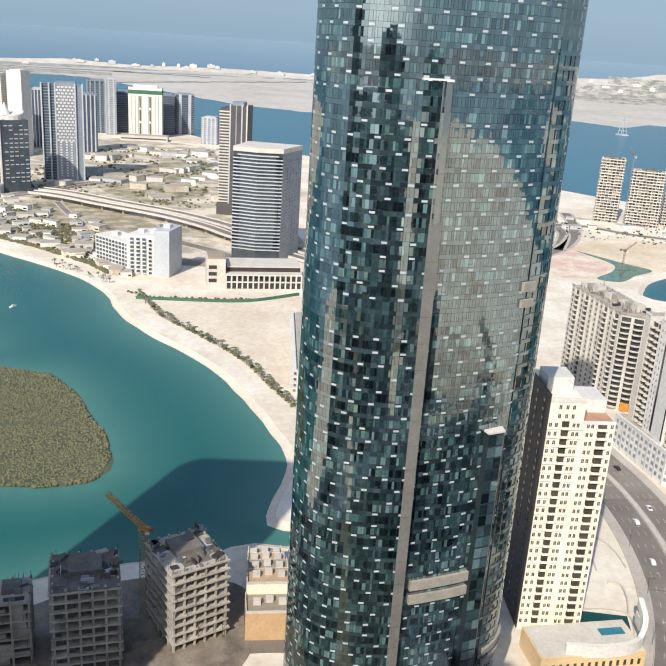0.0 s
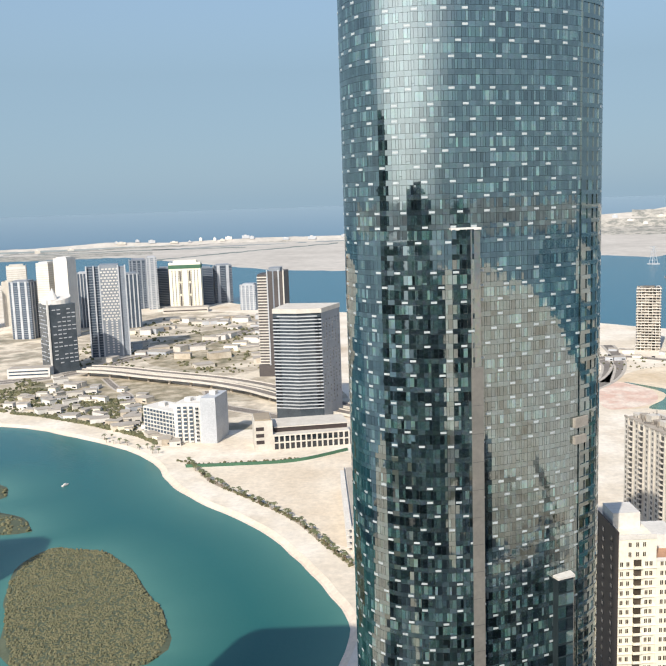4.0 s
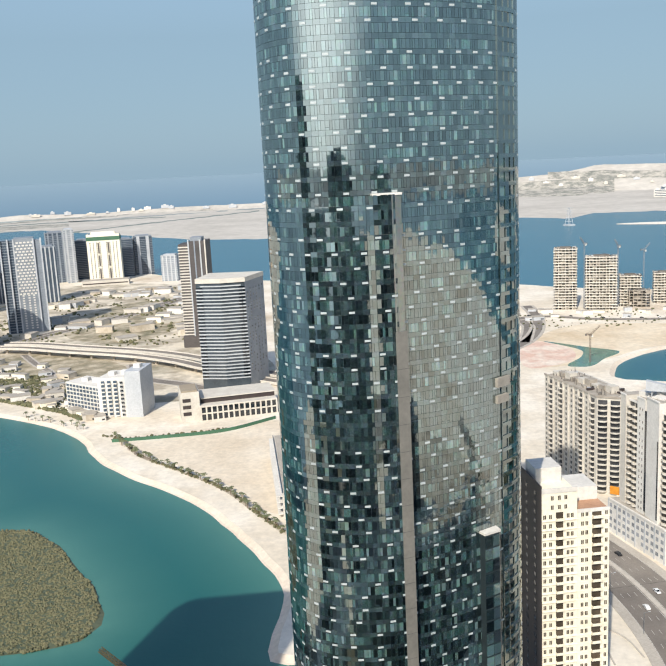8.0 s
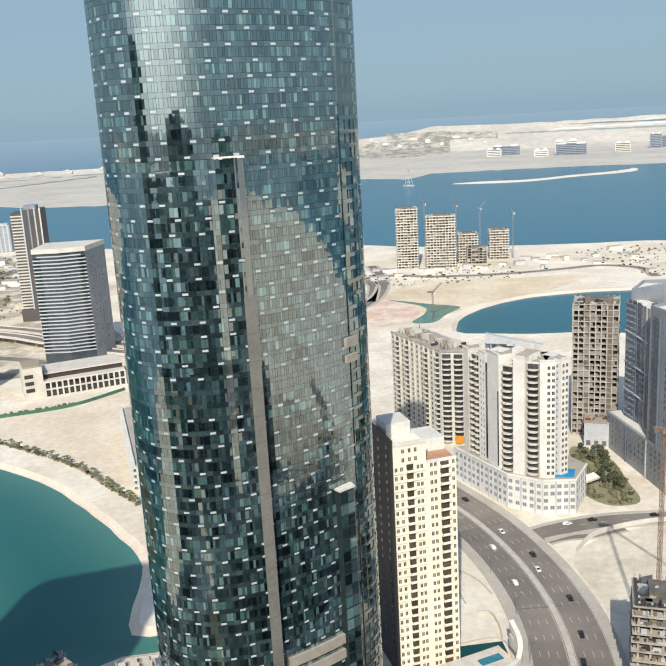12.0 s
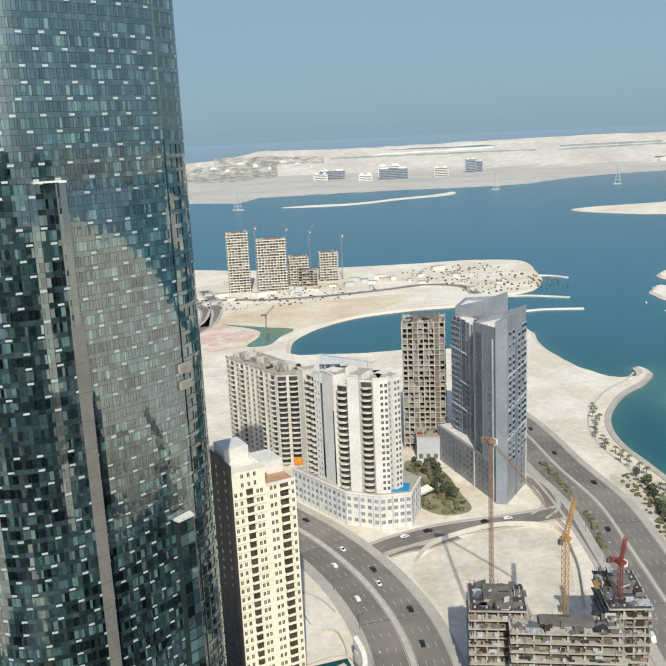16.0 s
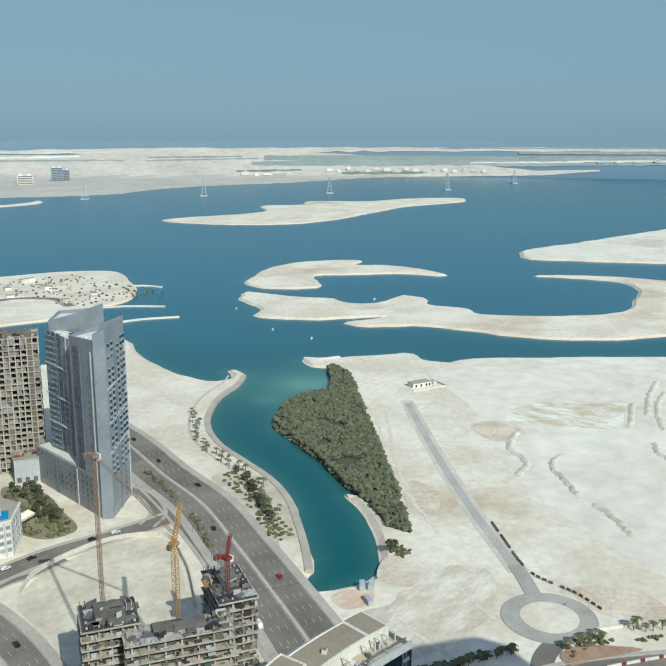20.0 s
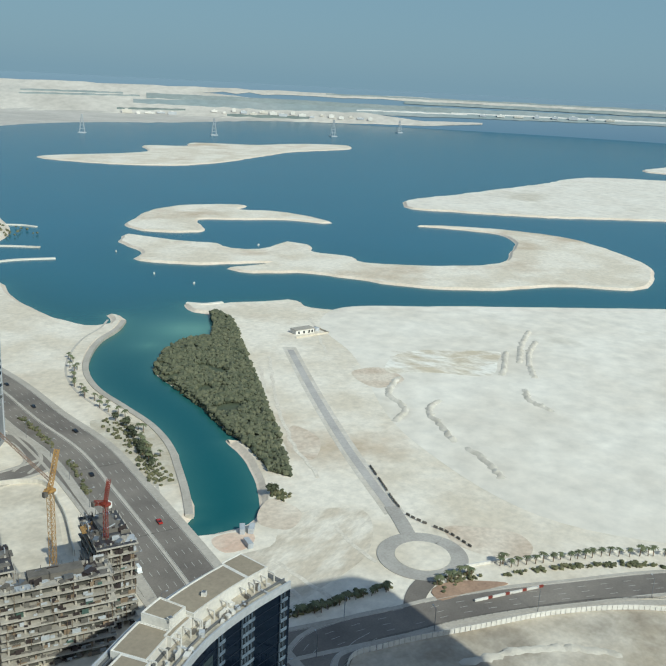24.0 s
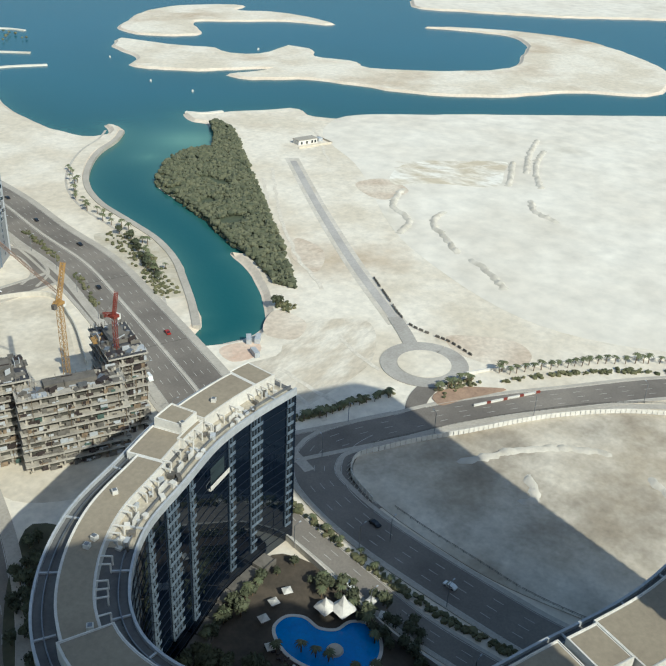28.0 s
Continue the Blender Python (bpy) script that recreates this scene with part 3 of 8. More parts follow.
# dark tone painting the shade inside the loggia and terrace recesses
BALC = surface("painted_recess_shade", lin(50, 64, 68), lin(40, 52, 56), 0.3, 2.0, 0.6)


def shell_point(deg, off=0.0):
    """A point of the tower's full-bodied oval plan, off metres outside it, and its outward normal."""
    c, s_ = math.cos(radians(deg)), math.sin(radians(deg))
    u, v = math.copysign(abs(c) ** (2 / FULL), c), math.copysign(abs(s_) ** (2 / FULL), s_)
    nrm = Vector((math.copysign(abs(u) ** (FULL - 1), u) / AX, math.copysign(abs(v) ** (FULL - 1), v) / BX)).normalized()
    return Vector((AX * u, BX * v)) + nrm * off, nrm


def oval_steps(a0, a1, width):
    """Plan angles between a0 and a1 whose points lie about width apart."""
    fine = np.linspace(a0, a1, 1441)
    xy = np.array([shell_point(d)[0][:] for d in fine])
    s = np.concatenate([[0], np.cumsum(np.hypot(*np.diff(xy, axis=0).T))])
    k = max(1, round(s[-1] / width))
    return np.interp(np.linspace(0, s[-1], k + 1), s, fine)


rng = random.Random(7)


def panel_mesh(bm, a0, a1, z0, z1, off, gap=0.024, depth=0.12, tilt=0.004):
    """One flat facade panel between two plan angles, slightly out of true, with its thickness."""
    (p, n0), (q, n1) = shell_point(a0, off), shell_point(a1, off)
    d = (q - p).normalized()
    p, q = p + d * gap, q - d * gap
    nn = (n0 + n1).normalized()
    tx, tz = rng.gauss(0, tilt), rng.gauss(0, tilt)
    w, h = (q - p).length, z1 - z0
    f = [(p, z0 + gap, -tx * w / 2 - tz * h / 2), (q, z0 + gap, tx * w / 2 - tz * h / 2), (q, z1 - gap, tx * w / 2 + tz * h / 2), (p, z1 - gap, -tx * w / 2 + tz * h / 2)]
    front = [bm.verts.new((*(b + nn * e), z)) for b, z, e in f]
    back = [bm.verts.new((*(b - nn * depth), z)) for b, z, e in f]
    bm.faces.new(front)
    for i in range(4):
        bm.faces.new((front[i], back[i], back[(i + 1) % 4], front[(i + 1) % 4]))


def bay_off(deg, z):
    """How far the skin stands out of the oval: the swelling bay that ends in a prow."""
    if z < 189.5 and -184 < deg < -106.0:
        return 2.3 * max(0.0, (deg + 158) / 52) ** 1.5 + 0.02
    return 0.0


TOWER_TOP = 252
floors_n = int(TOWER_TOP / FLOOR)
panes, dark_panes, teal_panes, spans, ticks = (bmesh.new() for _ in range(5))
VISIBLE = list(oval_steps(-200, -59.8, 1.63))
RIGHT = list(oval_steps(-42.6, 14, 1.63))
for k in range(floors_n):
    z = k * FLOOR
    plant, plain, bright = k == 37, k in (39, 40, 54, 66), k in (27, 28)
    span_h = 1.25
    for cols in (VISIBLE, RIGHT):
        run, tone_run, tone = rng.randint(0, 4), 0, panes
        for i in range(len(cols) - 1):
            a0, a1 = cols[i], cols[i + 1]
            mid = (a0 + a1) / 2
            off = bay_off(mid, z)
            panel_mesh(spans, a0, a1, z, z + span_h, off, 0.02, 0.12, 0.0025)
            corner = z < 188 and -114.0 < mid < -105.6
            tone_run -= 1
            if tone_run <= 0:
                tone_run = rng.choice((1, 1, 2, 2, 3, 5))
                # dark panes thin out upwards, painting the sky's reflection into the mix
                low = 0.9 if plant and mid < -106 else 0.6 if corner else 0.0 if plain else 0.3 if z < 150 else 0.16 if z < 188 else 0.03
                teal = 0.8 if bright and mid < -96 else 0.0 if plain else 0.26
                q_ = rng.random()
                tone = dark_panes if q_ < low else teal_panes if q_ < low + teal else panes
            # each window is a wide light beside a narrow one
            f = 0.62 if i % 2 else 0.38
            am = a0 + (a1 - a0) * f
            other = rng.choice((tone, tone, panes, teal_panes, dark_panes)) if not plain else panes
            top = z + FLOOR
            if rng.random() < 0.1:
                zs = z + span_h + rng.choice((0.55, 0.75))
                panel_mesh(tone, a0, am, z + span_h, zs, off, 0.03)
                panel_mesh(tone, a0, am, zs, top, off, 0.03)
            else:
                panel_mesh(tone, a0, am, z + span_h, top, off, 0.035)
            panel_mesh(other, am, a1, z + span_h, top, off, 0.035)
            run -= 1
            if run <= 0 and not plain:
                panel_mesh(ticks, a0, a1, z + 0.2, z + 0.98, off + 0.06, 0.14, 0.1)
                run = rng.choice((3, 3, 4, 4, 4, 5))


def split_islands(bm, name, material, keep):
    """The first panels chosen by keep become parts of their own; the rest stay one joined part."""
    bm.verts.ensure_lookup_table()
    n_v, chosen, rest_v, rest_f = 8, [], [], []
    count = len(bm.verts) // n_v
    for i in range(count):
        vs = [bm.verts[i * n_v + j].co.copy() for j in range(n_v)]
        if len(chosen) < 300 and keep(sum(vs, Vector()) / n_v):
            chosen.append(vs)
        else:
            base = len(rest_v)
            rest_v += vs
            rest_f += [(base, base + 1, base + 2, base + 3)] + [(base + j, base + 4 + j, base + 4 + (j + 1) % 4, base + (j + 1) % 4) for j in range(4)]
    bm.free()
    for vs in chosen:
        c = sum(vs, Vector()) / n_v
        me = raw_mesh(name, [v - c for v in vs], [(0, 1, 2, 3)] + [(j, 4 + j, 4 + (j + 1) % 4, (j + 1) % 4) for j in range(4)], material)
        piece(name, me, sky_tower, Matrix.Translation(c))
    tagged(piece(name, raw_mesh(name, rest_v, rest_f, material), sky_tower, Matrix()), kind="stuff")


split_islands(panes, "window_pane", PANE, lambda c: 165 < c.z < 205 and c.y < -12 and -24 < c.x < 14)
for bm_, mt, lb in ((dark_panes, PANE_DARK, "dark see-through window panes"), (teal_panes, PANE_TEAL, "window panes with teal blinds")):
    part("window_pane", bm_, mt, sky_tower, lb, "stuff")
split_islands(ticks, "vent_panel", TICK, lambda c: 90 < c.z < 215 and c.y < -8)
part("spandrel", spans, SPANDREL, sky_tower, "dark blue-green spandrel glass", "stuff")
core_ring = [tuple(shell_point(d, -0.16)[0]) for d in np.linspace(-180, 176, 90)]
part("core", prism(core_ring, 0, TOWER_TOP + 0.3), CORE, sky_tower)

# bay body behind the proud skin, its prow wall and cap
ring = [tuple(shell_point(d, 2.3 * max(0.0, (d + 158) / 52) ** 1.5 - 0.15)[0]) for d in np.linspace(-158, -106.0, 24)]
ring += [tuple(shell_point(d, -1.0)[0]) for d in np.linspace(-106.0, -158, 12)]
part("bay_body", prism(ring, 0, 189.5), SPANDREL, sky_tower)
# warm grey paints the reflection of the sand into the panel colour
PROW = surface("sand_reflection_grey", lin(126, 123, 116), lin(112, 110, 104), 0.12, 0.9, 0.4, spec=0.5)
PROW_DIM = glass_material("prow_glass", lin(96, 100, 98), lin(112, 112, 106), 0.5, 2.6, 0.08)
for a0, a1, off0, off1, z0, top, mt in ((-106.4, -102.5, 2.35, 2.0, 158.6, 190.2, PROW_DIM), (-106.6, -101.8, 2.5, 2.3, 0, 158.6, PROW)):
    (p, n0), (q, n1) = shell_point(a0, off0), shell_point(a1, off1)
    (r, _), (s, _) = shell_point(a1, -0.5), shell_point(a0, -0.5)
    fin = part("prow_fin", prism([tuple(p), tuple(q), tuple(r), tuple(s)], z0, top), mt, sky_tower, "flat warm-grey prow fin")
    for k in range(int(z0 / FLOOR) + 2, int(top / FLOOR), 2):
        d = (q - p).normalized()
        nn = Vector((d.y, -d.x))
        joint = bmesh.new()
        prism([tuple(p + nn * 0.02), tuple(q + nn * 0.02), tuple(q - nn * 0.05), tuple(p - nn * 0.05)], k * FLOOR, k * FLOOR + 0.06, joint)
        part("joint", joint, CORE, fin)
caps = bmesh.new()
prism([tuple(shell_point(d, o)[0]) for d, o in ((-114.0, 1.9), (-102.3, 2.5), (-102.3, -0.4), (-114.0, -0.4))], 190.2, 190.7, caps)
part("cap_ledge", caps, WHITE, sky_tower, "white cap ledge over the bay")

# loggia column, its recess painted as a dark back: a pale slab edge and a dark bay at each floor
back = bmesh.new()
prism([tuple(shell_point(d, o)[0]) for d, o in ((-59.8, -0.1), (-59.8, -0.17), (-42.6, -0.17), (-42.6, -0.1))], 0, TOWER_TOP, back)
part("loggia_back", back, BALC, sky_tower)
loggia_steps = oval_steps(-59.8, -42.6, 2.6)
lrng = random.Random(5)
for k in range(floors_n):
    z = k * FLOOR
    bm = bmesh.new()
    prism([tuple(shell_point(d, o)[0]) for d, o in ((-59.8, 0.3), (-51.5, 0.35), (-42.6, 0.3), (-42.6, -0.2), (-59.8, -0.2))], z, z + 1.0, bm)
    lg = part("loggia_slab", bm, SPANDREL, sky_tower)
    for i in range(len(loggia_steps) - 1):
        d0, d1 = loggia_steps[i] + 0.4, loggia_steps[i + 1] - 0.4
        bm = bmesh.new()
        prism([tuple(shell_point(d, o)[0]) for d, o in ((d0, 0.04), (d1, 0.04), (d1, -0.08), (d0, -0.08))], z + 1.0, z + FLOOR, bm)
        part("loggia_pane", bm, lrng.choice((PANE_DARK, PANE_DARK, PANE_DARK, PANE_TEAL, PANE)) if z < 205 else lrng.choice((PANE, PANE, PANE_DARK, PANE_TEAL)), lg)
for a in loggia_steps:
    bm = bmesh.new()
    prism([tuple(shell_point(d, o)[0]) for d, o in ((a - 0.35, 0.26), (a + 0.35, 0.26), (a + 0.4, -0.2), (a - 0.4, -0.2))], 0, TOWER_TOP, bm)
    part("loggia_post", bm, SPANDREL, sky_tower)
LOUVRE = surface("beige_louvre_metal", lin(170, 162, 150), lin(150, 143, 132), 0.4, 3.0, 0.6)
# lower right box with a white roof and a plain side, louvre bands, small ledges
hb = bmesh.new()
prism([tuple(shell_point(d, o)[0]) for d, o in ((-75.7, 2.0), (-67.8, 2.4), (-65.8, -0.2), (-75.7, -0.2))], 0, 102.6, hb)
side_box = part("side_box", hb, CORE, sky_tower, "projecting glass side bay, its flank painted like reflected sand")
flank = [shell_point(d, o)[0] for d, o in ((-67.8, 2.4), (-65.8, -0.2))]
fl = (flank[1] - flank[0]).normalized()
# the flank's reflected sand is painted with the same warm grey
part("side_flank", prism([tuple(flank[0] + Vector((fl.y, -fl.x)) * 0.15), tuple(flank[1] + Vector((fl.y, -fl.x)) * 0.15), tuple(flank[1]), tuple(flank[0])], 0, 102.6), PROW, side_box, "side wall in a warm grey that stands for reflected sand")
for k in range(1, 31):
    for d0, d1, o0, o1, mt in ((-75.7, -71.8, 2.0, 2.2, PANE), (-71.8, -67.8, 2.2, 2.4, PANE)):
        p, q = shell_point(d0, o0)[0], shell_point(d1, o1)[0]
        d = (q - p).normalized()
        nn = Vector((d.y, -d.x)) * 0.1
        bm = bmesh.new()
        prism([tuple(p + d * 0.06 + nn), tuple(q - d * 0.06 + nn), tuple(q - d * 0.06), tuple(p + d * 0.06)], k * FLOOR - FLOOR + 0.5, k * FLOOR, bm)
        part("side_pane", bm, lrng.choice((PANE, PANE_TEAL, PANE_DARK)), side_box)
p, q, r, s = (tuple(shell_point(d, o)[0]) for d, o in ((-76.1, 2.3), (-67.4, 2.7), (-65.6, 0.1), (-76.1, 0.1)))
part("side_roof", prism([p, q, r, s], 102.6, 103.2), WHITE, sky_tower, "white flat roof of the side bay")
for z0, z1, a0, a1 in ((53.0, 55.6, -98.3, -73.3), (57.4, 60.2, -98.3, -73.3), (140.2, 142.6, -64.4, -54.4), (136.0, 138.0, -64.4, -55.6), (24, 26, -56, -13), (28, 30, -56, -13)):
    ring = [tuple(shell_point(d, 0.9)[0]) for d in np.linspace(a0, a1, 14)] + [tuple(shell_point(d, -0.1)[0]) for d in np.linspace(a1, a0, 14)]
    band = part("louvre_band", prism(ring, z0, z1), LOUVRE, sky_tower, "off-white louvre band round the facade")
ring = [tuple(shell_point(d, 0.3)[0]) for d in np.linspace(-180, 176, 90)]
part("roof", prism(ring, TOWER_TOP + 0.3, TOWER_TOP + 0.8), GREY, sky_tower)


# ---- the gate towers, in one of whose windows the camera stands ----
# kept dark so that the unseen towers mirror darkly in the skyscraper
GATEGLASS = surface("tinted_window_band", lin(36, 44, 48), lin(26, 32, 36), 0.3, 1.0, 0.3, spec=0.15)
GATEBAND = surface("grey_floor_cladding", lin(74, 80, 84), lin(60, 66, 70), 0.2, 1.0, 0.6)


def gate_tower(x, y, w, d, rot, h):
    t = thing("gate_tower", x, y, GROUND, rot, "tall grey apartment tower with banded glass floors, out of view", "apartment tower", "gate towers")
    c = 7.0
    foot = [(-w / 2, -d / 2), (w / 2, -d / 2), (w / 2, d / 2 - c), (w / 2 - c, d / 2), (-w / 2 + c, d / 2), (-w / 2, d / 2 - c)]
    part("glass_body", prism([(px * 0.985, py * 0.97) for px, py in foot], 0, h - 4), GATEGLASS, t)
    band = mesh_of(prism(foot, 0, 1.2), GATEBAND, "floor_band")
    for k in range(int((h - 4) / 3.5)):
        piece("floor_band", band, t, Matrix.Translation((0, 0, k * 3.5)))
    part("crown", prism([(px * 0.9, py * 0.9) for px, py in foot], h - 4, h - GROUND), GREY, t)
    return t


# only the first holds the camera; the rest stand unseen, fitted to shadows and reflections
gate_tower(-13, -10.5, 64, 28, -35, 206)
gate_tower(29.5, -40.5, 34, 26, -35, 199)
gate_tower(68, -67.5, 54, 26, -35, 160)
gate_tower(165, -60, 68, 28, -33, 198)
gate_tower(-122, -18, 90, 30, -35, 178)
gate_tower(-140, 104, 62, 32, 4, 232)
gate_tower(-341, 174, 40, 34, 10, 270)


# ---- the arc building and its pool court ----
ARC = spline([(184, 138), (167, 139.5), (148, 139), (128, 134.5), (107, 129), (93, 120.5), (83.5, 111), (78, 101), (76, 88), (80, 70), (92, 49), (110, 31), (130, 21), (157, 9), (185, 2), (215, -4)], False, 2.5)
ARC_S = np.concatenate([[0], np.cumsum(np.hypot(*np.diff(ARC, axis=0).T))])


def arc_span(s0, s1):
    s1 = min(s1, float(ARC_S[-1]))
    ss = np.concatenate([[s0], ARC_S[(ARC_S > s0 + 0.05) & (ARC_S < s1 - 0.05)], [s1]])
    return np.stack([np.interp(ss, ARC_S, ARC[:, i]) for i in (0, 1)], 1)


def arc_strip(name, s0, s1, left, right, z0, z1, material, parent, label=""):
    return part(name, ribbon(arc_span(s0, s1), left, right, z1, z1 - z0), None, parent, label) if material is None else part(name, _with(ribbon(arc_span(s0, s1), left, right, z1, z1 - z0), material), None, parent, label)


def _with(me, material):
    me.materials.append(material)
    return me


GUTTER = surface("dark_roof_gutter", lin(112, 112, 110), lin(92, 92, 92), 0.1, 0.9, 0.9, third=lin(140, 136, 128), spots=0.02)
arc = thing("arc_apartment_building", 0, 0, 0, 0, "curved dark-glass apartment building with white roof walls", "apartment building")
L = float(ARC_S[-1])
ARCGLASS = glass_material("arc_glass", lin(12, 26, 46), lin(22, 40, 62), 0.35, 1.8, 0.04, (0.6, 0.8, 1.0))
ARCLINE = surface("navy_floor_line", lin(26, 34, 46), lin(20, 28, 40), 0.3, 2.0, 0.4)
arc_strip("glass_wall", 0, L, 10.2, -10.2, GROUND, 58.6, ARCGLASS, arc, "dark blue glass wall")
for k in range(1, 18):
    arc_strip("floor_line", 0, L, 10.32, -10.32, 2 + k * 3.3 - 0.12, 2 + k * 3.3 + 0.12, ARCLINE, arc)
arc_strip("roof_deck", 0, L, 10.0, -10.0, 58.6, 59.0, GUTTER, arc)
for side in (10.4, -9.8):
    arc_strip("parapet", 0, L, side, side - 0.6, 57.6, 60.0, LIGHTGREY, arc, "light grey parapet")
for side in (7.9, -7.7):
    arc_strip("gutter_rail", 0, L, side, side - 0.25, 59.0, 59.9, STEEL, arc)
for s0, s1, l, r, h in ((2.5, 10.6, 3.5, -7.7, 62.8), (10.6, 33.9, 3.4, -6.8, 62.8), (34, 41.5, 0.9, -7.7, 64.2), (34, 44.5, 3.1, 1.0, 61.9), (41.6, 54.5, 2.0, -8.3, 61.6), (54.5, 115.8, 3.2, -5.2, 61.6), (116, 138, 5.5, -6.2, 63.2), (150, 172, 6.0, -6, 62.5), (172, 188, 7.0, -7, 64), (188, 211, 6.0, -5.5, 62.4), (211.5, 225.4, 7.6, -6, 61.8), (226, 234.6, 6.2, -4.1, 63.4), (235.2, L, 7.4, -7.4, 62.6)):
    pent = arc_strip("penthouse_wall", s0, s1, l, r, 59.0, h, WHITE, arc, "white roof-storey wall")
    arc_strip("penthouse_roof", s0 + 0.6, s1 - 0.6, l - 0.6, r + 0.6, h - 0.3, h + 0.05, ROOFTAN, pent, "tan roof membrane")
    for side in (l, r + 0.3):
        arc_strip("roof_kerb", s0, s1, side, side - 0.3, h, h + 0.22, WHITE, pent)
    for e in (s0, s1 - 0.3):
        if round(e, 1) not in (2.5, 10.6, 10.3, 54.5, 54.2):
            arc_strip("roof_kerb", e, e + 0.3, l - 0.3, r + 0.3, h, h + 0.22, WHITE, pent)
    mid = arc_span(s0, s1)
    if len(mid) > 3:
        nm = normals_of(mid)
        if s0 < 60:
            for w0 in np.linspace(0.08, 0.92, max(3, int((s1 - s0) / 4))):
                i_ = int(w0 * (len(mid) - 1))
                c, n_ = mid[i_], nm[i_]
                part("terrace_frame", beam(bmesh.new(), (*(c + n_ * l), 61.6), (*(c + n_ * (l + 2.6)), 61.6), 0.16), WHITE, pent)
                part("terrace_post", beam(bmesh.new(), (*(c + n_ * (l + 2.5)), 59.0), (*(c + n_ * (l + 2.5)), 61.6), 0.16), WHITE, pent)
TERRACE = surface("pale_terrace_tiles", lin(196, 186, 166), lin(160, 150, 134), 0.3, 1.5, 0.9, third=lin(112, 108, 100), spots=0.06)
arc_strip("roof_terrace", 2, 86, 9.7, 3.2, 58.9, 59.06, TERRACE, arc, "pale tiled roof terrace along the court side")
trng = random.Random(21)
for k in range(46):
    s_ = trng.uniform(4, 86)
    i = int(np.searchsorted(ARC_S, s_))
    c = ARC[i] + normals_of(ARC)[i] * trng.uniform(4.4, 9.0)
    w_, d_, h_ = trng.uniform(0.3, 1.1), trng.uniform(0.3, 0.8), trng.uniform(0.5, 1.5)
    part("terrace_unit", boxes((-w_, w_, -d_, d_, 0, h_)), trng.choice((WHITE, LIGHTGREY, WHITE, DARKCON)), arc).matrix_basis = pose(c[0], c[1], 59.07, 0, 0, trng.uniform(0, 90))
for s0, s1 in ((24.2, 27), (31, 33.5), (46, 49), (52, 55), (60, 64), (74, 78)):
    arc_strip("terrace_screen", s0, s1, 7.0, 6.8, 59.07, 61.3, WHITE, arc, "white screen wall on the roof terrace")
# cross walls in the gutters, ground-floor patios along the court side
for s in range(8, int(L), 17):
    i = int(np.searchsorted(ARC_S, s))
    c, n_ = ARC[i], normals_of(ARC)[i]
    for o0, o1 in ((5.6, 9.8), (-5.4, -9.8)):
        part("gutter_wall", beam(bmesh.new(), (*(c + n_ * o0), 59.5), (*(c + n_ * o1), 59.5), 0.22), LIGHTGREY, arc)
for s in range(14, 96, 7):
    arc_strip("patio", s, s + 6.4, 15.2, 10.4, GROUND + 0.3, 3.4 + (s % 3) * 0.3, DARKCON, arc, "grey ground-floor patio terrace")
    arc_strip("patio_wall", s, s + 6.4, 15.5, 15.2, GROUND + 0.3, 4.6, DARKCON, arc)
# balconies in stacks on the court side, white-fronted
BALPANEL = surface("pale_balcony_panel", lin(116, 130, 144), lin(86, 100, 116), 0.4, 2.0, 0.3)
bal = bmesh.new()
box(bal, -1.3, 1.3, -0.45, 0.05, 0, 0.16)
box(bal, -1.3, 1.3, -0.48, -0.4, 0.16, 1.15)
box(bal, -1.4, -1.25, -0.48, 0.05, 0, 2.9)
box(bal, 0.0, 0.1, -0.48, 0.05, 1.15, 2.9)
BALMESH = mesh_of(bal, BALPANEL, "balcony")
bald = bmesh.new()
box(bald, -1.5, 1.5, -0.06, 0.05, 0.3, 2.9)
BALDOOR = mesh_of(bald, DARKGLASS, "balcony_door")
ARC_N = normals_of(ARC)
for s, lo in ((1.8, 2), (14.6, 5), (18.6, 2), (29, 2), (53.5, 2), (60.5, 3), (63.5, 3), (73, 2)):
    i = int(np.searchsorted(ARC_S, s))
    c, n_ = ARC[i] + ARC_N[i] * 10.3, ARC_N[i]
    ang = math.degrees(math.atan2(n_[1], n_[0])) + 90
    for k in range(lo, 17):
        m = pose(c[0], c[1], 2 + k * 3.3, 0, 0, ang)
        b_ = piece("balcony", BALMESH, arc, m)
        piece("balcony_door", BALDOOR, b_, pose(0, 0.05, 0))
# a planted terrace high on the court wall, its cut painted as a dark panel; roof plant and vents
i = int(np.searchsorted(ARC_S, 37))
c, n_ = ARC[i] + ARC_N[i] * 10.2, ARC_N[i]
ang = math.degrees(math.atan2(n_[1], n_[0])) + 90
ter = part("sky_terrace", boxes((-5, 5, -0.9, 0.0, 0, 0.6), (-5, 5, -0.95, -0.8, 0.6, 1.6)), WHITE, arc, "white terrace edge with planting")
ter.matrix_basis = pose(c[0], c[1], 47, 0, 0, ang)
hole = part("terrace_back", boxes((-5, 5, -0.12, 0.1, 0.6, 6.5)), BALC, ter)
for k, (s, o) in enumerate(((86, 0.6), (88, -0.4), (24, 0), (112, 1), (70, -1.5), (40, 1))):
    i = int(np.searchsorted(ARC_S, s))
    c = ARC[i] + ARC_N[i] * o
    u = part("roof_unit", boxes((-0.7, 0.7, -0.7, 0.7, 0, 1.1)), WHITE, arc, "white rooftop air unit")
    part("fan_cowl", boxes((-0.45, 0.45, -0.45, 0.45, 1.1, 1.3)), STEEL, u)
    u.matrix_basis = pose(c[0], c[1], 61.65 if s > 60 else 62.85 if s < 34 else 64.25, 0, 0, 15 * k)


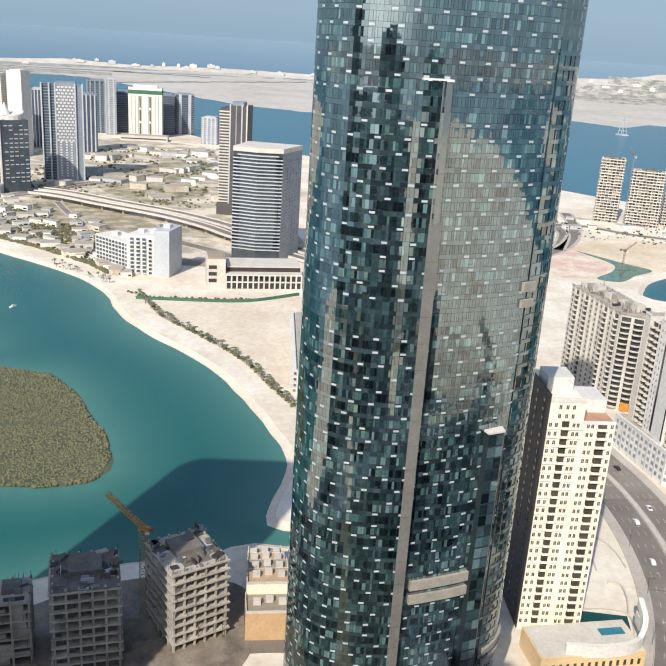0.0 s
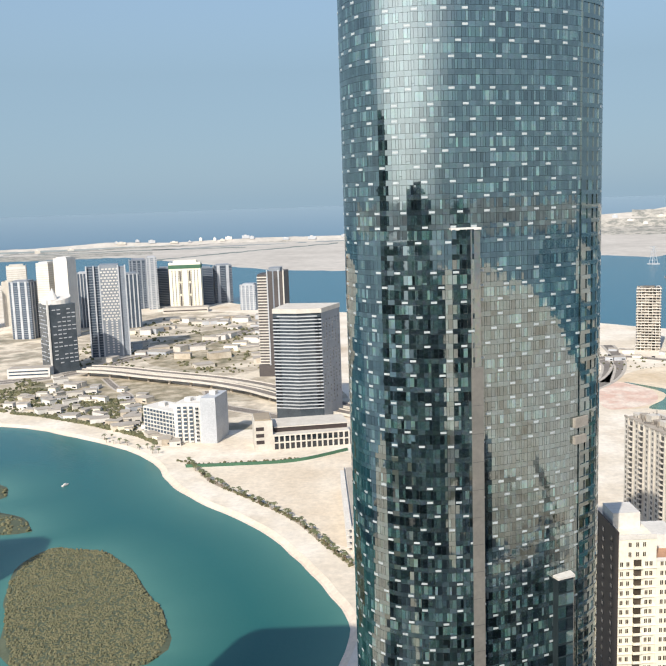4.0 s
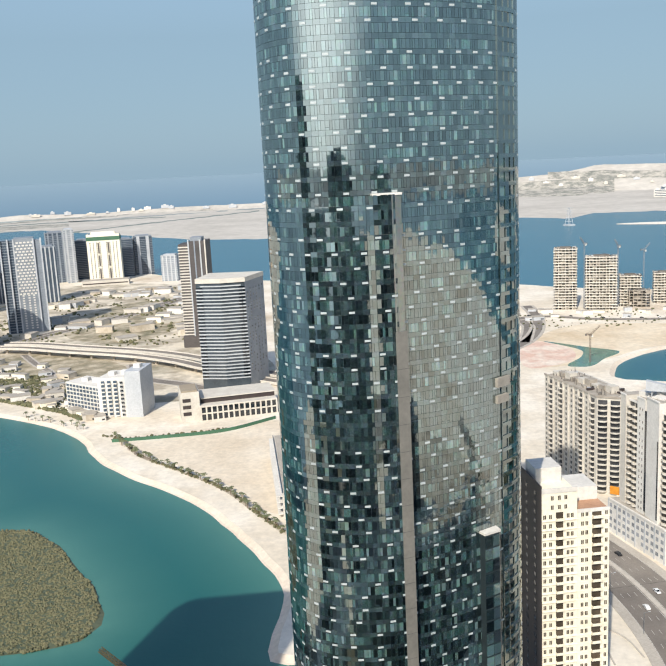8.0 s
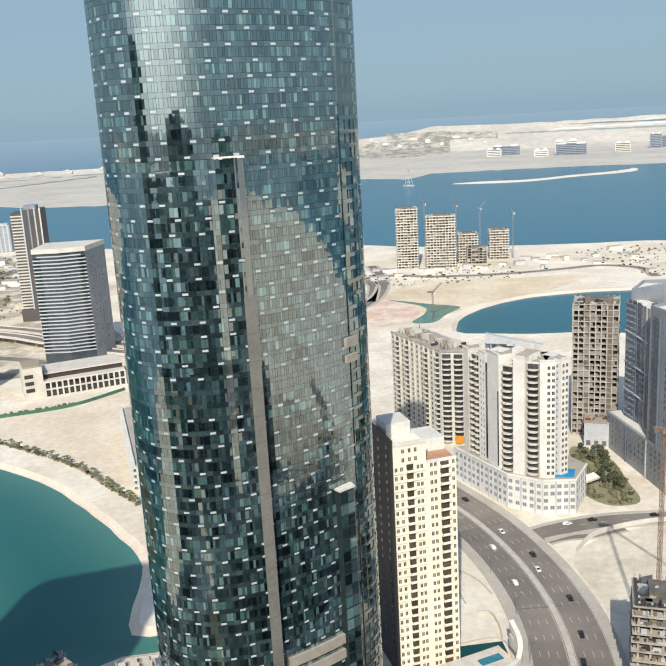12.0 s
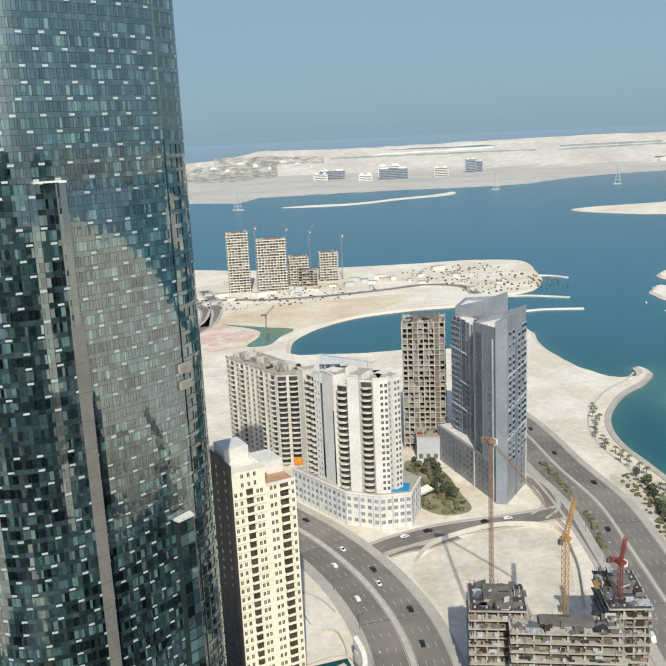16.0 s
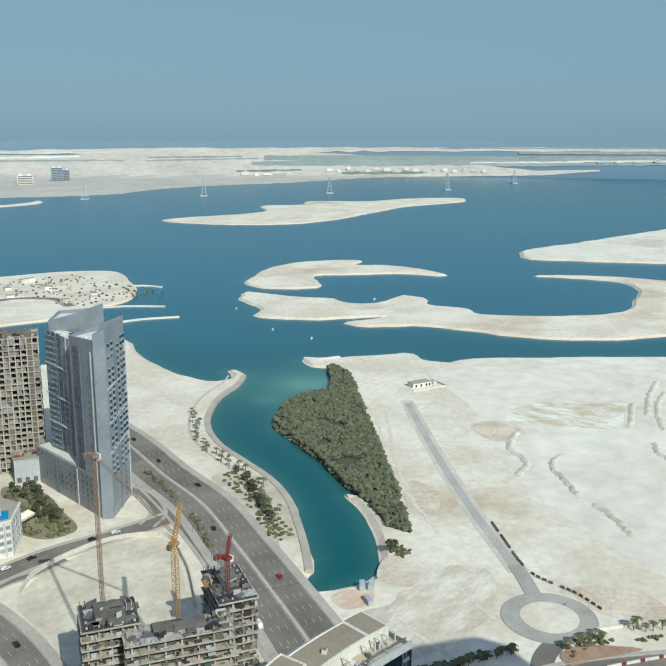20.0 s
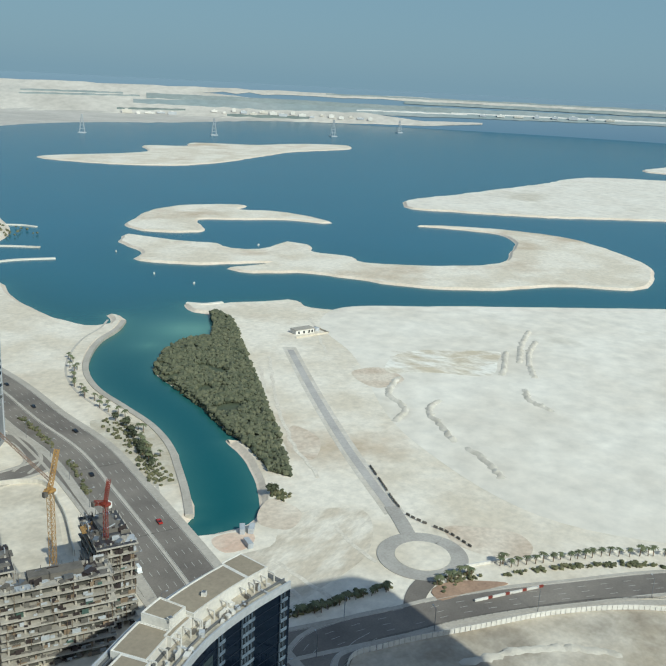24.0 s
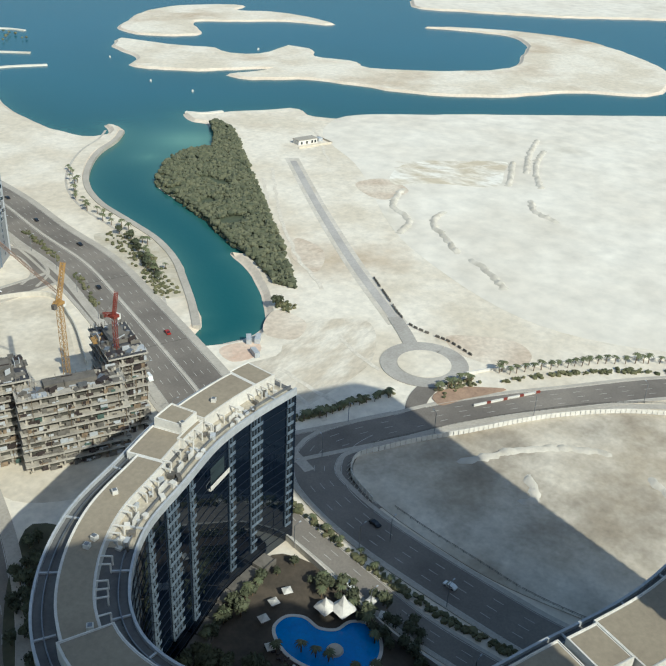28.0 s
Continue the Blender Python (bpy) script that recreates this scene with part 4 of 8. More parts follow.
# ---- facade pieces ----
def multi(name, rows, materials):
    """A mesh of boxes; each row is (material index, x0, x1, y0, y1, z0, z1)."""
    bm = bmesh.new()
    for i, *r in rows:
        k = len(bm.faces)
        box(bm, *r)
        bm.faces.ensure_lookup_table()
        for f in bm.faces[k:]:
            f.material_index = i
    me = mesh_of(bm, None, name)
    for m in materials:
        me.materials.append(m)
    return me


def window_mesh(w, h, frame_m=OFFWHITE, glass=DARKGLASS):
    return multi("window", [(0, -w / 2, w / 2, -0.05, 0.1, 0, h), (1, -w / 2 - 0.12, w / 2 + 0.12, -0.16, 0.1, -0.14, 0), (1, -0.04, 0.04, -0.09, 0.05, 0, h), (1, -w / 2 - 0.08, -w / 2, -0.1, 0.1, 0, h), (1, w / 2, w / 2 + 0.08, -0.1, 0.1, 0, h)], [glass, frame_m])


def balcony_mesh(w, d, wall=OFFWHITE, glass=DARKGLASS, rail=0.95, fh=3.1):
    return multi("balcony", [(1, -w / 2, w / 2, -d, 0.1, 0, 0.22), (1, -w / 2, w / 2, -d, -d + 0.12, 0.22, rail), (1, -w / 2, -w / 2 + 0.12, -d, 0.1, 0.22, rail), (1, w / 2 - 0.12, w / 2, -d, 0.1, 0.22, rail), (0, -w / 2 + 0.1, w / 2 - 0.1, -0.05, 0.1, 0.22, fh - 0.35)], [glass, wall])


def face_pose(p, q, f, z, off=0.0):
    """The pose on a wall from p to q (left to right seen from outside), a share f along it, with -y outwards."""
    d = Vector((q[0] - p[0], q[1] - p[1]))
    a = math.degrees(math.atan2(d.y, d.x))
    n_ = Vector((d.y, -d.x)).normalized() * off
    return pose(p[0] + d.x * f + n_.x, p[1] + d.y * f + n_.y, z, 0, 0, a)


def row_of(name, me, parent, p, q, shares, z0, n, fh, skip=0.0, seed=1):
    r = random.Random(seed)
    for k in range(n):
        for f in shares:
            if r.random() >= skip:
                piece(name, me, parent, face_pose(p, q, f, z0 + k * fh))


def stack(parent, p, q, depth, z0, z1, material, name="wall_bay", label=""):
    """An upright bay behind the wall line p to q."""
    d = Vector((q[0] - p[0], q[1] - p[1])).normalized()
    b = Vector((-d.y, d.x)) * depth
    return part(name, prism([p, q, (q[0] + b.x, q[1] + b.y), (p[0] + b.x, p[1] + b.y)], z0, z1), material, parent, label)


# ---- white apartment cluster by the curved road ----
# glass darkened to carry the shade of the balcony voids
W_GLASS = surface("shaded_balcony_glass", lin(84, 84, 84), lin(58, 60, 64), 0.3, 1.0, 0.15, vary=0.3)


def round_balcony(w, d, wall, glass, fh=3.2, rail=0.9):
    """A balcony with a bowed front: slab, thin parapet facets, dark door opening behind and a ceiling lip."""
    bm = bmesh.new()
    pts = [(-w / 2, 0.1), (-w / 2, -d * 0.55), (-w * 0.2, -d), (w * 0.2, -d), (w / 2, -d * 0.55), (w / 2, 0.1)]
    prism(pts[::-1] if area(np.array(pts)) < 0 else pts, 0, 0.28, bm)
    for p, q in zip(pts[:-1], pts[1:]):
        n_ = Vector((q[1] - p[1], p[0] - q[0])).normalized() * 0.12
        prism([p, (p[0] - n_.x, p[1] - n_.y), (q[0] - n_.x, q[1] - n_.y), q], 0.28, rail, bm)
    k = len(bm.faces)
    box(bm, -w / 2 + 0.1, w / 2 - 0.1, -0.06, 0.1, 0.28, fh - 0.3)
    bm.faces.ensure_lookup_table()
    for f in bm.faces[k:]:
        f.material_index = 1
    bmesh.ops.recalc_face_normals(bm, faces=bm.faces)
    me = mesh_of(bm, wall, "balcony")
    me.materials.append(glass)
    return me


W_WIN = window_mesh(1.3, 1.6, OFFWHITE, W_GLASS)
pod = thing("white_podium", 0, 0, 0, 0, "white four-storey podium with pale window grids and a blue corner roof", "podium building")
POD = [(151, 429), (163, 385.5), (176, 372), (192, 368), (206, 384), (200, 410), (180, 432)]
part("wall", prism(POD, GROUND, 20), WHITE, pod)
part("roof", prism([(x * 0.998 + 0.35, y * 0.998 + 0.8) for x, y in POD], 20, 20.15), ROOF, pod)
PW = window_mesh(2.0, 1.9, LIGHTGREY, surface("pale_window_glass", lin(150, 152, 154), lin(122, 126, 130), 0.3, 1.0, 0.1, vary=0.25))
for p, q, n_ in ((POD[0], POD[1], 12), (POD[1], POD[2], 5), (POD[2], POD[3], 5), (POD[3], POD[4], 5)):
    row_of("window", PW, pod, p, q, [(i + 0.5) / n_ for i in range(n_)], 4.6, 4, 3.8, 0.06, 3)
    part("cornice", beam(bmesh.new(), (*p, 20.0), (*q, 20.0), 0.45), WHITE, pod)
    for i in range(0, n_ + 1, 2):
        f = i / n_
        part("pilaster", boxes((-0.35, 0.35, -0.3, 0.1, GROUND, 20)), LIGHTGREY, pod).matrix_basis = face_pose(p, q, f, 0)
part("blue_roof", prism([(183, 374), (192, 370.5), (197, 379), (188, 382)], 20.2, 20.6), BLUE, pod, "blue waterproofed corner roof")
part("orange_hoist", boxes((-2.4, 2.4, -0.4, 0.4, 0, 4.2)), surface("orange_mesh", lin(224, 150, 44), lin(204, 130, 36), 0.5, 2.0, 0.7), pod, "orange mesh screen").matrix_basis = pose(155.5, 433, 20.2, 0, 0, -40)

wt = thing("white_apartment_tower", 0, 0, 0, 0, "white apartment tower with bowed balcony stacks between plain piers", "apartment tower")
FH = 3.2


def inset(p, q, e):
    """The wall line p to q moved e metres back from its face."""
    d = Vector((q[0] - p[0], q[1] - p[1])).normalized() * e
    return (p[0] - d.y, p[1] + d.x), (q[0] - d.y, q[1] + d.x)


# the light-grey pier is a shaded white wall, its shade put into the colour
PIERS = (((155.6, 426), (156.4, 421), 77.5, OFFWHITE, 16), ((158.6, 411.5), (160.0, 405), 79, WHITE, 16), ((160.2, 403.6), (161.6, 392), 81, WHITE, 16), ((166.4, 385.4), (170.4, 380.6), 81.5, WHITE, 18), ((176.2, 376.0), (178.6, 374.2), 80.5, WHITE, 18), ((178.6, 374.2), (183.0, 373.0), 80.5, WHITE, 18), ((183.2, 375.0), (186.6, 375.6), 78.5, LIGHTGREY, 16), ((186.6, 374.4), (191.4, 376), 80.5, WHITE, 17))
for p, q, z1, m_, dep in PIERS:
    stack(wt, p, q, dep, 20, z1, m_, "wall_pier", "plain upright wall pier")
    stack(wt, *inset(p, q, 0.8), dep - 3, z1, z1 + 0.3, ROOF, "roof_bay")
    part("parapet", beam(bmesh.new(), (*p, z1 + 0.4), (*q, z1 + 0.4), 0.35), WHITE, wt)
# a darker render paints in the shade of the balcony recesses
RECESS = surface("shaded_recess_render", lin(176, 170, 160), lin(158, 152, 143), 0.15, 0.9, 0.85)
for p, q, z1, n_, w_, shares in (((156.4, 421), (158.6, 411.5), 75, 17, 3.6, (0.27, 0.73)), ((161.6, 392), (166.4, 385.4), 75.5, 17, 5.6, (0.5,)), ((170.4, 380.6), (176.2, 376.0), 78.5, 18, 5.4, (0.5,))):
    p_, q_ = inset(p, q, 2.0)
    stack(wt, p_, q_, 14, 20, z1, RECESS, "wall_recess", "recessed wall behind the balconies, shade painted into its render")
    part("recess_cap", beam(bmesh.new(), (*p_, z1 + 0.4), (*q_, z1 + 0.4), 0.4), WHITE, wt)
    row_of("balcony", round_balcony(w_, 2.9 if len(shares) == 1 else 2.6, OFFWHITE, W_GLASS), wt, p_, q_, shares, 21, n_, FH)
# flush dark strips stand for the shade of narrow recesses in the wall
part("slit", boxes((-0.9, 0.9, -0.06, 0.1, 0, 52)), DARKGLASS, wt, "dark vertical strip painted for a recess in shade").matrix_basis = face_pose((160.0, 405), (160.2, 403.6), 0.5, 22)
part("slit", boxes((-0.6, 0.6, -0.06, 0.1, 0, 40)), DARKGLASS, wt, "dark vertical strip painted for a recess in shade").matrix_basis = face_pose((160.2, 403.6), (161.6, 392), 0.93, 22)
SMALLWIN = window_mesh(0.9, 1.3, WHITE, W_GLASS)
row_of("window", SMALLWIN, wt, (158.6, 411.5), (160.0, 405), (0.35, 0.7), 22, 17, FH, 0.1, 4)
row_of("window", W_WIN, wt, (178.6, 374.2), (183.0, 373.0), (0.3, 0.78), 22, 18, FH)
row_of("window", SMALLWIN, wt, (183.2, 375.0), (186.6, 375.6), (0.5,), 22, 18, FH)
row_of("window", W_WIN, wt, (186.6, 374.4), (191.4, 376), (0.3, 0.75), 22, 18, FH)
for x, y, w, h in ((166, 400, 7, 4), (176, 388, 6, 3.5), (186, 384, 6, 3), (164, 412, 6, 4), (172, 392, 3, 6), (169, 406, 2.4, 5)):
    part("roof_room", boxes((-w / 2, w / 2, -3, 3, 0, h)), WHITE, wt).matrix_basis = pose(x, y, 78, 0, 0, -60)
part("roof_canopy", prism([(160, 405), (161.6, 408), (186, 393), (185, 391)], 84, 85, None, [89, 89, 84, 84]), LIGHTGREY, wt, "light sloping roof blade")
for x, y in ((163, 405), (173, 399), (182, 393.5)):
    part("canopy_post", beam(bmesh.new(), (x, y, 78), (x, y, 85.5), 0.25), LIGHTGREY, wt)

w1 = thing("grey_white_apartment_block", 0, 0, 0, 0, "grey-white apartment block with close rows of balconies and an unfinished roof", "apartment block")
p1, q1, r1 = (147, 538), (161, 479), (173, 473)
part("wall", prism([p1, q1, r1, (184, 486), (170, 545)], GROUND, 60.5), OFFWHITE, w1)
part("roof", prism([(149, 537), (162, 482), (172, 477), (181, 487), (168, 542)], 60.5, 61.0), CONCRETE, w1)
for p, q in ((p1, q1), (q1, r1)):
    part("parapet", beam(bmesh.new(), (*p, 61), (*q, 61), 0.5), CONCRETE, w1)
W1_WIN = window_mesh(1.9, 1.8, OFFWHITE, W_GLASS)
row_of("window", W1_WIN, w1, p1, q1, (0.04, 0.24, 0.44, 0.54, 0.63, 0.82), 5, 17, 3.25)
row_of("balcony", round_balcony(3.9, 2.0, OFFWHITE, W_GLASS, 3.25), w1, p1, q1, (0.14, 0.34, 0.725, 0.93), 4.3, 17, 3.25)
row_of("balcony", round_balcony(5.4, 2.6, OFFWHITE, W_GLASS, 3.25), w1, q1, r1, (0.24, 0.76), 4.3, 17, 3.25)
for f in (0.09, 0.19, 0.29, 0.39, 0.49, 0.585, 0.68, 0.77, 0.875):
    part("pilaster", boxes((-0.3, 0.3, -0.9, 0.1, GROUND, 61)), OFFWHITE, w1).matrix_basis = face_pose(p1, q1, f, 0)
wr = random.Random(8)
for k in range(9):
    part("roof_room", boxes((-3, 3, -2.5, 2.5, 0, 2 + k % 3)), CONCRETE if k % 2 else OFFWHITE, w1).matrix_basis = pose(155 + k * 2.2, 535 - k * 6, 61, 0, 0, -76)
for k in range(46):
    f, g = wr.random(), wr.random()
    x, y = 150 + 13 * f + 17 * g, 536 - 57 * f + 5 * g
    part("rebar_post", boxes((-0.16, 0.16, -0.16, 0.16, 0, wr.uniform(1.2, 3.4))), DARKCON, w1).matrix_basis = pose(x, y, 61)
for k in range(22):
    f, g = wr.random(), wr.random()
    part("formwork_panel", boxes((-wr.uniform(0.8, 2.4), wr.uniform(0.8, 2.4), -0.9, 0.9, 0, wr.uniform(0.3, 1.4))), wr.choice((DARKCON, CONCRETE, BROWN, LIGHTGREY)), w1).matrix_basis = pose(150 + 13 * f + 17 * g, 536 - 57 * f + 5 * g, 61, 0, 0, wr.uniform(0, 180))


# ---- cream tower with its brown side ----
ct = thing("cream_apartment_tower", 82, 279, 0, 5, "cream apartment tower with a dark brown side and small balconies", "apartment tower")
cw, cd = 23.0, 24.0
part("wall", boxes((-cw / 2, 0.5, -cd / 2, cd / 2, GROUND, 91)), CREAM, ct)
part("wall", boxes((0.5, cw / 2, -cd / 2 - 0.3, cd / 2 - 2, GROUND, 83.5)), CREAM, ct)
part("brown_side", boxes((-cw / 2 - 0.25, -cw / 2 + 0.1, -cd / 2 + 0.2, cd / 2, GROUND, 93.5)), BROWN, ct, "dark brown clad side wall")
part("roof_room", boxes((-cw / 2 + 1.5, -1, -2, 8, 91, 96)), WHITE, ct, "white roof room")
part("parapet", boxes((-cw / 2, 0.5, -cd / 2 - 0.2, -cd / 2 + 0.2, 91, 92.6)), WHITE, ct)
part("parapet", boxes((0.5, cw / 2, -cd / 2 - 0.5, -cd / 2 + 0.1, 83.5, 84.6)), WHITE, ct)
part("tiled_terrace", boxes((0.6, cw / 2, -cd / 2, cd / 2 - 4, 83.5, 83.8)), TERRA, ct, "terracotta tiled terrace")
part("white_upstand", boxes((0.6, cw / 2 - 0.3, -3, cd / 2 - 3, 83.8, 88.5)), WHITE, ct, "white upper storey")
CFH = 3.22
C_GLASS = surface("bronze_window_glass", lin(92, 82, 70), lin(66, 60, 54), 0.3, 1.0, 0.1, vary=0.3)
C_WIN, C_BAL = window_mesh(0.95, 1.45, CREAM, C_GLASS), balcony_mesh(2.7, 1.1, CREAM, C_GLASS)
C_WIDE = balcony_mesh(3.4, 1.3, CREAM, C_GLASS, fh=2.9)
C_LINE = mesh_of(boxes((-cw / 2, cw / 2, -0.42, 0.1, -0.1, 0.12)), CREAM, "string_course")
C_SIDE = window_mesh(1.8, 1.5, BROWN, surface("side_window_glass", lin(86, 92, 100), lin(60, 66, 74), 0.3, 1.0, 0.1, vary=0.3))
for k in range(27):
    z = 4.2 + k * CFH
    for x in (-10.6, -8.6, -2.6, -1.2) if k < 25 else (-5.6, -8.0, -3.4):
        piece("window", C_WIN, ct, pose(x, -cd / 2, z + 0.6))
    if k < 25:
        piece("balcony", C_BAL, ct, pose(-5.5, -cd / 2, z))
        for x in (2.2, 3.7, 10.4):
            piece("window", C_WIN, ct, pose(x, -cd / 2 - 0.3, z + 0.6))
        piece("balcony", C_WIDE, ct, pose(7.1, -cd / 2 - 0.3, z))
    if k < 25:
        piece("string_course", C_LINE, ct, pose(0, -cd / 2, z - 0.1))
    for y in (-6, 2, 8):
        piece("side_window", C_SIDE, ct, pose(-cw / 2 - 0.25, y, z + 0.5, 0, 0, -90))


podium = thing("beige_podium", 92, 258, GROUND, 12, "beige podium with a white curved pool terrace", "podium building")
part("wall", boxes((-21, 17, -14, 3, 0, 8)), surface("sandy_podium_render", lin(222, 192, 146), lin(206, 176, 132), 0.1, 0.8, 0.85), podium, "sandy beige podium wall")
part("deck", boxes((-20.5, 16.5, -13.5, 2.5, 8, 8.3)), OFFWHITE, podium)
rim = spline([(-12, -12), (2, -14.5), (14, -12.5), (20, -6), (22, 2)], False, 1.5)
part("white_rim", _with(ribbon(rim, 0.8, -0.8, 12.0, 4.5), WHITE), None, podium, "white curved terrace parapet")
part("white_rim", _with(ribbon(rim[-10:], 0.9, -0.9, np.linspace(12, 17.5, 10), 3.0), WHITE), None, podium)
part("terrace_pool", boxes((5, 14, -5, -1.5, 8.3, 8.5)), surface("pale_pool_water", lin(64, 128, 142), lin(52, 112, 128), 0.3, 1.0, 0.1), podium, "small blue terrace pool")
for k in range(14):
    part("arcade_opening", boxes((-0.5, 0.5, -0.06, 0.1, 3, 5.2)), BROWN, podium).matrix_basis = pose(-19 + k * 2.6, -14, 0)


# ---- dark grey twin towers ----
TWIN = surface("dark_grey_cladding", lin(146, 147, 148), lin(128, 130, 132), 0.08, 0.8, 0.5, vary=0.03)
# darker copy of the cladding, painting the shade of recesses and the gap
TWINSHADE = surface("recess_shade_cladding", lin(76, 84, 96), lin(64, 72, 84), 0.08, 0.8, 0.4)


def twin_top(ring, base, tops):
    """A slanted-top tower: body, sunk white roof and raking parapet walls edge by edge."""
    c = np.mean(np.array(ring), axis=0)
    inner = [tuple(np.array(p) + (c - np.array(p)) / np.hypot(*(c - np.array(p))) * 1.3) for p in ring]
    part("tower_wall", prism(ring, GROUND, base), TWIN, dk)
    part("tower_roof", prism(inner, base, base + 0.25), WHITE, dk, "white flat roof sunk behind the parapets")
    n_ = len(ring)
    for i in range(n_):
        j = (i + 1) % n_
        part("raking_parapet", prism([ring[i], ring[j], inner[j], inner[i]], base, base + 1, None, [tops[i], tops[j], tops[j], tops[i]]), GREY, dk)


dk = thing("grey_twin_tower", 0, 0, 0, 0, "dark grey-blue twin towers with slanted tops on a grey podium", "apartment tower")
PODG = [(250.5, 444), (244.5, 370.4), (248.8, 367), (256, 372), (268, 442)]
part("podium_wall", prism(PODG, GROUND, 23.5), TWIN, dk)
part("podium_roof", prism([(251.5, 442), (246, 372), (249, 369.5), (256, 374), (267, 440)], 23.5, 24.2), WHITE, dk, "white podium roof")
TB = [(244.4, 369.8), (248.4, 366.6), (274, 385.5), (268, 400), (247.5, 397)]
twin_top(TB, 95.5, [98.5, 104, 105, 99, 96.8])
part("corner_pier", prism([(243.8, 369.8), (248.5, 366), (250.6, 370), (246.2, 373.4)], GROUND, 99, None, [101.5, 104.4, 104.4, 101]), GREY, dk, "light grey corner pier")
TA = [(255.5, 434), (254.5, 409), (261, 404), (268, 414), (268, 437)]
twin_top(TA, 90.5, [92.5, 91.6, 92.6, 92, 91.6])
TC = [(262, 440), (272, 424), (291, 428), (296, 446), (280, 458)]
twin_top(TC, 95, [96.4, 101.5, 103.5, 98, 97])
for x, y, z, s in ((253, 377, 95.8, 1.2), (258, 382, 95.8, 1.6), (263, 391, 95.8, 1.3), (253, 388, 95.8, 1.2), (260, 413, 90.8, 1.2), (262, 424, 90.8, 1.5), (276, 438, 95.3, 1.6), (283, 444, 95.3, 1.5)):
    part("roof_unit", boxes((-s, s, -s * 0.8, s * 0.8, 0, 1.6)), WHITE, dk, "white roof plant").matrix_basis = pose(x, y, z, 0, 0, 30)
part("link_wall", prism([(252, 404), (254, 394), (264, 398), (262, 410)], GROUND, 88), TWINSHADE, dk)
# the darkest strips lie flush and only colour in shaded recesses
for p, q, f0, f1, m_, hi in ((TA[0], TA[1], 0.06, 0.46, GREY, 91), (TA[0], TA[1], 0.5, 0.66, TWINSHADE, 93), (TA[1], TA[2], 0.1, 0.9, TWINSHADE, 95), (TB[4], TB[0], 0.1, 0.34, TWINSHADE, 92), (TB[4], TB[0], 0.5, 0.66, GREY, 94), (TB[1], TB[2], 0.1, 0.4, GREY, 96), (TB[1], TB[2], 0.56, 0.86, GREY, 97)):
    d_ = math.hypot(q[0] - p[0], q[1] - p[1])
    part("facade_strip", boxes((f0 * d_, f1 * d_, -0.06, 0.1, 24.5, hi)), m_, dk).matrix_basis = face_pose(p, q, 0, 0)
G_WIN, G_BAY = window_mesh(1.5, 1.7, GREY, BLUEGLASS), multi("bay_window", [(0, -1.1, 1.1, -0.5, 0.1, 0.5, 2.4), (1, -1.2, 1.2, -0.55, 0.1, 0.2, 0.5), (1, -1.2, 1.2, -0.55, 0.1, 2.4, 2.6)], [BLUEGLASS, LIGHTGREY])
row_of("bay_window", G_BAY, dk, TB[1], TB[2], (0.16, 0.34, 0.62, 0.8, 0.93), 24, 22, 3.3, 0.1, 8)
row_of("window", G_WIN, dk, TB[1], TB[2], (0.25, 0.5, 0.75), 5, 6, 3.3)
row_of("window", G_WIN, dk, TB[4], TB[0], (0.15, 0.3, 0.55, 0.7), 26, 20, 3.4, 0.15, 5)
row_of("balcony", balcony_mesh(4.0, 1.0, GREY, BLUEGLASS), dk, TA[0], TA[1], (0.18, 0.38), 26, 20, 3.4, 0.1, 6)
row_of("window", G_WIN, dk, TA[0], TA[1], (0.58, 0.7, 0.82), 26, 20, 3.4, 0.1, 7)
row_of("window", G_WIN, dk, PODG[0], PODG[1], [0.05 + i * 0.0625 for i in range(15)], 6, 5, 3.5, 0.05, 9)
row_of("window", G_WIN, dk, PODG[1], PODG[2], (0.3, 0.7), 6, 5, 3.5)
for i, (p, q, f) in enumerate(((TA[0], TA[1], 0.5), (TA[0], TA[1], 0.9), (TB[4], TB[0], 0.42), (TB[4], TB[0], 0.85), (TB[1], TB[2], 0.46), (TB[1], TB[2], 0.99), (PODG[0], PODG[1], 0.34), (PODG[0], PODG[1], 0.66))):
    hi = 92 if i < 6 else 23
    part("vertical_fin", boxes((-0.5, 0.5, -0.5, 0.1, GROUND, hi)), LIGHTGREY if i % 2 else BLUEGREY, dk).matrix_basis = face_pose(p, q, f, 0)
for z in (38, 54, 72):
    part("cross_band", beam(bmesh.new(), (TB[1][0] + 0.2, TB[1][1] - 0.2, z), (TB[2][0], TB[2][1] - 0.3, z + 2), 0.35), LIGHTGREY, dk)
    part("cross_band", beam(bmesh.new(), (TA[0][0] - 0.4, TA[0][1], z + 3), (TA[1][0] - 0.4, TA[1][1], z + 1), 0.35), LIGHTGREY, dk)


# ---- concrete frames under construction ----
COLUMN_M = [CONCRETE, DARKCON]


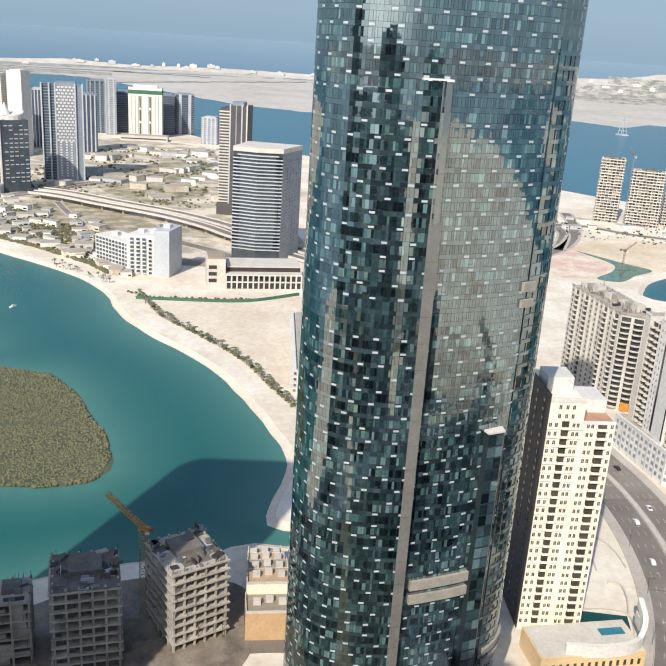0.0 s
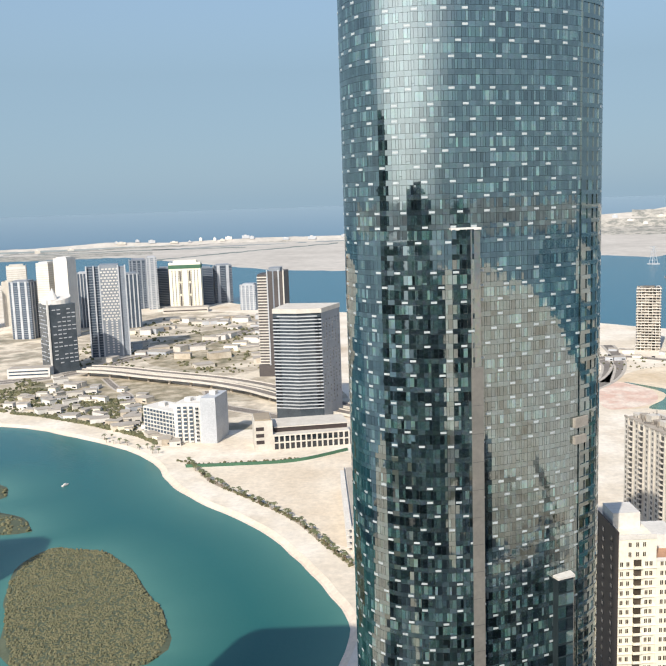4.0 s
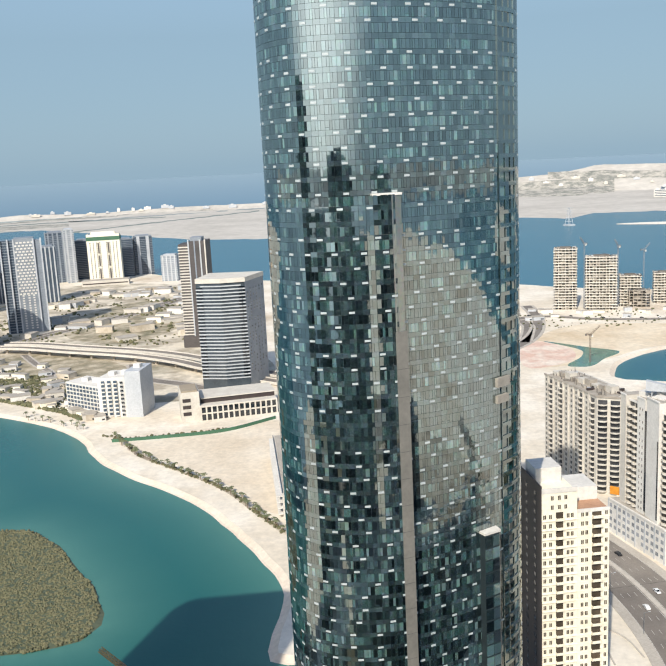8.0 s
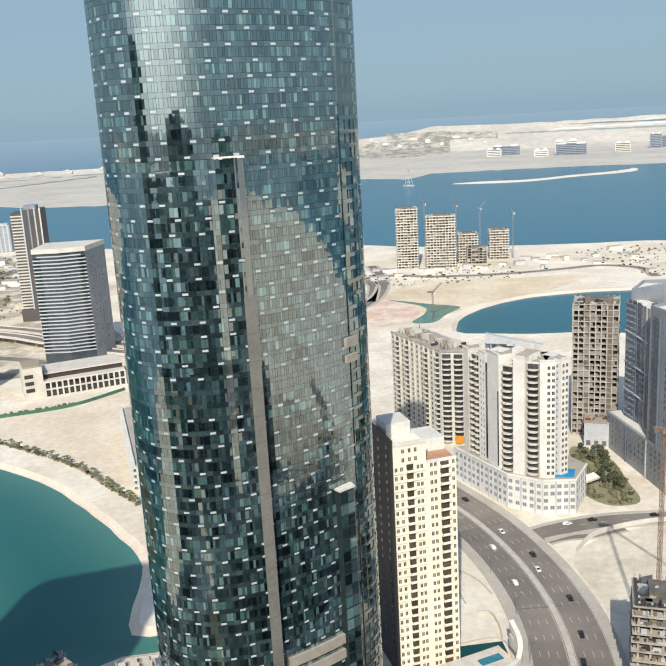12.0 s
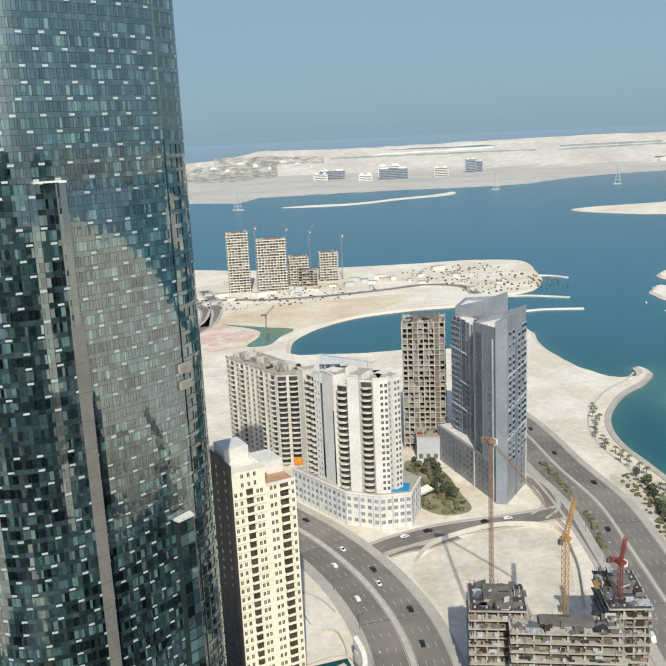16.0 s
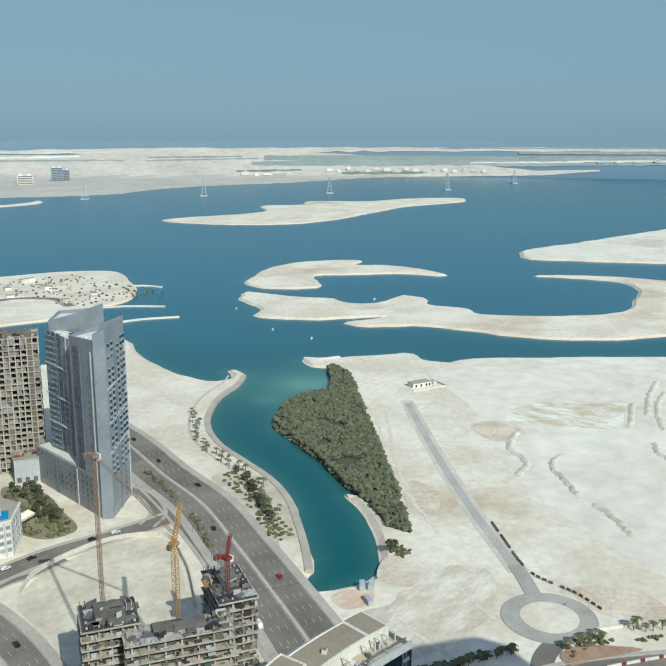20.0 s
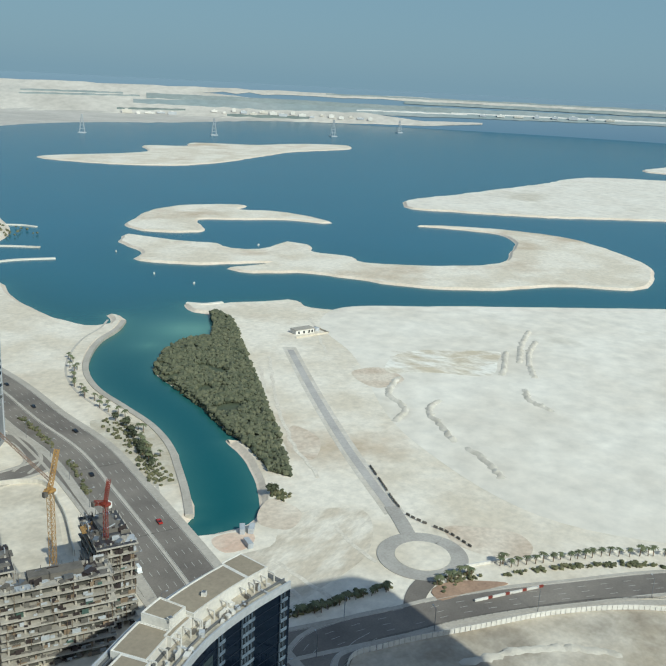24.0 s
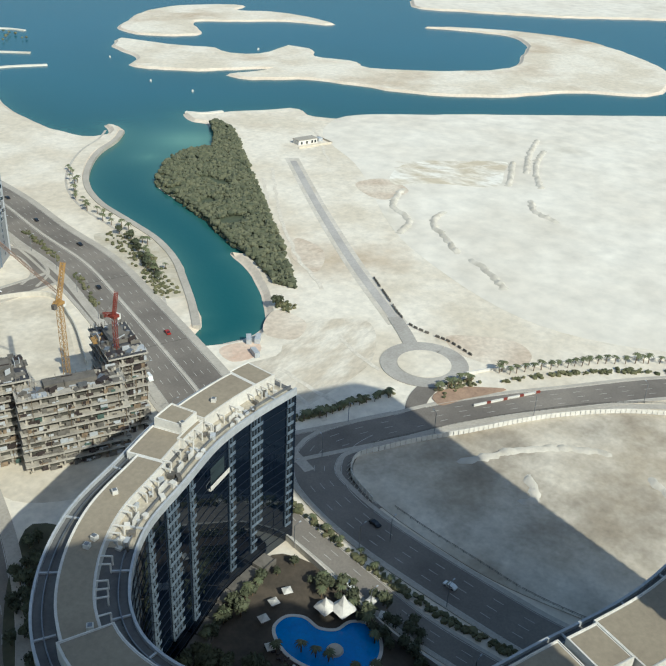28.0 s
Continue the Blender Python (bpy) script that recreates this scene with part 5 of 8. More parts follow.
def concrete_frame(name, x, y, w, d, rot, floors, fh, label, z=GROUND, bay=5.0, infill=0.35, seed=3, group="", slab_m=CONCRETE, inset=0.0, lip=0.6, clutter=1.0, deck=None, wall_m=CONCRETE, edge=0.0):
    """An open concrete frame: slab by slab, with full-height columns, a core and part of its infill walls set behind the slab edges."""
    r = random.Random(seed)
    t = thing(name, x, y, z, rot, label, "building site", group)
    slab = multi("floor_slab", [(0, -w / 2, w / 2, -d / 2, d / 2, 0, 0.35), (0, -w / 2, w / 2, -d / 2 - 0.15, -d / 2 + 0.1, 0.45 - lip, 0.45), (0, -w / 2 - 0.12, -w / 2 + 0.1, -d / 2, d / 2, 0.45 - lip, 0.45)], [slab_m])
    for k in range(1, floors + 1):
        piece("floor_slab", slab, t, pose(r.uniform(-0.25, 0.25), r.uniform(-0.25, 0.25), k * fh + r.uniform(-0.06, 0.06)))
    h = floors * fh
    nx, ny = max(2, round(w / bay)), max(2, round(d / bay))
    w_, d_ = w - 0.8 - 2 * inset, d - 0.4 - 2 * inset
    col = mesh_of(boxes((-0.35, 0.35, -0.35, 0.35, 0, h + 1.2)), slab_m, "column")
    for i in range(nx + 1):
        for j in range(ny + 1):
            if i in (0, nx) or j in (0, ny):
                piece("column", col, t, pose(-w_ / 2 + w_ * i / nx, -d_ / 2 + d_ * j / ny, 0))
    if deck:
        part("rebar_deck", boxes((-w / 2 + 0.4, w / 2 - 0.4, -d / 2 + 0.4, d / 2 - 0.4, h + 0.354, h + 0.6)), deck, t, "dark top deck of rebar and shuttering")
    part("core_wall", boxes((-w * 0.24, w * 0.24, -d * 0.12, d * 0.3, 0, h + 2.2)), DARKCON, t)
    rows = []
    for k in range(floors):
        for i in range(nx):
            if r.random() < infill:
                a = -w_ / 2 + w_ * i / nx
                rows.append((a + 0.4, a + w_ / nx - 0.4 - r.choice((0, 0, 0.8, 1.4)), -d_ / 2 + 0.4, -d_ / 2 + 0.6, k * fh + 0.35, k * fh + fh - r.choice((0.1, 0.1, 1.2, 1.9))))
        for j in range(ny):
            for sx in (-1, 1):
                if r.random() < infill:
                    b = -d_ / 2 + d_ * j / ny
                    rows.append((sx * (w_ / 2 - 0.5) - 0.1, sx * (w_ / 2 - 0.5) + 0.1, b + 0.4, b + d_ / ny - 0.4, k * fh + 0.35, k * fh + fh - r.choice((0.1, 0.1, 1.2, 1.9))))
    part("infill_wall", boxes(*rows), wall_m, t, kind="stuff")
    for k in range(int(w * d / 30 * clutter)):
        a, b = r.uniform(-w / 2 + 1, w / 2 - 1), r.uniform(-d / 2 + 1, d / 2 - 1)
        s, hh = r.uniform(0.5, 2.2), r.uniform(0.2, 1.2)
        if k % 3 == 0:
            part("formwork_panel", boxes((-s, s, -0.12, 0.12, 0, 1.2 + hh), (-0.1, 0.1, 0.12, 0.9, 0, 0.3)), r.choice((LIGHTGREY, DARKCON, STEEL, BROWN)), t).matrix_basis = pose(a, b, h + (0.61 if deck else 0.36), 0, 0, r.choice((0, 90, 0, 90, 30)))
        else:
            part("roof_formwork", boxes((-s, s, -s * 0.6, s * 0.6, 0, hh)), r.choice((CONCRETE, DARKCON, DARKCON, STEEL, BROWN)), t).matrix_basis = pose(a, b, h + (0.61 if deck else 0.36), 0, 0, r.uniform(0, 90))
    for k in range(int(w * d / 45 * clutter)):
        a, b = r.uniform(-w / 2 + 2, w / 2 - 2), r.uniform(-d / 2 + 2, d / 2 - 2)
        s, q_ = r.uniform(1.2, 3.4), r.uniform(1.0, 2.6)
        part("deck_sheet", boxes((-s, s, -q_, q_, 0, 0.06 + 0.01 * (k % 9))), r.choice((DARKCON, BROWN, DARKCON, DARKCON, LIGHTGREY)), t).matrix_basis = pose(a, b, h + (0.604 if deck else 0.356), 0, 0, r.choice((0, 0, 90, 20)))
    rows = []
    for k in range(int((w + d) * 0.8)):
        a, b = r.choice(((r.uniform(-w / 2, w / 2), r.choice((-1, 1)) * d / 2 * 0.96), (r.choice((-1, 1)) * w / 2 * 0.96, r.uniform(-d / 2, d / 2))))
        rows.append((a - 0.07, a + 0.07, b - 0.07, b + 0.07, h + 0.3, h + r.uniform(1.4, 3.0)))
    part("starter_bar", boxes(*rows), DARKCON, t, kind="stuff")
    rows = []
    for k in range(int(floors * (w + d) * 0.04)):
        a, b = r.uniform(-w / 2, w / 2), -d / 2 - r.uniform(0.1, 0.5)
        zz = r.randrange(1, floors) * fh
        rows.append((a - 0.08, a + 0.08, b, b + 0.12, zz - fh * r.choice((0, 1)) + 0.3, zz + fh))
    part("prop", boxes(*rows), TRUNK, t, kind="stuff")
    # boards, netting, stacked blocks and rails left along the slab edges
    for name_, mt, many in (("edge_board", BROWN, 5), ("edge_net", NET, 1), ("block_stack", LIGHTGREY, 4), ("timber_stack", TIMBER, 3), ("site_rubbish", DARKCON, 7)):
        rows = []
        for k in range(int(floors * many * edge * (w + d) / 40)):
            a, zz = r.uniform(-w / 2 + 1, w / 2 - 1), r.randrange(0, floors) * fh + 0.45
            s, hh, back = r.uniform(0.3, 1.5), r.uniform(0.3, 1.9), r.uniform(0.1, 1.3)
            if r.random() < w / (w + d):
                rows.append((a - s, a + s, -d / 2 + back, -d / 2 + back + 0.25, zz, zz + hh))
            else:
                b = r.uniform(-d / 2 + 1, d / 2 - 1)
                sx = r.choice((-1, 1))
                rows.append((sx * (w / 2 - back) - 0.12, sx * (w / 2 - back) + 0.12, b - s, b + s, zz, zz + hh))
        if rows:
            part(name_, boxes(*rows), mt, t, kind="stuff")
    return t


NET = surface("green_debris_net", lin(84, 106, 96), lin(66, 86, 80), 0.3, 2.0, 0.9)
TIMBER = surface("weathered_timber", lin(150, 130, 108), lin(118, 102, 84), 0.4, 2.0, 0.9)


PALECON = surface("pale_slab_concrete", lin(188, 181, 169), lin(158, 151, 140), 0.2, 1.2, 0.9, third=lin(140, 132, 120), spots=0.02, vary=0.08)
# infill darkened, so that the shade between slabs sits in its colour
MIDCON = surface("gap_shade_blockwork", lin(98, 96, 88), lin(74, 72, 66), 0.3, 1.5, 0.9)
REBAR = surface("rebar_shuttering", lin(74, 74, 78), lin(52, 52, 56), 0.25, 1.5, 0.8, third=lin(110, 100, 90), spots=0.05)
FRONT = "raw concrete frame of a long building under construction"
concrete_frame("unfinished_building", 157.5, 239, 20, 19, -29, 10, 3.4, FRONT, seed=11, infill=0.55, bay=4.5, inset=1.6, lip=0.5, clutter=2.4, edge=1.0, deck=REBAR, slab_m=PALECON, wall_m=MIDCON, group="front building site")
concrete_frame("unfinished_building", 171, 217, 38, 12, -30, 9, 3.45, "open concrete frame with long bare floor slabs", seed=12, infill=0.6, bay=6.5, inset=1.8, lip=0.5, clutter=2.6, edge=1.0, slab_m=PALECON, wall_m=MIDCON, group="front building site")
concrete_frame("unfinished_building", 199.5, 223, 15, 27, -27, 10, 3.4, FRONT, seed=13, infill=0.55, bay=4.5, inset=1.6, lip=0.5, clutter=2.6, edge=1.2, deck=REBAR, slab_m=PALECON, wall_m=MIDCON, group="front building site")
BAYSITE = "raw concrete frame of an apartment block above the bay"
concrete_frame("unfinished_building", -76, 239.5, 22, 22, 17, 9, 3.35, BAYSITE, inset=0.6, clutter=1.6, deck=DARKCON, slab_m=PALECON, wall_m=MIDCON, seed=14, infill=0.45, bay=4.2, group="bay building site")
concrete_frame("unfinished_building", -46, 255, 21, 23, 35, 9, 3.35, BAYSITE, inset=0.6, clutter=1.6, slab_m=PALECON, wall_m=MIDCON, seed=15, infill=0.4, bay=4.2, group="bay building site")
concrete_frame("unfinished_building", -99, 236, 12, 14, 17, 7, 3.3, "concrete frame draped with blue sheeting", seed=16, infill=0.7, group="bay building site")
FARSITE = "unfinished concrete tower on the far sand spit"
for x, y, w, rot, n_, sd in ((326, 1095, 29, -16, 22, 21), (367, 1080, 39, -18, 19, 22), (409, 1094, 27, -15, 11, 23), (457, 1104, 27, -18, 11, 24)):
    concrete_frame("unfinished_tower", x, y, w, 22, rot, n_, 3.5, FARSITE, seed=sd, infill=0.5, bay=4.5, inset=1.2, lip=1.0, group="far building site", slab_m=OFFWHITE)
concrete_frame("unfinished_tower", 416, 1080, 26, 14, -15, 6, 3.5, "low concrete frame beside the far towers", seed=25, infill=0.3, group="far building site")
GREYBLOCK = surface("grey_brown_blockwork", lin(158, 154, 150), lin(132, 128, 124), 0.2, 1.2, 0.9, vary=0.08)
concrete_frame("brown_unfinished_tower", 258, 472, 27, 24, -30, 24, 3.4, "tall grey-brown concrete tower with scaffolded lift shafts", seed=26, infill=0.75, bay=3.4, inset=0.0, lip=0.4, wall_m=GREYBLOCK, slab_m=PALECON)
DUSTBROWN = surface("dusty_scaffold", lin(128, 116, 104), lin(104, 94, 84), 0.5, 2.0, 0.9)
for x, y in ((249, 466), (260, 459)):
    t_ = thing("hoist_mast", x, y, GROUND, -30, "dusty brown scaffold hoist tower against the frame", "hoist")
    for k in range(29):
        part("mast_section", boxes((-1.5, 1.5, -1.4, 1.4, k * 3 + 0.1, k * 3 + 2.9)), DUSTBROWN, t_)


cpod = thing("concrete_podium", 247, 449, GROUND, -30, "bare grey concrete podium at the foot of the unfinished tower", "podium building")
part("wall", boxes((-7, 7, -6, 8, 0, 15)), LIGHTGREY, cpod)
part("roof_slab", boxes((-7.4, 7.4, -6.4, 8.4, 15, 15.6)), CONCRETE, cpod)
for x in (-4.5, 0, 4.5):
    part("opening", boxes((x - 1.2, x + 1.2, -6.1, -5.9, 1, 4)), DARKCON, cpod)
for k in range(7):
    part("formwork", boxes((-1.6, 1.6, -0.3, 0.3, 0, 1.2)), (RED, CONCRETE, DARKCON)[k % 3], cpod).matrix_basis = pose(-5 + k * 1.6, -3 + (k * 5) % 9, 15.6, 0, 0, k * 37)


# ---- stepped beige terrace houses above the bay ----
TAN = surface("tan_render", lin(206, 172, 132), lin(190, 156, 118), 0.1, 0.8, 0.85)
TANROOF = surface("tan_terrace_tiles", lin(190, 164, 132), lin(170, 146, 118), 0.3, 2.0, 0.9)
tb = thing("terraced_block", -20, 276, GROUND, 8, "beige stepped terrace block with tan walls below the skyscraper", "apartment block")
for k, (y0, y1, h) in enumerate(((-26, -15, 11), (-15, -5, 15), (-5, 5, 12), (5, 14, 9), (14, 22, 6))):
    wx = 8.5 - k * 0.5
    part("wall", boxes((-wx, wx, y0, y1, 0, h)), (TAN, CREAM, OFFWHITE, CREAM, OFFWHITE)[k], tb)
    part("terrace_deck", boxes((-wx + 0.4, wx - 0.4, y0 + 0.4, y1 - 0.4, h, h + 0.1)), (ROOFTAN, TANROOF, ROOFTAN, TANROOF, ROOFTAN)[k], tb)
    part("terrace_wall", boxes((-wx, wx, y0, y0 + 0.35, h, h + 1.0), (-wx, -wx + 0.35, y0 + 0.35, y1, h, h + 1.0), (wx - 0.35, wx, y0 + 0.35, y1, h, h + 1.0)), OFFWHITE, tb)
    for j in range(3):
        part("roof_hatch", boxes((-1.3, 1.3, -1.0, 1.0, 0, 1.8)), OFFWHITE, tb).matrix_basis = pose(-4.5 + j * 4.4, (y0 + y1) / 2 + (j % 2) * 1.4, h + 0.1)
    for j in range(4):
        part("window", boxes((-wx - 0.06, -wx + 0.05, y0 + 1.2 + j * 2.4, y0 + 2.4 + j * 2.4, 2.0, 3.8), (-wx - 0.06, -wx + 0.05, y0 + 1.2 + j * 2.4, y0 + 2.4 + j * 2.4, 5.2, 6.8)) if h > 7 else boxes((-wx - 0.06, -wx + 0.05, y0 + 0.8 + j * 1.8, y0 + 1.8 + j * 1.8, 2.0, 3.8)), DARKGLASS, tb)


mast = thing("hoist_mast", 156.6, 225.6, GROUND, -29, "green lattice hoist mast against the concrete frame", "hoist")
for px_ in (-0.6, 0.6):
    for py_ in (-0.6, 0.6):
        part("mast_leg", boxes((px_ - 0.12, px_ + 0.12, py_ - 0.12, py_ + 0.12, 0, 22)), NET, mast)
for k in range(11):
    part("mast_frame", boxes((-0.7, 0.7, -0.72, -0.5, k * 2, k * 2 + 0.2), (-0.7, 0.7, 0.5, 0.72, k * 2, k * 2 + 0.2), (-0.72, -0.5, -0.5, 0.5, k * 2, k * 2 + 0.2), (0.5, 0.72, -0.5, 0.5, k * 2, k * 2 + 0.2)), NET, mast)
part("hoist_cage", boxes((-0.9, 0.9, 0.75, 2.0, 6, 8.6)), NET, mast)
for x, y, a in ((193.5, 229, 60), (198, 224, 55), (196.5, 230.5, 60), (201, 230, -20)):
    fw = thing("formwork_stack", x, y, GROUND + 34.62, a, "yellow formwork beams stacked on the unfinished deck", "formwork")
    for k in range(4):
        part("formwork_beam", boxes((-2.6, 2.6, -0.8 + 0.42 * k, -0.45 + 0.42 * k, 0, 0.4)), YELLOW, fw)


# ---- tower cranes ----
def lattice(bm, a, b, s, n_, r=0.09):
    """A square lattice boom from a to b with side s and n_ bays."""
    a, b = Vector(a), Vector(b)
    d = (b - a).normalized()
    u = d.cross(Vector((0, 0, 1)))
    u = u.normalized() if u.length > 0.05 else Vector((1, 0, 0))
    v = d.cross(u)
    corners = [(u * i + v * j) * s / 2 for i, j in ((-1, -1), (1, -1), (1, 1), (-1, 1))]
    for c in corners:
        beam(bm, a + c, b + c, r)
    for k in range(n_):
        p, q = a + (b - a) * k / n_, a + (b - a) * (k + 1) / n_
        for i in range(4):
            beam(bm, p + corners[i], q + corners[(i + 1) % 4], r * 0.7)
            beam(bm, p + corners[i], p + corners[(i + 1) % 4], r * 0.7)


def crane(x, y, z0, top, jib_to, material, label, side=1.8, back=8.0):
    t = thing("tower_crane", x, y, z0, 0, label, "tower crane", "tower cranes")
    h = top - z0
    bm = bmesh.new()
    lattice(bm, (0, 0, 0), (0, 0, h), side, max(4, int(h / 2.2)), 0.07)
    part("mast", bm, material, t)
    part("slewing_ring", boxes((-1.4, 1.4, -1.4, 1.4, h, h + 1.0)), material, t)
    j = Vector(jib_to) - Vector((x, y, z0))
    bm = bmesh.new()
    lattice(bm, (0, 0, h + 1), tuple(j), 1.3 if side > 1.15 else 0.8, 12, 0.1 if side > 1.15 else 0.05)
    part("jib", bm, material, t)
    bk = Vector((-j.x, -j.y, 0)).normalized() * back if Vector((j.x, j.y, 0)).length > 0.1 else Vector((back, 0, 0))
    bm = bmesh.new()
    lattice(bm, (0, 0, h + 1), (bk.x, bk.y, h + 1.2), 1.2, 4, 0.1)
    part("counter_jib", bm, material, t)
    part("counterweight", boxes((bk.x - 0.7, bk.x + 0.7, bk.y - 0.7, bk.y + 0.7, h - 0.2, h + 1.6)), DARKCON, t)
    part("cab", boxes((0.9, 2.4, -0.9, 0.9, h - 1.4, h + 0.8)), WHITE, t, "white operator cab")
    part("tie_rope", beam(bmesh.new(), (bk.x * 0.8, bk.y * 0.8, h + 2), (j.x * 0.6, j.y * 0.6, h + 1 + (j.z - h - 1) * 0.6 + 1), 0.05), DARKCON, t)
    return t


# orange dulled towards grey to put haze into the crane's paint
DULLORANGE = surface("hazed_crane_paint", lin(150, 124, 106), lin(132, 106, 90), 0.5, 2.0, 0.7)
crane(178, 227, GROUND, 59, (184, 230, 72), YELLOW, "yellow tower crane with a raised lattice jib", 1.8, 4)
crane(194.5, 218, 36, 50, (195.5, 217, 60), RED, "red luffing crane on the unfinished roof", 1.2, 4)
crane(160, 246, 30, 92, (181, 231, 61), DULLORANGE, "orange tower crane greyed by painted haze, with a lowered jib behind the frame", 1.1, 3)
crane(-62, 259, GROUND, 37, (-76, 266, 46), YELLOW, "yellow tower crane between the frames", 2.0, 4)
for x, y, top, jx in ((347, 1085, 84, -7), (390, 1085, 79, -6), (425, 1090, 72, 6), (474, 1095, 62, -8), (262, 800, 28, 8)):
    crane(x, y, GROUND, top, (x + jx, y - 4, top + 10), GREY if top > 40 else DUSTBROWN, "distant lattice tower crane", 1.2, 4)


# ---- the city across the bay ----
def city_tower(name, x, y, w, d, rot, h, body, band_m, label, fh=3.4, fins=0, fin_m=LIGHTGREY, crown=3.0, category="tower", group="city towers", band_h=1.1, proud=0.3):
    """A slab tower: glass or clad body, a proud band at each floor, upright fins and a roof storey."""
    t = thing(name, x, y, GROUND, rot, label, category, group)
    hh = h - GROUND
    part("wall", boxes((-w / 2, w / 2, -d / 2, d / 2, 0, hh)), body, t)
    if band_h:
        part("floor_band", boxes(*((-w / 2 - proud, w / 2 + proud, -d / 2 - proud, d / 2 + proud, k * fh, k * fh + band_h) for k in range(1, int(hh / fh)))), band_m, t, kind="stuff")
    for i in range(fins):
        f = -w / 2 + w * (i + 0.5) / fins
        part("fin", boxes((f - w / fins * 0.16, f + w / fins * 0.16, -d / 2 - 0.8, -d / 2, 0, hh + 1.5)), fin_m, t)
        g = -d / 2 + d * (i + 0.5) / fins
        for sx in (-1, 1):
            part("fin", boxes((sx * w / 2 - 0.5, sx * w / 2 + 0.5, g - d / fins * 0.16, g + d / fins * 0.16, 0, hh)), fin_m, t)
    part("roof_storey", boxes((-w * 0.36, w * 0.36, -d * 0.36, d * 0.36, hh, hh + crown)), band_m, t)
    part("parapet", boxes((-w / 2, w / 2, -d / 2 - 0.1, -d / 2 + 0.4, hh, hh + 1.4), (-w / 2, -w / 2 + 0.4, -d / 2, d / 2, hh, hh + 1.4), (w / 2 - 0.4, w / 2, -d / 2, d / 2, hh, hh + 1.4)), band_m, t)
    return t


# city claddings and glass are paled to put distance haze into their colours
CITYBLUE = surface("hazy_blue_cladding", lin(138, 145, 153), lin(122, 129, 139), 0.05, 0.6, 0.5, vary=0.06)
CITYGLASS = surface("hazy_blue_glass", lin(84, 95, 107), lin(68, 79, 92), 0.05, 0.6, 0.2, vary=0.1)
PROWGLASS = surface("hazy_window_glass", lin(78, 86, 92), lin(62, 70, 76), 0.1, 0.7, 0.15, vary=0.1)
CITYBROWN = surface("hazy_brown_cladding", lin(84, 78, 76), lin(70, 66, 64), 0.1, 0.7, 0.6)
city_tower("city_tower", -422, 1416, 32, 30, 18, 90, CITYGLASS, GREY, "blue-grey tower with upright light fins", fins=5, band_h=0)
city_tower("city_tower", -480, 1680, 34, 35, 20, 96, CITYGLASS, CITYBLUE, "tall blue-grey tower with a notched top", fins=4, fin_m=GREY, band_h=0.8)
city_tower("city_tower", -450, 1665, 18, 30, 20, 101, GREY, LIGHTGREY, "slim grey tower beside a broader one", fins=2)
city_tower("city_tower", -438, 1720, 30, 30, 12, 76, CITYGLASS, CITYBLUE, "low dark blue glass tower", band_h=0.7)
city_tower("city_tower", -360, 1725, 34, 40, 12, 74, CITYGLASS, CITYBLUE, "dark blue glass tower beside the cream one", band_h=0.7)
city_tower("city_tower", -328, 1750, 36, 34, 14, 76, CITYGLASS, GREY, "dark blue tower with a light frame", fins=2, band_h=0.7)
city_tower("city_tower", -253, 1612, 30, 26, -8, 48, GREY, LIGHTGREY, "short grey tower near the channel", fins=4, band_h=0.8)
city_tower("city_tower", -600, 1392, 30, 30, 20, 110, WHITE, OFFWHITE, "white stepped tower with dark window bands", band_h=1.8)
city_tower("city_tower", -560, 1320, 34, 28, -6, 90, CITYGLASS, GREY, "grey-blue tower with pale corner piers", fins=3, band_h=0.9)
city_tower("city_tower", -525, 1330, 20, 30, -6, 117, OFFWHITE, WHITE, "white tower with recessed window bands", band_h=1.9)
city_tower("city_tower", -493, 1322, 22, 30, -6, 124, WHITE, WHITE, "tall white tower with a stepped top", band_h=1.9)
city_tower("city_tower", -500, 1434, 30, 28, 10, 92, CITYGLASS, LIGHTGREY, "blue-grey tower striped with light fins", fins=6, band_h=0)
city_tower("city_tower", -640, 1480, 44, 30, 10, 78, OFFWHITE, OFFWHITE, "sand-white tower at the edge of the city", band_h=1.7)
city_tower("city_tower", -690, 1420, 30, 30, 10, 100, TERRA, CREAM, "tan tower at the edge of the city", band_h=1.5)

# cream slab with dark window columns and a green roof band
cs = city_tower("cream_slab_tower", -381, 1652, 60, 30, 7, 90, CREAM, CREAM, "broad cream tower with a green roof band on a white podium", band_h=0.9, fins=0, crown=5)
part("green_band", boxes((-30.4, 30.4, -15.6, 15.4, 78, 85)), GREENWALL, cs, "grey-green top storey band")
part("window", boxes(*((x - 0.8, x + 0.8, -15.12, -14.95, 8 + k * 3.4, 9.9 + k * 3.4) for k in range(20) for x in (-24, -18, -12, -6, 6, 12, 18, 24))), DARKGLASS, cs, kind="stuff")
for x in (-9, 9):
    for z0, z1 in ((6, 26), (30, 50), (54, 74)):
        part("dark_slot", boxes((x - 1.4, x + 1.4, -15.5, -14.9, z0, z1)), CITYBROWN, cs)
cp = thing("white_mall_podium", -372, 1600, GROUND, 7, "long white low podium in front of the cream tower", "podium building")
part("wall", boxes((-42, 42, -14, 14, 0, 9)), OFFWHITE, cp)
part("roof", boxes((-41, 41, -13, 13, 9, 9.5)), ROOF, cp)
part("opening_band", boxes((-40, 40, -14.1, -13.8, 3, 5)), BROWN, cp)

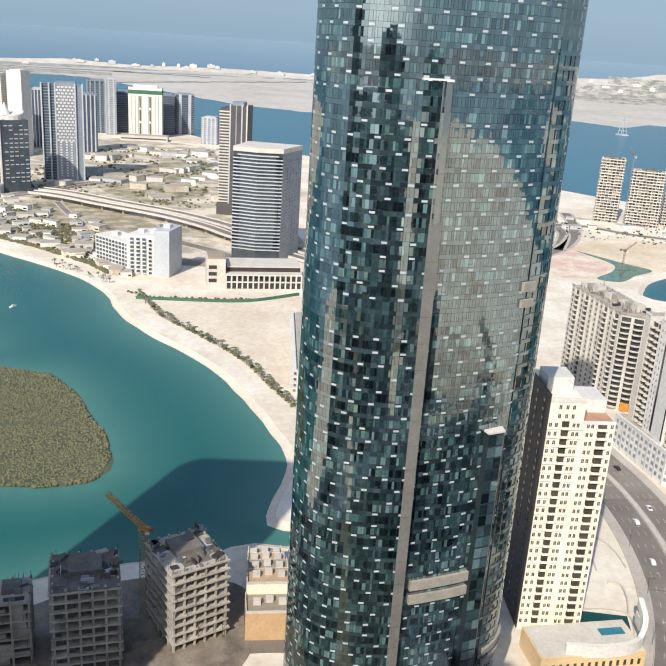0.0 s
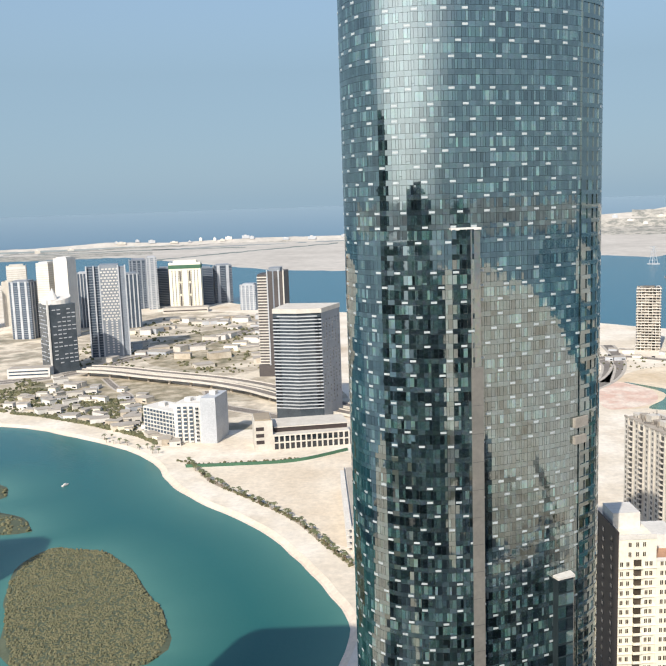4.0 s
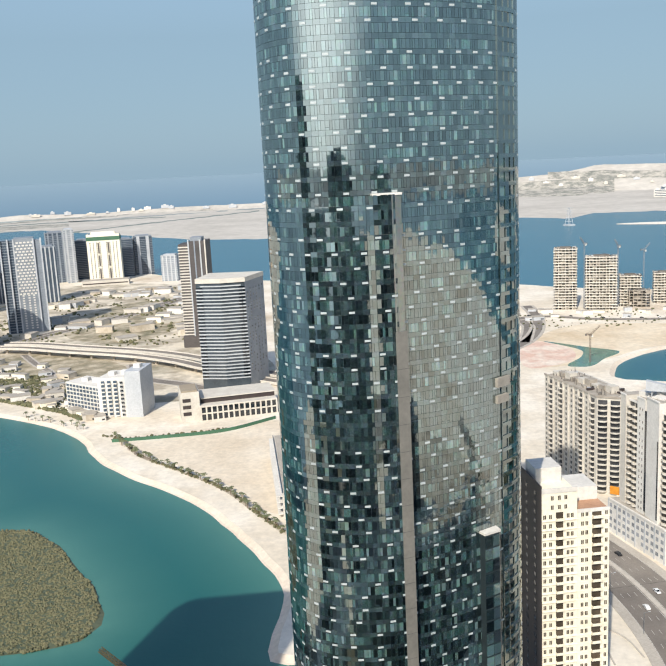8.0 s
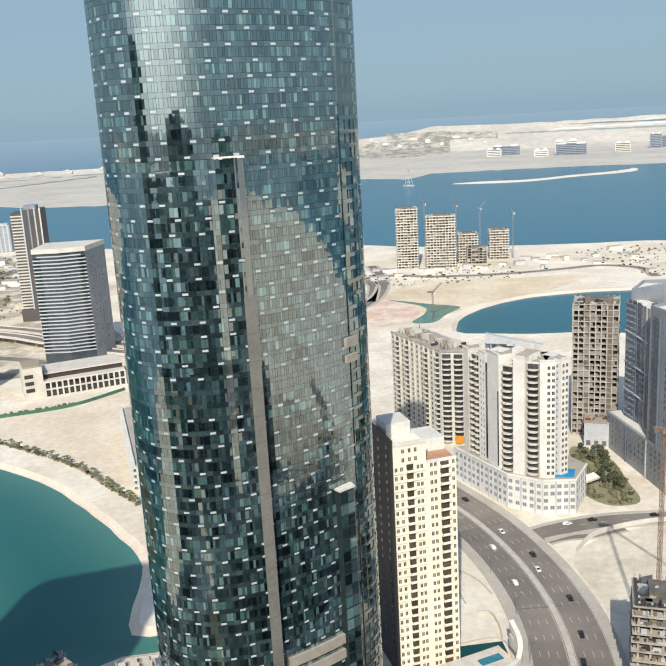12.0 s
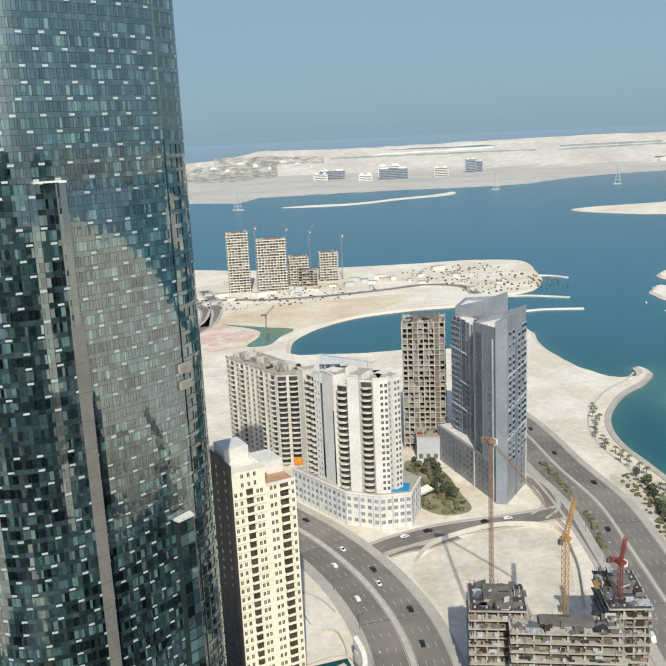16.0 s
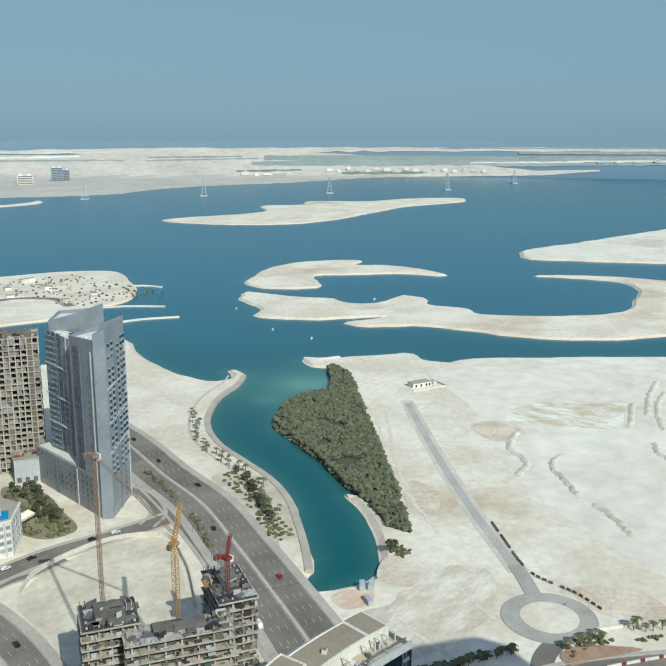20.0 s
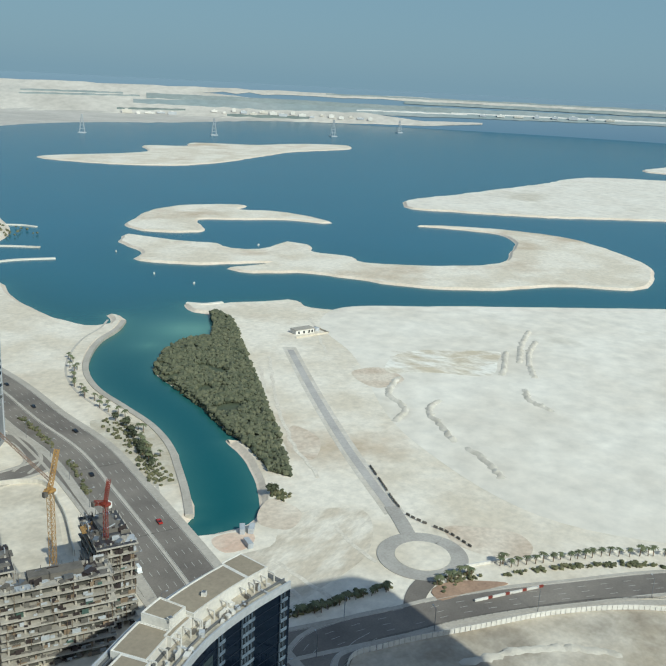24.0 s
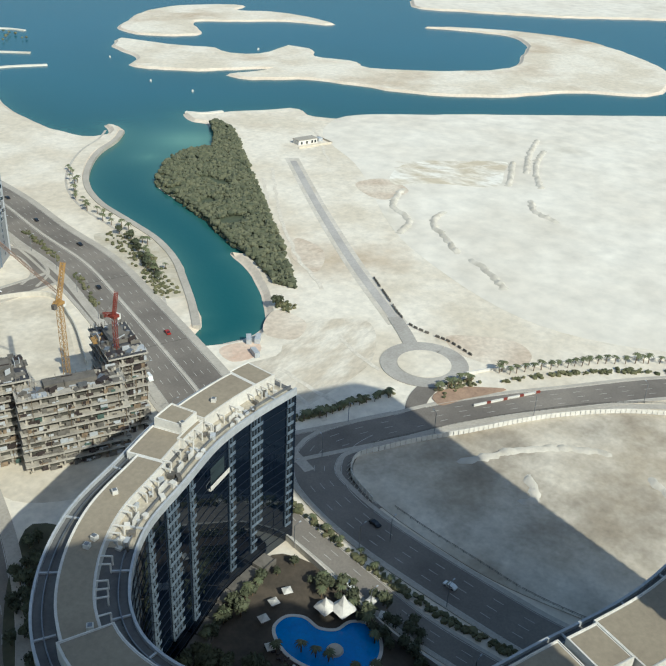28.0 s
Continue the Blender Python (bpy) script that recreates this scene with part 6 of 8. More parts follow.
# the dark tower with a white prow and dish
lm = thing("prow_tower", -403, 1042, GROUND, 40, "dark glass tower with a white corner prow and dish-shaped crown", "tower")
part("wall", boxes((-17, 17, -17, 17, 0, 84)), PROWGLASS, lm)
part("prow", boxes((-18.2, -16.2, -18.2, -16.2, 0, 90)), WHITE, lm, "white corner prow")
for k in range(14):
    for j in range(5):
        if random.Random(k * 7 + j).random() < 0.6:
            part("light_slab", boxes((-12 + j * 6, -8 + j * 6, -17.6, -16.9, 12 + k * 5, 13.2 + k * 5)), LIGHTGREY, lm)
            part("light_slab", boxes((-17.6, -16.9, -12 + j * 6, -9 + j * 6, 14 + k * 5, 15.2 + k * 5)), LIGHTGREY, lm)
crown_pts = [(17.5 * math.cos(a), 17.5 * math.sin(a)) for a in np.linspace(0, 2 * math.pi, 20, endpoint=False)]
part("crown_rim", prism(crown_pts, 84, 88, None, [88 + 6 * (0.5 - 0.5 * math.cos(a - 3.9)) for a in np.linspace(0, 2 * math.pi, 20, endpoint=False)]), WHITE, lm, "white tilted dish crown")
cone = bmesh.new()
bmesh.ops.create_cone(cone, cap_ends=True, segments=12, radius1=7, radius2=0.4, depth=14, matrix=Matrix.Translation((-6, -6, 96)))
part("crown_sail", cone, WHITE, lm, "white pointed sail")
lw = thing("white_low_block", -428, 1008, GROUND, 8, "low white block with window bands below the dark tower", "building")
part("wall", boxes((-25, 25, -10, 10, 0, 11)), WHITE, lw)
for z in (3, 7):
    part("window_band", boxes((-23, 23, -10.1, -9.9, z, z + 1.6)), CITYGLASS, lw)
part("roof", boxes((-24, 24, -9, 9, 11, 11.4)), ROOF, lw)

# tower with a white lattice
hx = thing("lattice_tower", -372, 1147, GROUND, 15, "grey-blue tower with a white honeycomb lattice front", "tower")
part("wall", boxes((-25, -8, -13, 17, 0, 121)), CITYGLASS, hx)
part("wall", boxes((-8, 16, -15, 15, 0, 123)), GREY, hx)
part("wall", boxes((16, 25, -13, 15, 0, 119)), CITYBLUE, hx)
for x in (-25, -15.5, -8.3, 16, 25):
    part("pier", boxes((x - 0.9, x + 0.9, -15.8, -12, 0, 122)), LIGHTGREY, hx)
for k in range(18):
    for j in range(5):
        x = -6 + j * 4.6 + (2.3 if k % 2 else 0)
        if x < 15:
            part("lattice_cell", boxes((x - 1.5, x + 1.5, -15.6, -14.9, 50 + k * 3.9, 52 + k * 3.9)), WHITE, hx)
for k in range(14):
    for x in (-3, 4, 10):
        part("window_box", boxes((x - 1.2, x + 1.2, -15.4, -14.9, 5 + k * 3.3, 6.7 + k * 3.3)), WHITE, hx)
for k in range(34):
    part("floor_line", boxes((-24, -9, -13.3, -12.9, 3 + k * 3.5, 3.7 + k * 3.5)), GREY, hx)
    part("floor_line", boxes((17, 24.5, -13.3, -12.9, 3 + k * 3.5, 4.2 + k * 3.5)), GREY, hx)

# slim pair: a banded white half and a dark half
tw = thing("banded_tower", -128, 992, GROUND, -4, "dark tower with a white banded half and bright corner piers", "tower")
part("wall", boxes((-15.5, -4, -14, 14, 0, 117)), CITYBROWN, tw)
part("wall", boxes((-4, 15.5, -16, 16, 0, 120)), CITYBROWN, tw)
for k in range(31):
    part("floor_band", boxes((-16, -4.2, -14.5, 14, 14 + k * 3.3, 15.4 + k * 3.3)), OFFWHITE, tw)
for x, m_ in ((-3.6, LIGHTGREY), (3.2, CITYBLUE), (9.5, LIGHTGREY), (15, OFFWHITE)):
    part("pier", boxes((x - 0.7, x + 0.7, -16.6, -15.8, 8, 122)), m_, tw)
part("base", boxes((-17, 17, -17.5, 16, 0, 13)), CITYBROWN, tw)
part("roof_box", boxes((-3, 10, -8, 8, 120, 124)), GREY, tw)

# the broad banded grey tower with its colonnaded podium
rt = thing("banded_grey_tower", 0, 0, 0, 0, "broad grey tower with banded glass floors above a colonnaded podium", "tower")
A_, B_, C_, D_ = (-101, 771), (-57.5, 768), (-43, 806), (-93, 812)
mid_ = (-79, 765.5)
part("wall", prism([A_, mid_, B_, C_, D_], GROUND, 101), PROWGLASS, rt)
for k in range(28):
    z = 14 + k * 3.1
    part("floor_band", prism([(A_[0] + 3.5, A_[1] - 1.1), (mid_[0], mid_[1] - 0.9), (B_[0] - 3.5, B_[1] - 0.9), (B_[0] - 3.5, B_[1] + 0.5), (mid_[0], mid_[1] + 0.5), (A_[0] + 3.5, A_[1] + 0.5)], z, z + 1.0), LIGHTGREY, rt)
RT_B = multi("corner_balcony", [(1, -1.7, 1.7, -0.8, 0.1, 0, 1.0), (0, -1.5, 1.5, -0.1, 0.1, 1.0, 2.6)], [DARKGLASS, LIGHTGREY])
row_of("corner_balcony", RT_B, rt, A_, mid_, (0.07, 0.2), 14, 27, 3.1)
row_of("corner_balcony", RT_B, rt, mid_, B_, (0.8, 0.93), 14, 27, 3.1)
row_of("window", window_mesh(1.6, 1.7, LIGHTGREY), rt, B_, C_, (0.12, 0.26, 0.42, 0.58, 0.74, 0.9), 15, 26, 3.1, 0.25, 31)
part("side_cladding", prism([(B_[0] + 0.02, B_[1] - 0.03), (C_[0] + 0.03, C_[1] - 0.02), (C_[0] - 0.3, C_[1] + 0.3), (B_[0] - 0.3, B_[1] + 0.3)], GROUND, 101.5), GREY, rt, "grey clad side wall")
part("roof_slab", prism([(A_[0] - 0.5, A_[1] - 1), (mid_[0], mid_[1] - 1.2), (B_[0] + 0.5, B_[1] - 1), (C_[0] + 0.5, C_[1]), (D_[0], D_[1])], 101, 105), OFFWHITE, rt, "off-white roof storey")
cl = thing("colonnaded_podium", -66, 700, GROUND, 12, "beige colonnaded podium along the beach lot", "podium building")
part("wall", boxes((-31, 31, -16, 20, 0, 11)), DARKGLASS, cl)
part("roof", boxes((-31.5, 31.5, -17, 20, 11, 12.2)), OFFWHITE, cl)
part("upper_storey", boxes((-29, 31, -8, 20, 12.2, 16)), BROWN, cl)
part("upper_roof", boxes((-29.5, 31.5, -9, 20, 16, 16.8)), OFFWHITE, cl)
part("mid_beam", boxes((-31.2, 31.2, -17, -16, 5.2, 6.2)), OFFWHITE, cl)
for k in range(15):
    part("pilaster", boxes((-31.2 + k * 4.4, -30 + k * 4.4, -17.2, -15.9, 0, 11)), OFFWHITE, cl)
pl = part("end_block", boxes((-46, -31, -15, 10, 0, 24)), OFFWHITE, cl)
for z in (5, 10.5, 16):
    part("end_window", boxes((-44.5, -38, -15.1, -14.9, z, z + 3)), BROWN, cl)
part("end_roof", boxes((-45, -32, -14, 9, 24, 25.2)), ROOFTAN, cl)

# white beach apartments in two blocks
wa = thing("white_beach_apartments", 0, 0, 0, 0, "white stepped beach apartments with rows of balconies", "apartment block")
P_, Q_, R_ = (-213, 731), (-178, 704), (-146, 702)
part("wall", prism([P_, Q_, (-164, 722), (-199, 750)], GROUND, 28), WHITE, wa)
part("wall", prism([(-179, 702), R_, (-141, 726), (-172, 730)], GROUND, 36), WHITE, wa)
part("wall", prism([(-156, 700), (-143, 699.5), (-138, 728), (-150, 730)], GROUND, 41), LIGHTGREY, wa)
row_of("balcony", balcony_mesh(3.6, 1.0, WHITE, CITYGLASS), wa, P_, Q_, [0.06 + i * 0.098 for i in range(10)], 3.5, 7, 3.4)
row_of("balcony", balcony_mesh(3.2, 1.0, WHITE, CITYGLASS), wa, (-179, 702), (-156, 701), (0.2, 0.42, 0.64), 3.5, 9, 3.4)
row_of("window", window_mesh(2.4, 1.8, LIGHTGREY), wa, (-179, 702), (-156, 701), (0.86,), 3.5, 9, 3.4)
for x, y, z in ((-195, 731, 28), (-185, 726, 28), (-168, 713, 36), (-158, 716, 36), (-147, 715, 41)):
    part("roof_room", boxes((-3, 3, -2.5, 2.5, 0, 3)), WHITE, wa).matrix_basis = pose(x, y, z, 0, 0, -20)

# white flats with long balconies beside the beach lot
bf = thing("beach_flats", 0, 0, 0, 0, "white low beach flats with long balcony edges", "apartment block")
part("wall", prism([(-31, 580), (-22, 468), (16, 470), (10, 584)], GROUND, 17), OFFWHITE, bf)
part("roof", prism([(-30, 579), (-21, 469), (15, 471), (9, 583)], 17, 17.3), ROOF, bf)
for k in range(4):
    part("balcony_slab", prism([(-34, 578), (-25, 470), (-22, 470), (-31, 578)], 4.5 + k * 3.6, 4.9 + k * 3.6), WHITE, bf)
    part("window_band", prism([(-31.3, 577), (-22.3, 471), (-22, 471), (-31, 577)], 5.2 + k * 3.6, 7.4 + k * 3.6), CITYGLASS, bf)
# villas and sheds between the towers and the beach, and farther low blocks
vr = random.Random(21)
V_M = (WHITE, OFFWHITE, CREAM, LOT, LIGHTGREY)


def villa(x, y, w, d, h, rot, m_):
    t = thing("low_house", x, y, GROUND, rot, "small flat-roofed pale house among scrub", "house", "low houses")
    part("wall", boxes((-w / 2, w / 2, -d / 2, d / 2, 0, h)), m_, t)
    part("roof", boxes((-w / 2 - 0.3, w / 2 + 0.3, -d / 2 - 0.3, d / 2 + 0.3, h, h + 0.5)), ROOF, t)
    if y < 1030:
        part("window_strip", boxes((w * 0.15, w * 0.42, -d / 2 - 0.08, -d / 2 + 0.05, 1.0, 2.4)), DARKGLASS, t)


SHORE_X, SHORE_Y = (-450, -364, -336, -275, -217, -184, -161), (830, 778, 769, 733, 690, 653, 606)
for _ in range(70):
    a, b = vr.random(), vr.random()
    x = -390 + 215 * a
    y = 985 - 215 * a * 0.9 - 150 * b + 30 * vr.random()
    y = max(y, float(np.interp(x, SHORE_X, SHORE_Y)) + 34 + 12 * b)
    villa(x, y, vr.uniform(6, 18), vr.uniform(5, 12), vr.uniform(2.8, 6), vr.uniform(-40, 40), vr.choice(V_M))
for _ in range(70):
    x, y = vr.uniform(-420, -150), vr.uniform(1030, 1540)
    if abs(x + 372) < 40 and abs(y - 1147) < 40 or abs(x + 403) < 34 and abs(y - 1042) < 34:
        continue
    villa(x, y, vr.uniform(8, 34), vr.uniform(8, 20), vr.uniform(3, 8), vr.uniform(-30, 30), vr.choice(V_M))
for _ in range(28):
    x, y = vr.uniform(230, 560), vr.uniform(1010, 1090)
    villa(x, y + (x - 300) * -0.05, vr.uniform(5, 16), vr.uniform(4, 9), vr.uniform(2.5, 5), vr.uniform(-40, 10), vr.choice(V_M))
for _ in range(12):
    villa(vr.uniform(560, 690), vr.uniform(900, 1090), vr.uniform(5, 12), vr.uniform(4, 9), vr.uniform(2.5, 5), vr.uniform(-40, 10), vr.choice(V_M))
# far shore blocks
for x, y, w, h, m_ in ((1530, 3600, 110, 36, CITYBLUE), (1450, 3540, 60, 28, WHITE), (1565, 3330, 55, 26, WHITE), (1690, 3320, 120, 42, CITYBLUE), (1720, 3420, 90, 52, WHITE), (1890, 3270, 60, 36, OFFWHITE), (2130, 3420, 46, 56, CITYBLUE), (2180, 3440, 40, 46, GREY)):
    t = thing("far_shore_block", x * 0.99, y * 0.99, 2, -28, "hazy block of flats on the far shore", "apartment block", "far shore blocks")
    part("wall", boxes((-w / 2, w / 2, -14, 14, 0, h)), m_, t)
    part("roof_room", boxes((-w / 2 + 6, -w / 6, -6, 6, h, h + 7)), WHITE, t)
    part("roof_room", boxes((w / 6, w / 2 - 6, -6, 6, h, h + 7)), WHITE, t)
    for k in range(int(h / 7)):
        part("window_band", boxes((-w / 2 + 3, w / 2 - 3, -14.4, -13.8, 3 + k * 7, 6 + k * 7)), CITYGLASS, t)

# pale villas and sheds along the far shores
for k, (az, dep) in enumerate([(17.2, 2.3), (16.9, 2.36), (15.9, 2.26), (15.0, 2.36), (13.6, 2.42), (12.6, 2.4), (11.9, 2.34), (11.0, 2.36), (10.5, 2.4), (10.1, 2.32), (9.0, 2.28), (8.6, 2.34), (6.4, 2.46), (4.7, 2.5), (2.6, 2.4), (20.0, 2.6), (22.0, 2.7)] + [(-49.0 - 0.62 * i, 2.28 + 0.07 * math.sin(i * 2.1)) for i in range(17)] + [(-43.6 - 0.7 * i, 2.55 + 0.05 * math.sin(i * 1.7)) for i in range(5)] + [(-66 - 1.1 * i, 1.68 - 0.02 * i) for i in range(8)] + [(-14.5 - 0.9 * i, 1.7 + 0.5 * (i % 3) * 0.4) for i in range(9)]):
    x, y, z = on_ring(az, dep)
    c = 0.996
    w, h = vr.uniform(14, 46), vr.uniform(7, 17)
    t = thing("far_villa", x * c, y * c, EYE[2] + (z - EYE[2]) * c - 1.5, az, "small pale building on the hazy far shore", "house", "far shore villas")
    part("wall", boxes((-w / 2, w / 2, -7, 7, 0, h)), vr.choice((WHITE, OFFWHITE, LIGHTGREY)), t)
    part("roof_room", boxes((-w / 5, w / 8, -3, 3, h, h + 3)), WHITE, t)


# ---- roads, kerbs and ground patches ----
def patch(name, pts, material, z, label="", category="ground", step=5.0, smooth=True):
    """A flat patch of ground inside a smoothed outline."""
    from mathutils.geometry import tessellate_polygon
    line = spline(pts, True, step) if smooth else np.array(pts, float)
    if area(line) < 0:
        line = line[::-1]
    faces = tessellate_polygon([[Vector((x, y, 0)) for x, y in line]])
    n = len(line)
    me = raw_mesh(name, [(x, y, z) for x, y in line] + [(x, y, z - 0.3) for x, y in line], [tuple(f) for f in faces] + [(i, i + n, (i + 1) % n + n, (i + 1) % n) for i in range(n)], material)
    bm = bmesh.new()
    bm.from_mesh(me)
    for f in bm.faces:
        if abs(f.normal.z) > 0.5 and f.normal.z < 0:
            f.normal_flip()
    bm.to_mesh(me)
    bm.free()
    return structure(name, me, None, label, category)


KERB = surface("kerb_stone", lin(196, 188, 176), lin(178, 170, 158), 0.3, 2.0, 0.9)
ROADS = {}


def road(name, pts, half, z=GROUND + 0.2, lanes=3, walk_w=3.0, median=0.0, label="dark asphalt road with white lane dashes", ends=(0, 0), walks=(True, True)):
    line = spline(pts, False, 4.0)
    ROADS[name] = line
    r = structure(name, ribbon(line, half, -half, z, 0.25), ASPHALT, label, "road")
    for s, on in ((1, walks[0]), (-1, walks[1])):
        if on and walk_w:
            a, b = s * half, s * (half + walk_w)
            structure("pavement", ribbon(line, max(a, b), min(a, b), z + 0.13, 0.45), PAVING, "pale paved footway beside the road", "pavement")
            structure("kerb", ribbon(line, s * half + 0.12, s * half - 0.12, z + 0.16, 0.3), KERB, "pale concrete kerb", "kerb")
    # dashes and edge lines, painted 1 cm proud
    verts, faces = [], []
    nm = normals_of(line)
    seg = np.concatenate([[0], np.cumsum(np.hypot(*np.diff(line, axis=0).T))])

    def dash(s0, s1, off, w):
        k = max(2, int((s1 - s0) / 3) + 1)
        ss = np.linspace(s0, s1, k)
        cx = np.stack([np.interp(ss, seg, line[:, i]) for i in (0, 1)], 1)
        cn = np.stack([np.interp(ss, seg, nm[:, i]) for i in (0, 1)], 1)
        b = len(verts)
        for c, n_ in zip(cx, cn):
            verts.extend([(*(c + n_ * (off + w)), z + 0.012), (*(c + n_ * (off - w)), z + 0.012)])
        faces.extend([(b + 2 * i, b + 2 * i + 1, b + 2 * i + 3, b + 2 * i + 2) for i in range(k - 1)])

    sides = ((median / 2 + 0.4, half - 0.4), (-half + 0.4, -median / 2 - 0.4)) if median else ((-half + 0.4, half - 0.4),)
    for lo, hi in sides:
        for off in (lo, hi):
            dash(2, seg[-1] - 2, off, 0.1)
        for i in range(1, lanes):
            off = lo + (hi - lo) * i / lanes
            for s in np.arange(4, seg[-1] - 8, 11.0):
                dash(s, s + 3.6, off, 0.085)
    tagged(part("lane_marking", raw_mesh("lane_marking", verts, faces, LINE), None, r), kind="stuff")
    if median:
        structure("median", ribbon(line, median / 2, -median / 2, z + 0.2, 0.3), KERB, "raised pale median strip", "median")
    return line


HWY = [(336, 520), (322, 455), (304, 396), (291, 345), (270, 296), (250, 252), (231, 212), (212, 176), (200, 150)]
CURVE = [(104, 560), (114, 505), (123, 460), (132, 418), (142, 376), (145.5, 343), (145, 310), (141, 282), (134, 257), (119, 222), (98, 186), (66, 146)]
road("road_highway", HWY, 14.5, lanes=4, median=1.4, walk_w=4.0)
road("road_service", [(300, 428), (286, 378), (267, 324), (244, 270), (224, 226), (210, 196)], 6.5, GROUND + 0.16, lanes=2, walk_w=1.5, walks=(False, True))
road("road_curve", CURVE, 15.0, lanes=4, median=2.4, walk_w=4.5)
road("road_cross", [(162, 352), (178, 355), (204, 355), (230, 350), (254, 346), (270, 344)], 6.2, GROUND + 0.24, lanes=2, walk_w=2.0)
road("road_loop", [(254, 346), (266, 352), (274, 366), (278, 381), (276, 396)], 3.5, GROUND + 0.22, lanes=1, walk_w=1.5)
road("road_loop", [(166, 345), (176, 346), (188, 344), (206, 346)], 2.5, GROUND + 0.2, lanes=1, walk_w=1.0)
road("road_sweep", [(412, -28), (385, 18), (358.5, 52), (324.5, 83), (301, 104), (280, 120), (259, 132.6), (241.5, 144.5), (226, 155), (206, 168)], 7.6, GROUND + 0.22, lanes=4, walk_w=2.0)
road("road_south", [(262, 131), (246, 141), (230, 147), (216, 142), (206.5, 126), (201, 109), (196.5, 86), (193, 62), (191, 45), (194, 5), (212, -40)], 8.0, GROUND + 0.26, lanes=4, walk_w=1.8)
road("road_turn", [(250, 134), (238, 136.5), (226, 134), (217, 126), (211, 112)], 2.4, GROUND + 0.3, lanes=1, walk_w=0.0)
road("road_slip", [(206, 168), (196, 150), (188, 131), (183, 112.6), (178, 94.7), (173, 75), (171, 56), (170, 30), (178, -30)], 4.8, GROUND + 0.18, lanes=3, walk_w=1.2)
road("road_district", [(-440, 905), (-380, 880), (-300, 842), (-230, 790), (-196, 765)], 4.0, lanes=2, walk_w=2.0)
road("road_district", [(-330, 985), (-300, 930), (-270, 880), (-262, 815)], 3.5, GROUND + 0.22, lanes=2, walk_w=1.5)
road("road_district", [(-190, 905), (-170, 840), (-120, 800), (-60, 742), (0, 720)], 6.0, GROUND + 0.18, lanes=2, walk_w=2.5)
road("road_city", [(-560, 940), (-451, 973), (-408, 993), (-365, 1047), (-340, 1107), (-297, 1165), (-245, 1266), (-190, 1400)], 11, lanes=3, median=1.5, walk_w=4)
road("road_spit", [(226, 905), (251, 988), (262, 1046), (290, 1045), (331, 1016), (380, 998), (433, 988), (494, 986), (545, 985), (574, 950), (562, 892)], 5.5, lanes=2, walk_w=2.5)
road("road_inland", [(20, 700), (60, 740), (120, 800), (226, 905), (278, 1060), (285, 1130)], 6, lanes=2, walk_w=3)
road("road_inland", [(-40, 820), (0, 850), (60, 900), (150, 990), (262, 1046)], 7, GROUND + 0.22, lanes=2, walk_w=3)
DUSTY = surface("dusty_asphalt", lin(188, 182, 175), lin(168, 162, 156), 0.05, 0.8, 0.9)
SHOULDER = surface("dusty_shoulder", lin(212, 204, 192), lin(194, 184, 168), 0.06, 0.4, 0.95)
structure("track", ribbon(spline([(515, 369), (438, 290), (380, 227), (339, 178)], False, 8), 2.4, -2.4, GROUND + 0.1, 0.2), DUSTY, "grey unmarked track across the sand", "track")
structure("track_shoulder", ribbon(spline([(520, 374), (438, 290), (380, 227), (337, 176)], False, 8), 5.2, -5.2, GROUND + 0.05, 0.2), SHOULDER, "pale dusty shoulders of the track", "track")

# dark transverse joints across the carriageways
for name, f in (("road_highway", 0.72), ("road_highway", 0.52), ("road_curve", 0.62), ("road_curve", 0.45), ("road_highway", 0.9)):
    ln = ROADS[name]
    i = int(f * (len(ln) - 1))
    c, n_ = ln[i], normals_of(ln)[i]
    structure("road_joint", ribbon(np.array([c + n_ * 14.0, c + n_ * 5, c - n_ * 5, c - n_ * 14.0]), 0.35, -0.35, GROUND + 0.225, 0.02), DARKCON, "dark transverse road joint", "road joint")

# roundabout
RINGROAD = surface("worn_dusty_asphalt", lin(182, 176, 167), lin(160, 154, 146), 0.06, 0.8, 0.9, third=lin(196, 187, 174), spots=0.05)
ring = [(310.5 + 16.2 * math.cos(a), 147 + 16.2 * math.sin(a)) for a in np.linspace(0, 2 * math.pi, 49)]
structure("roundabout", ribbon(np.array(ring), 3.9, -3.9, GROUND + 0.3, 0.3), RINGROAD, "dusty roundabout carriageway", "road")
patch("roundabout_island", [(310.5 + 12.3 * math.cos(a), 147 + 12.3 * math.sin(a)) for a in np.linspace(0, 2 * math.pi, 24, endpoint=False)], SAND, GROUND + 0.42, "sandy roundabout island", "traffic island")
structure("roundabout_link", ribbon(spline([(303, 135), (293, 136), (283, 135), (273, 131), (266, 126)], False, 3), 4.2, -4.2, GROUND + 0.28, 0.2), ASPHALT, "short asphalt link to the roundabout", "road")
structure("roundabout_neck", ribbon(spline([(342, 181), (332, 170), (321, 159)], False, 3), 3.6, -3.6, GROUND + 0.27, 0.2), RINGROAD, "dusty neck from the track to the roundabout", "road")

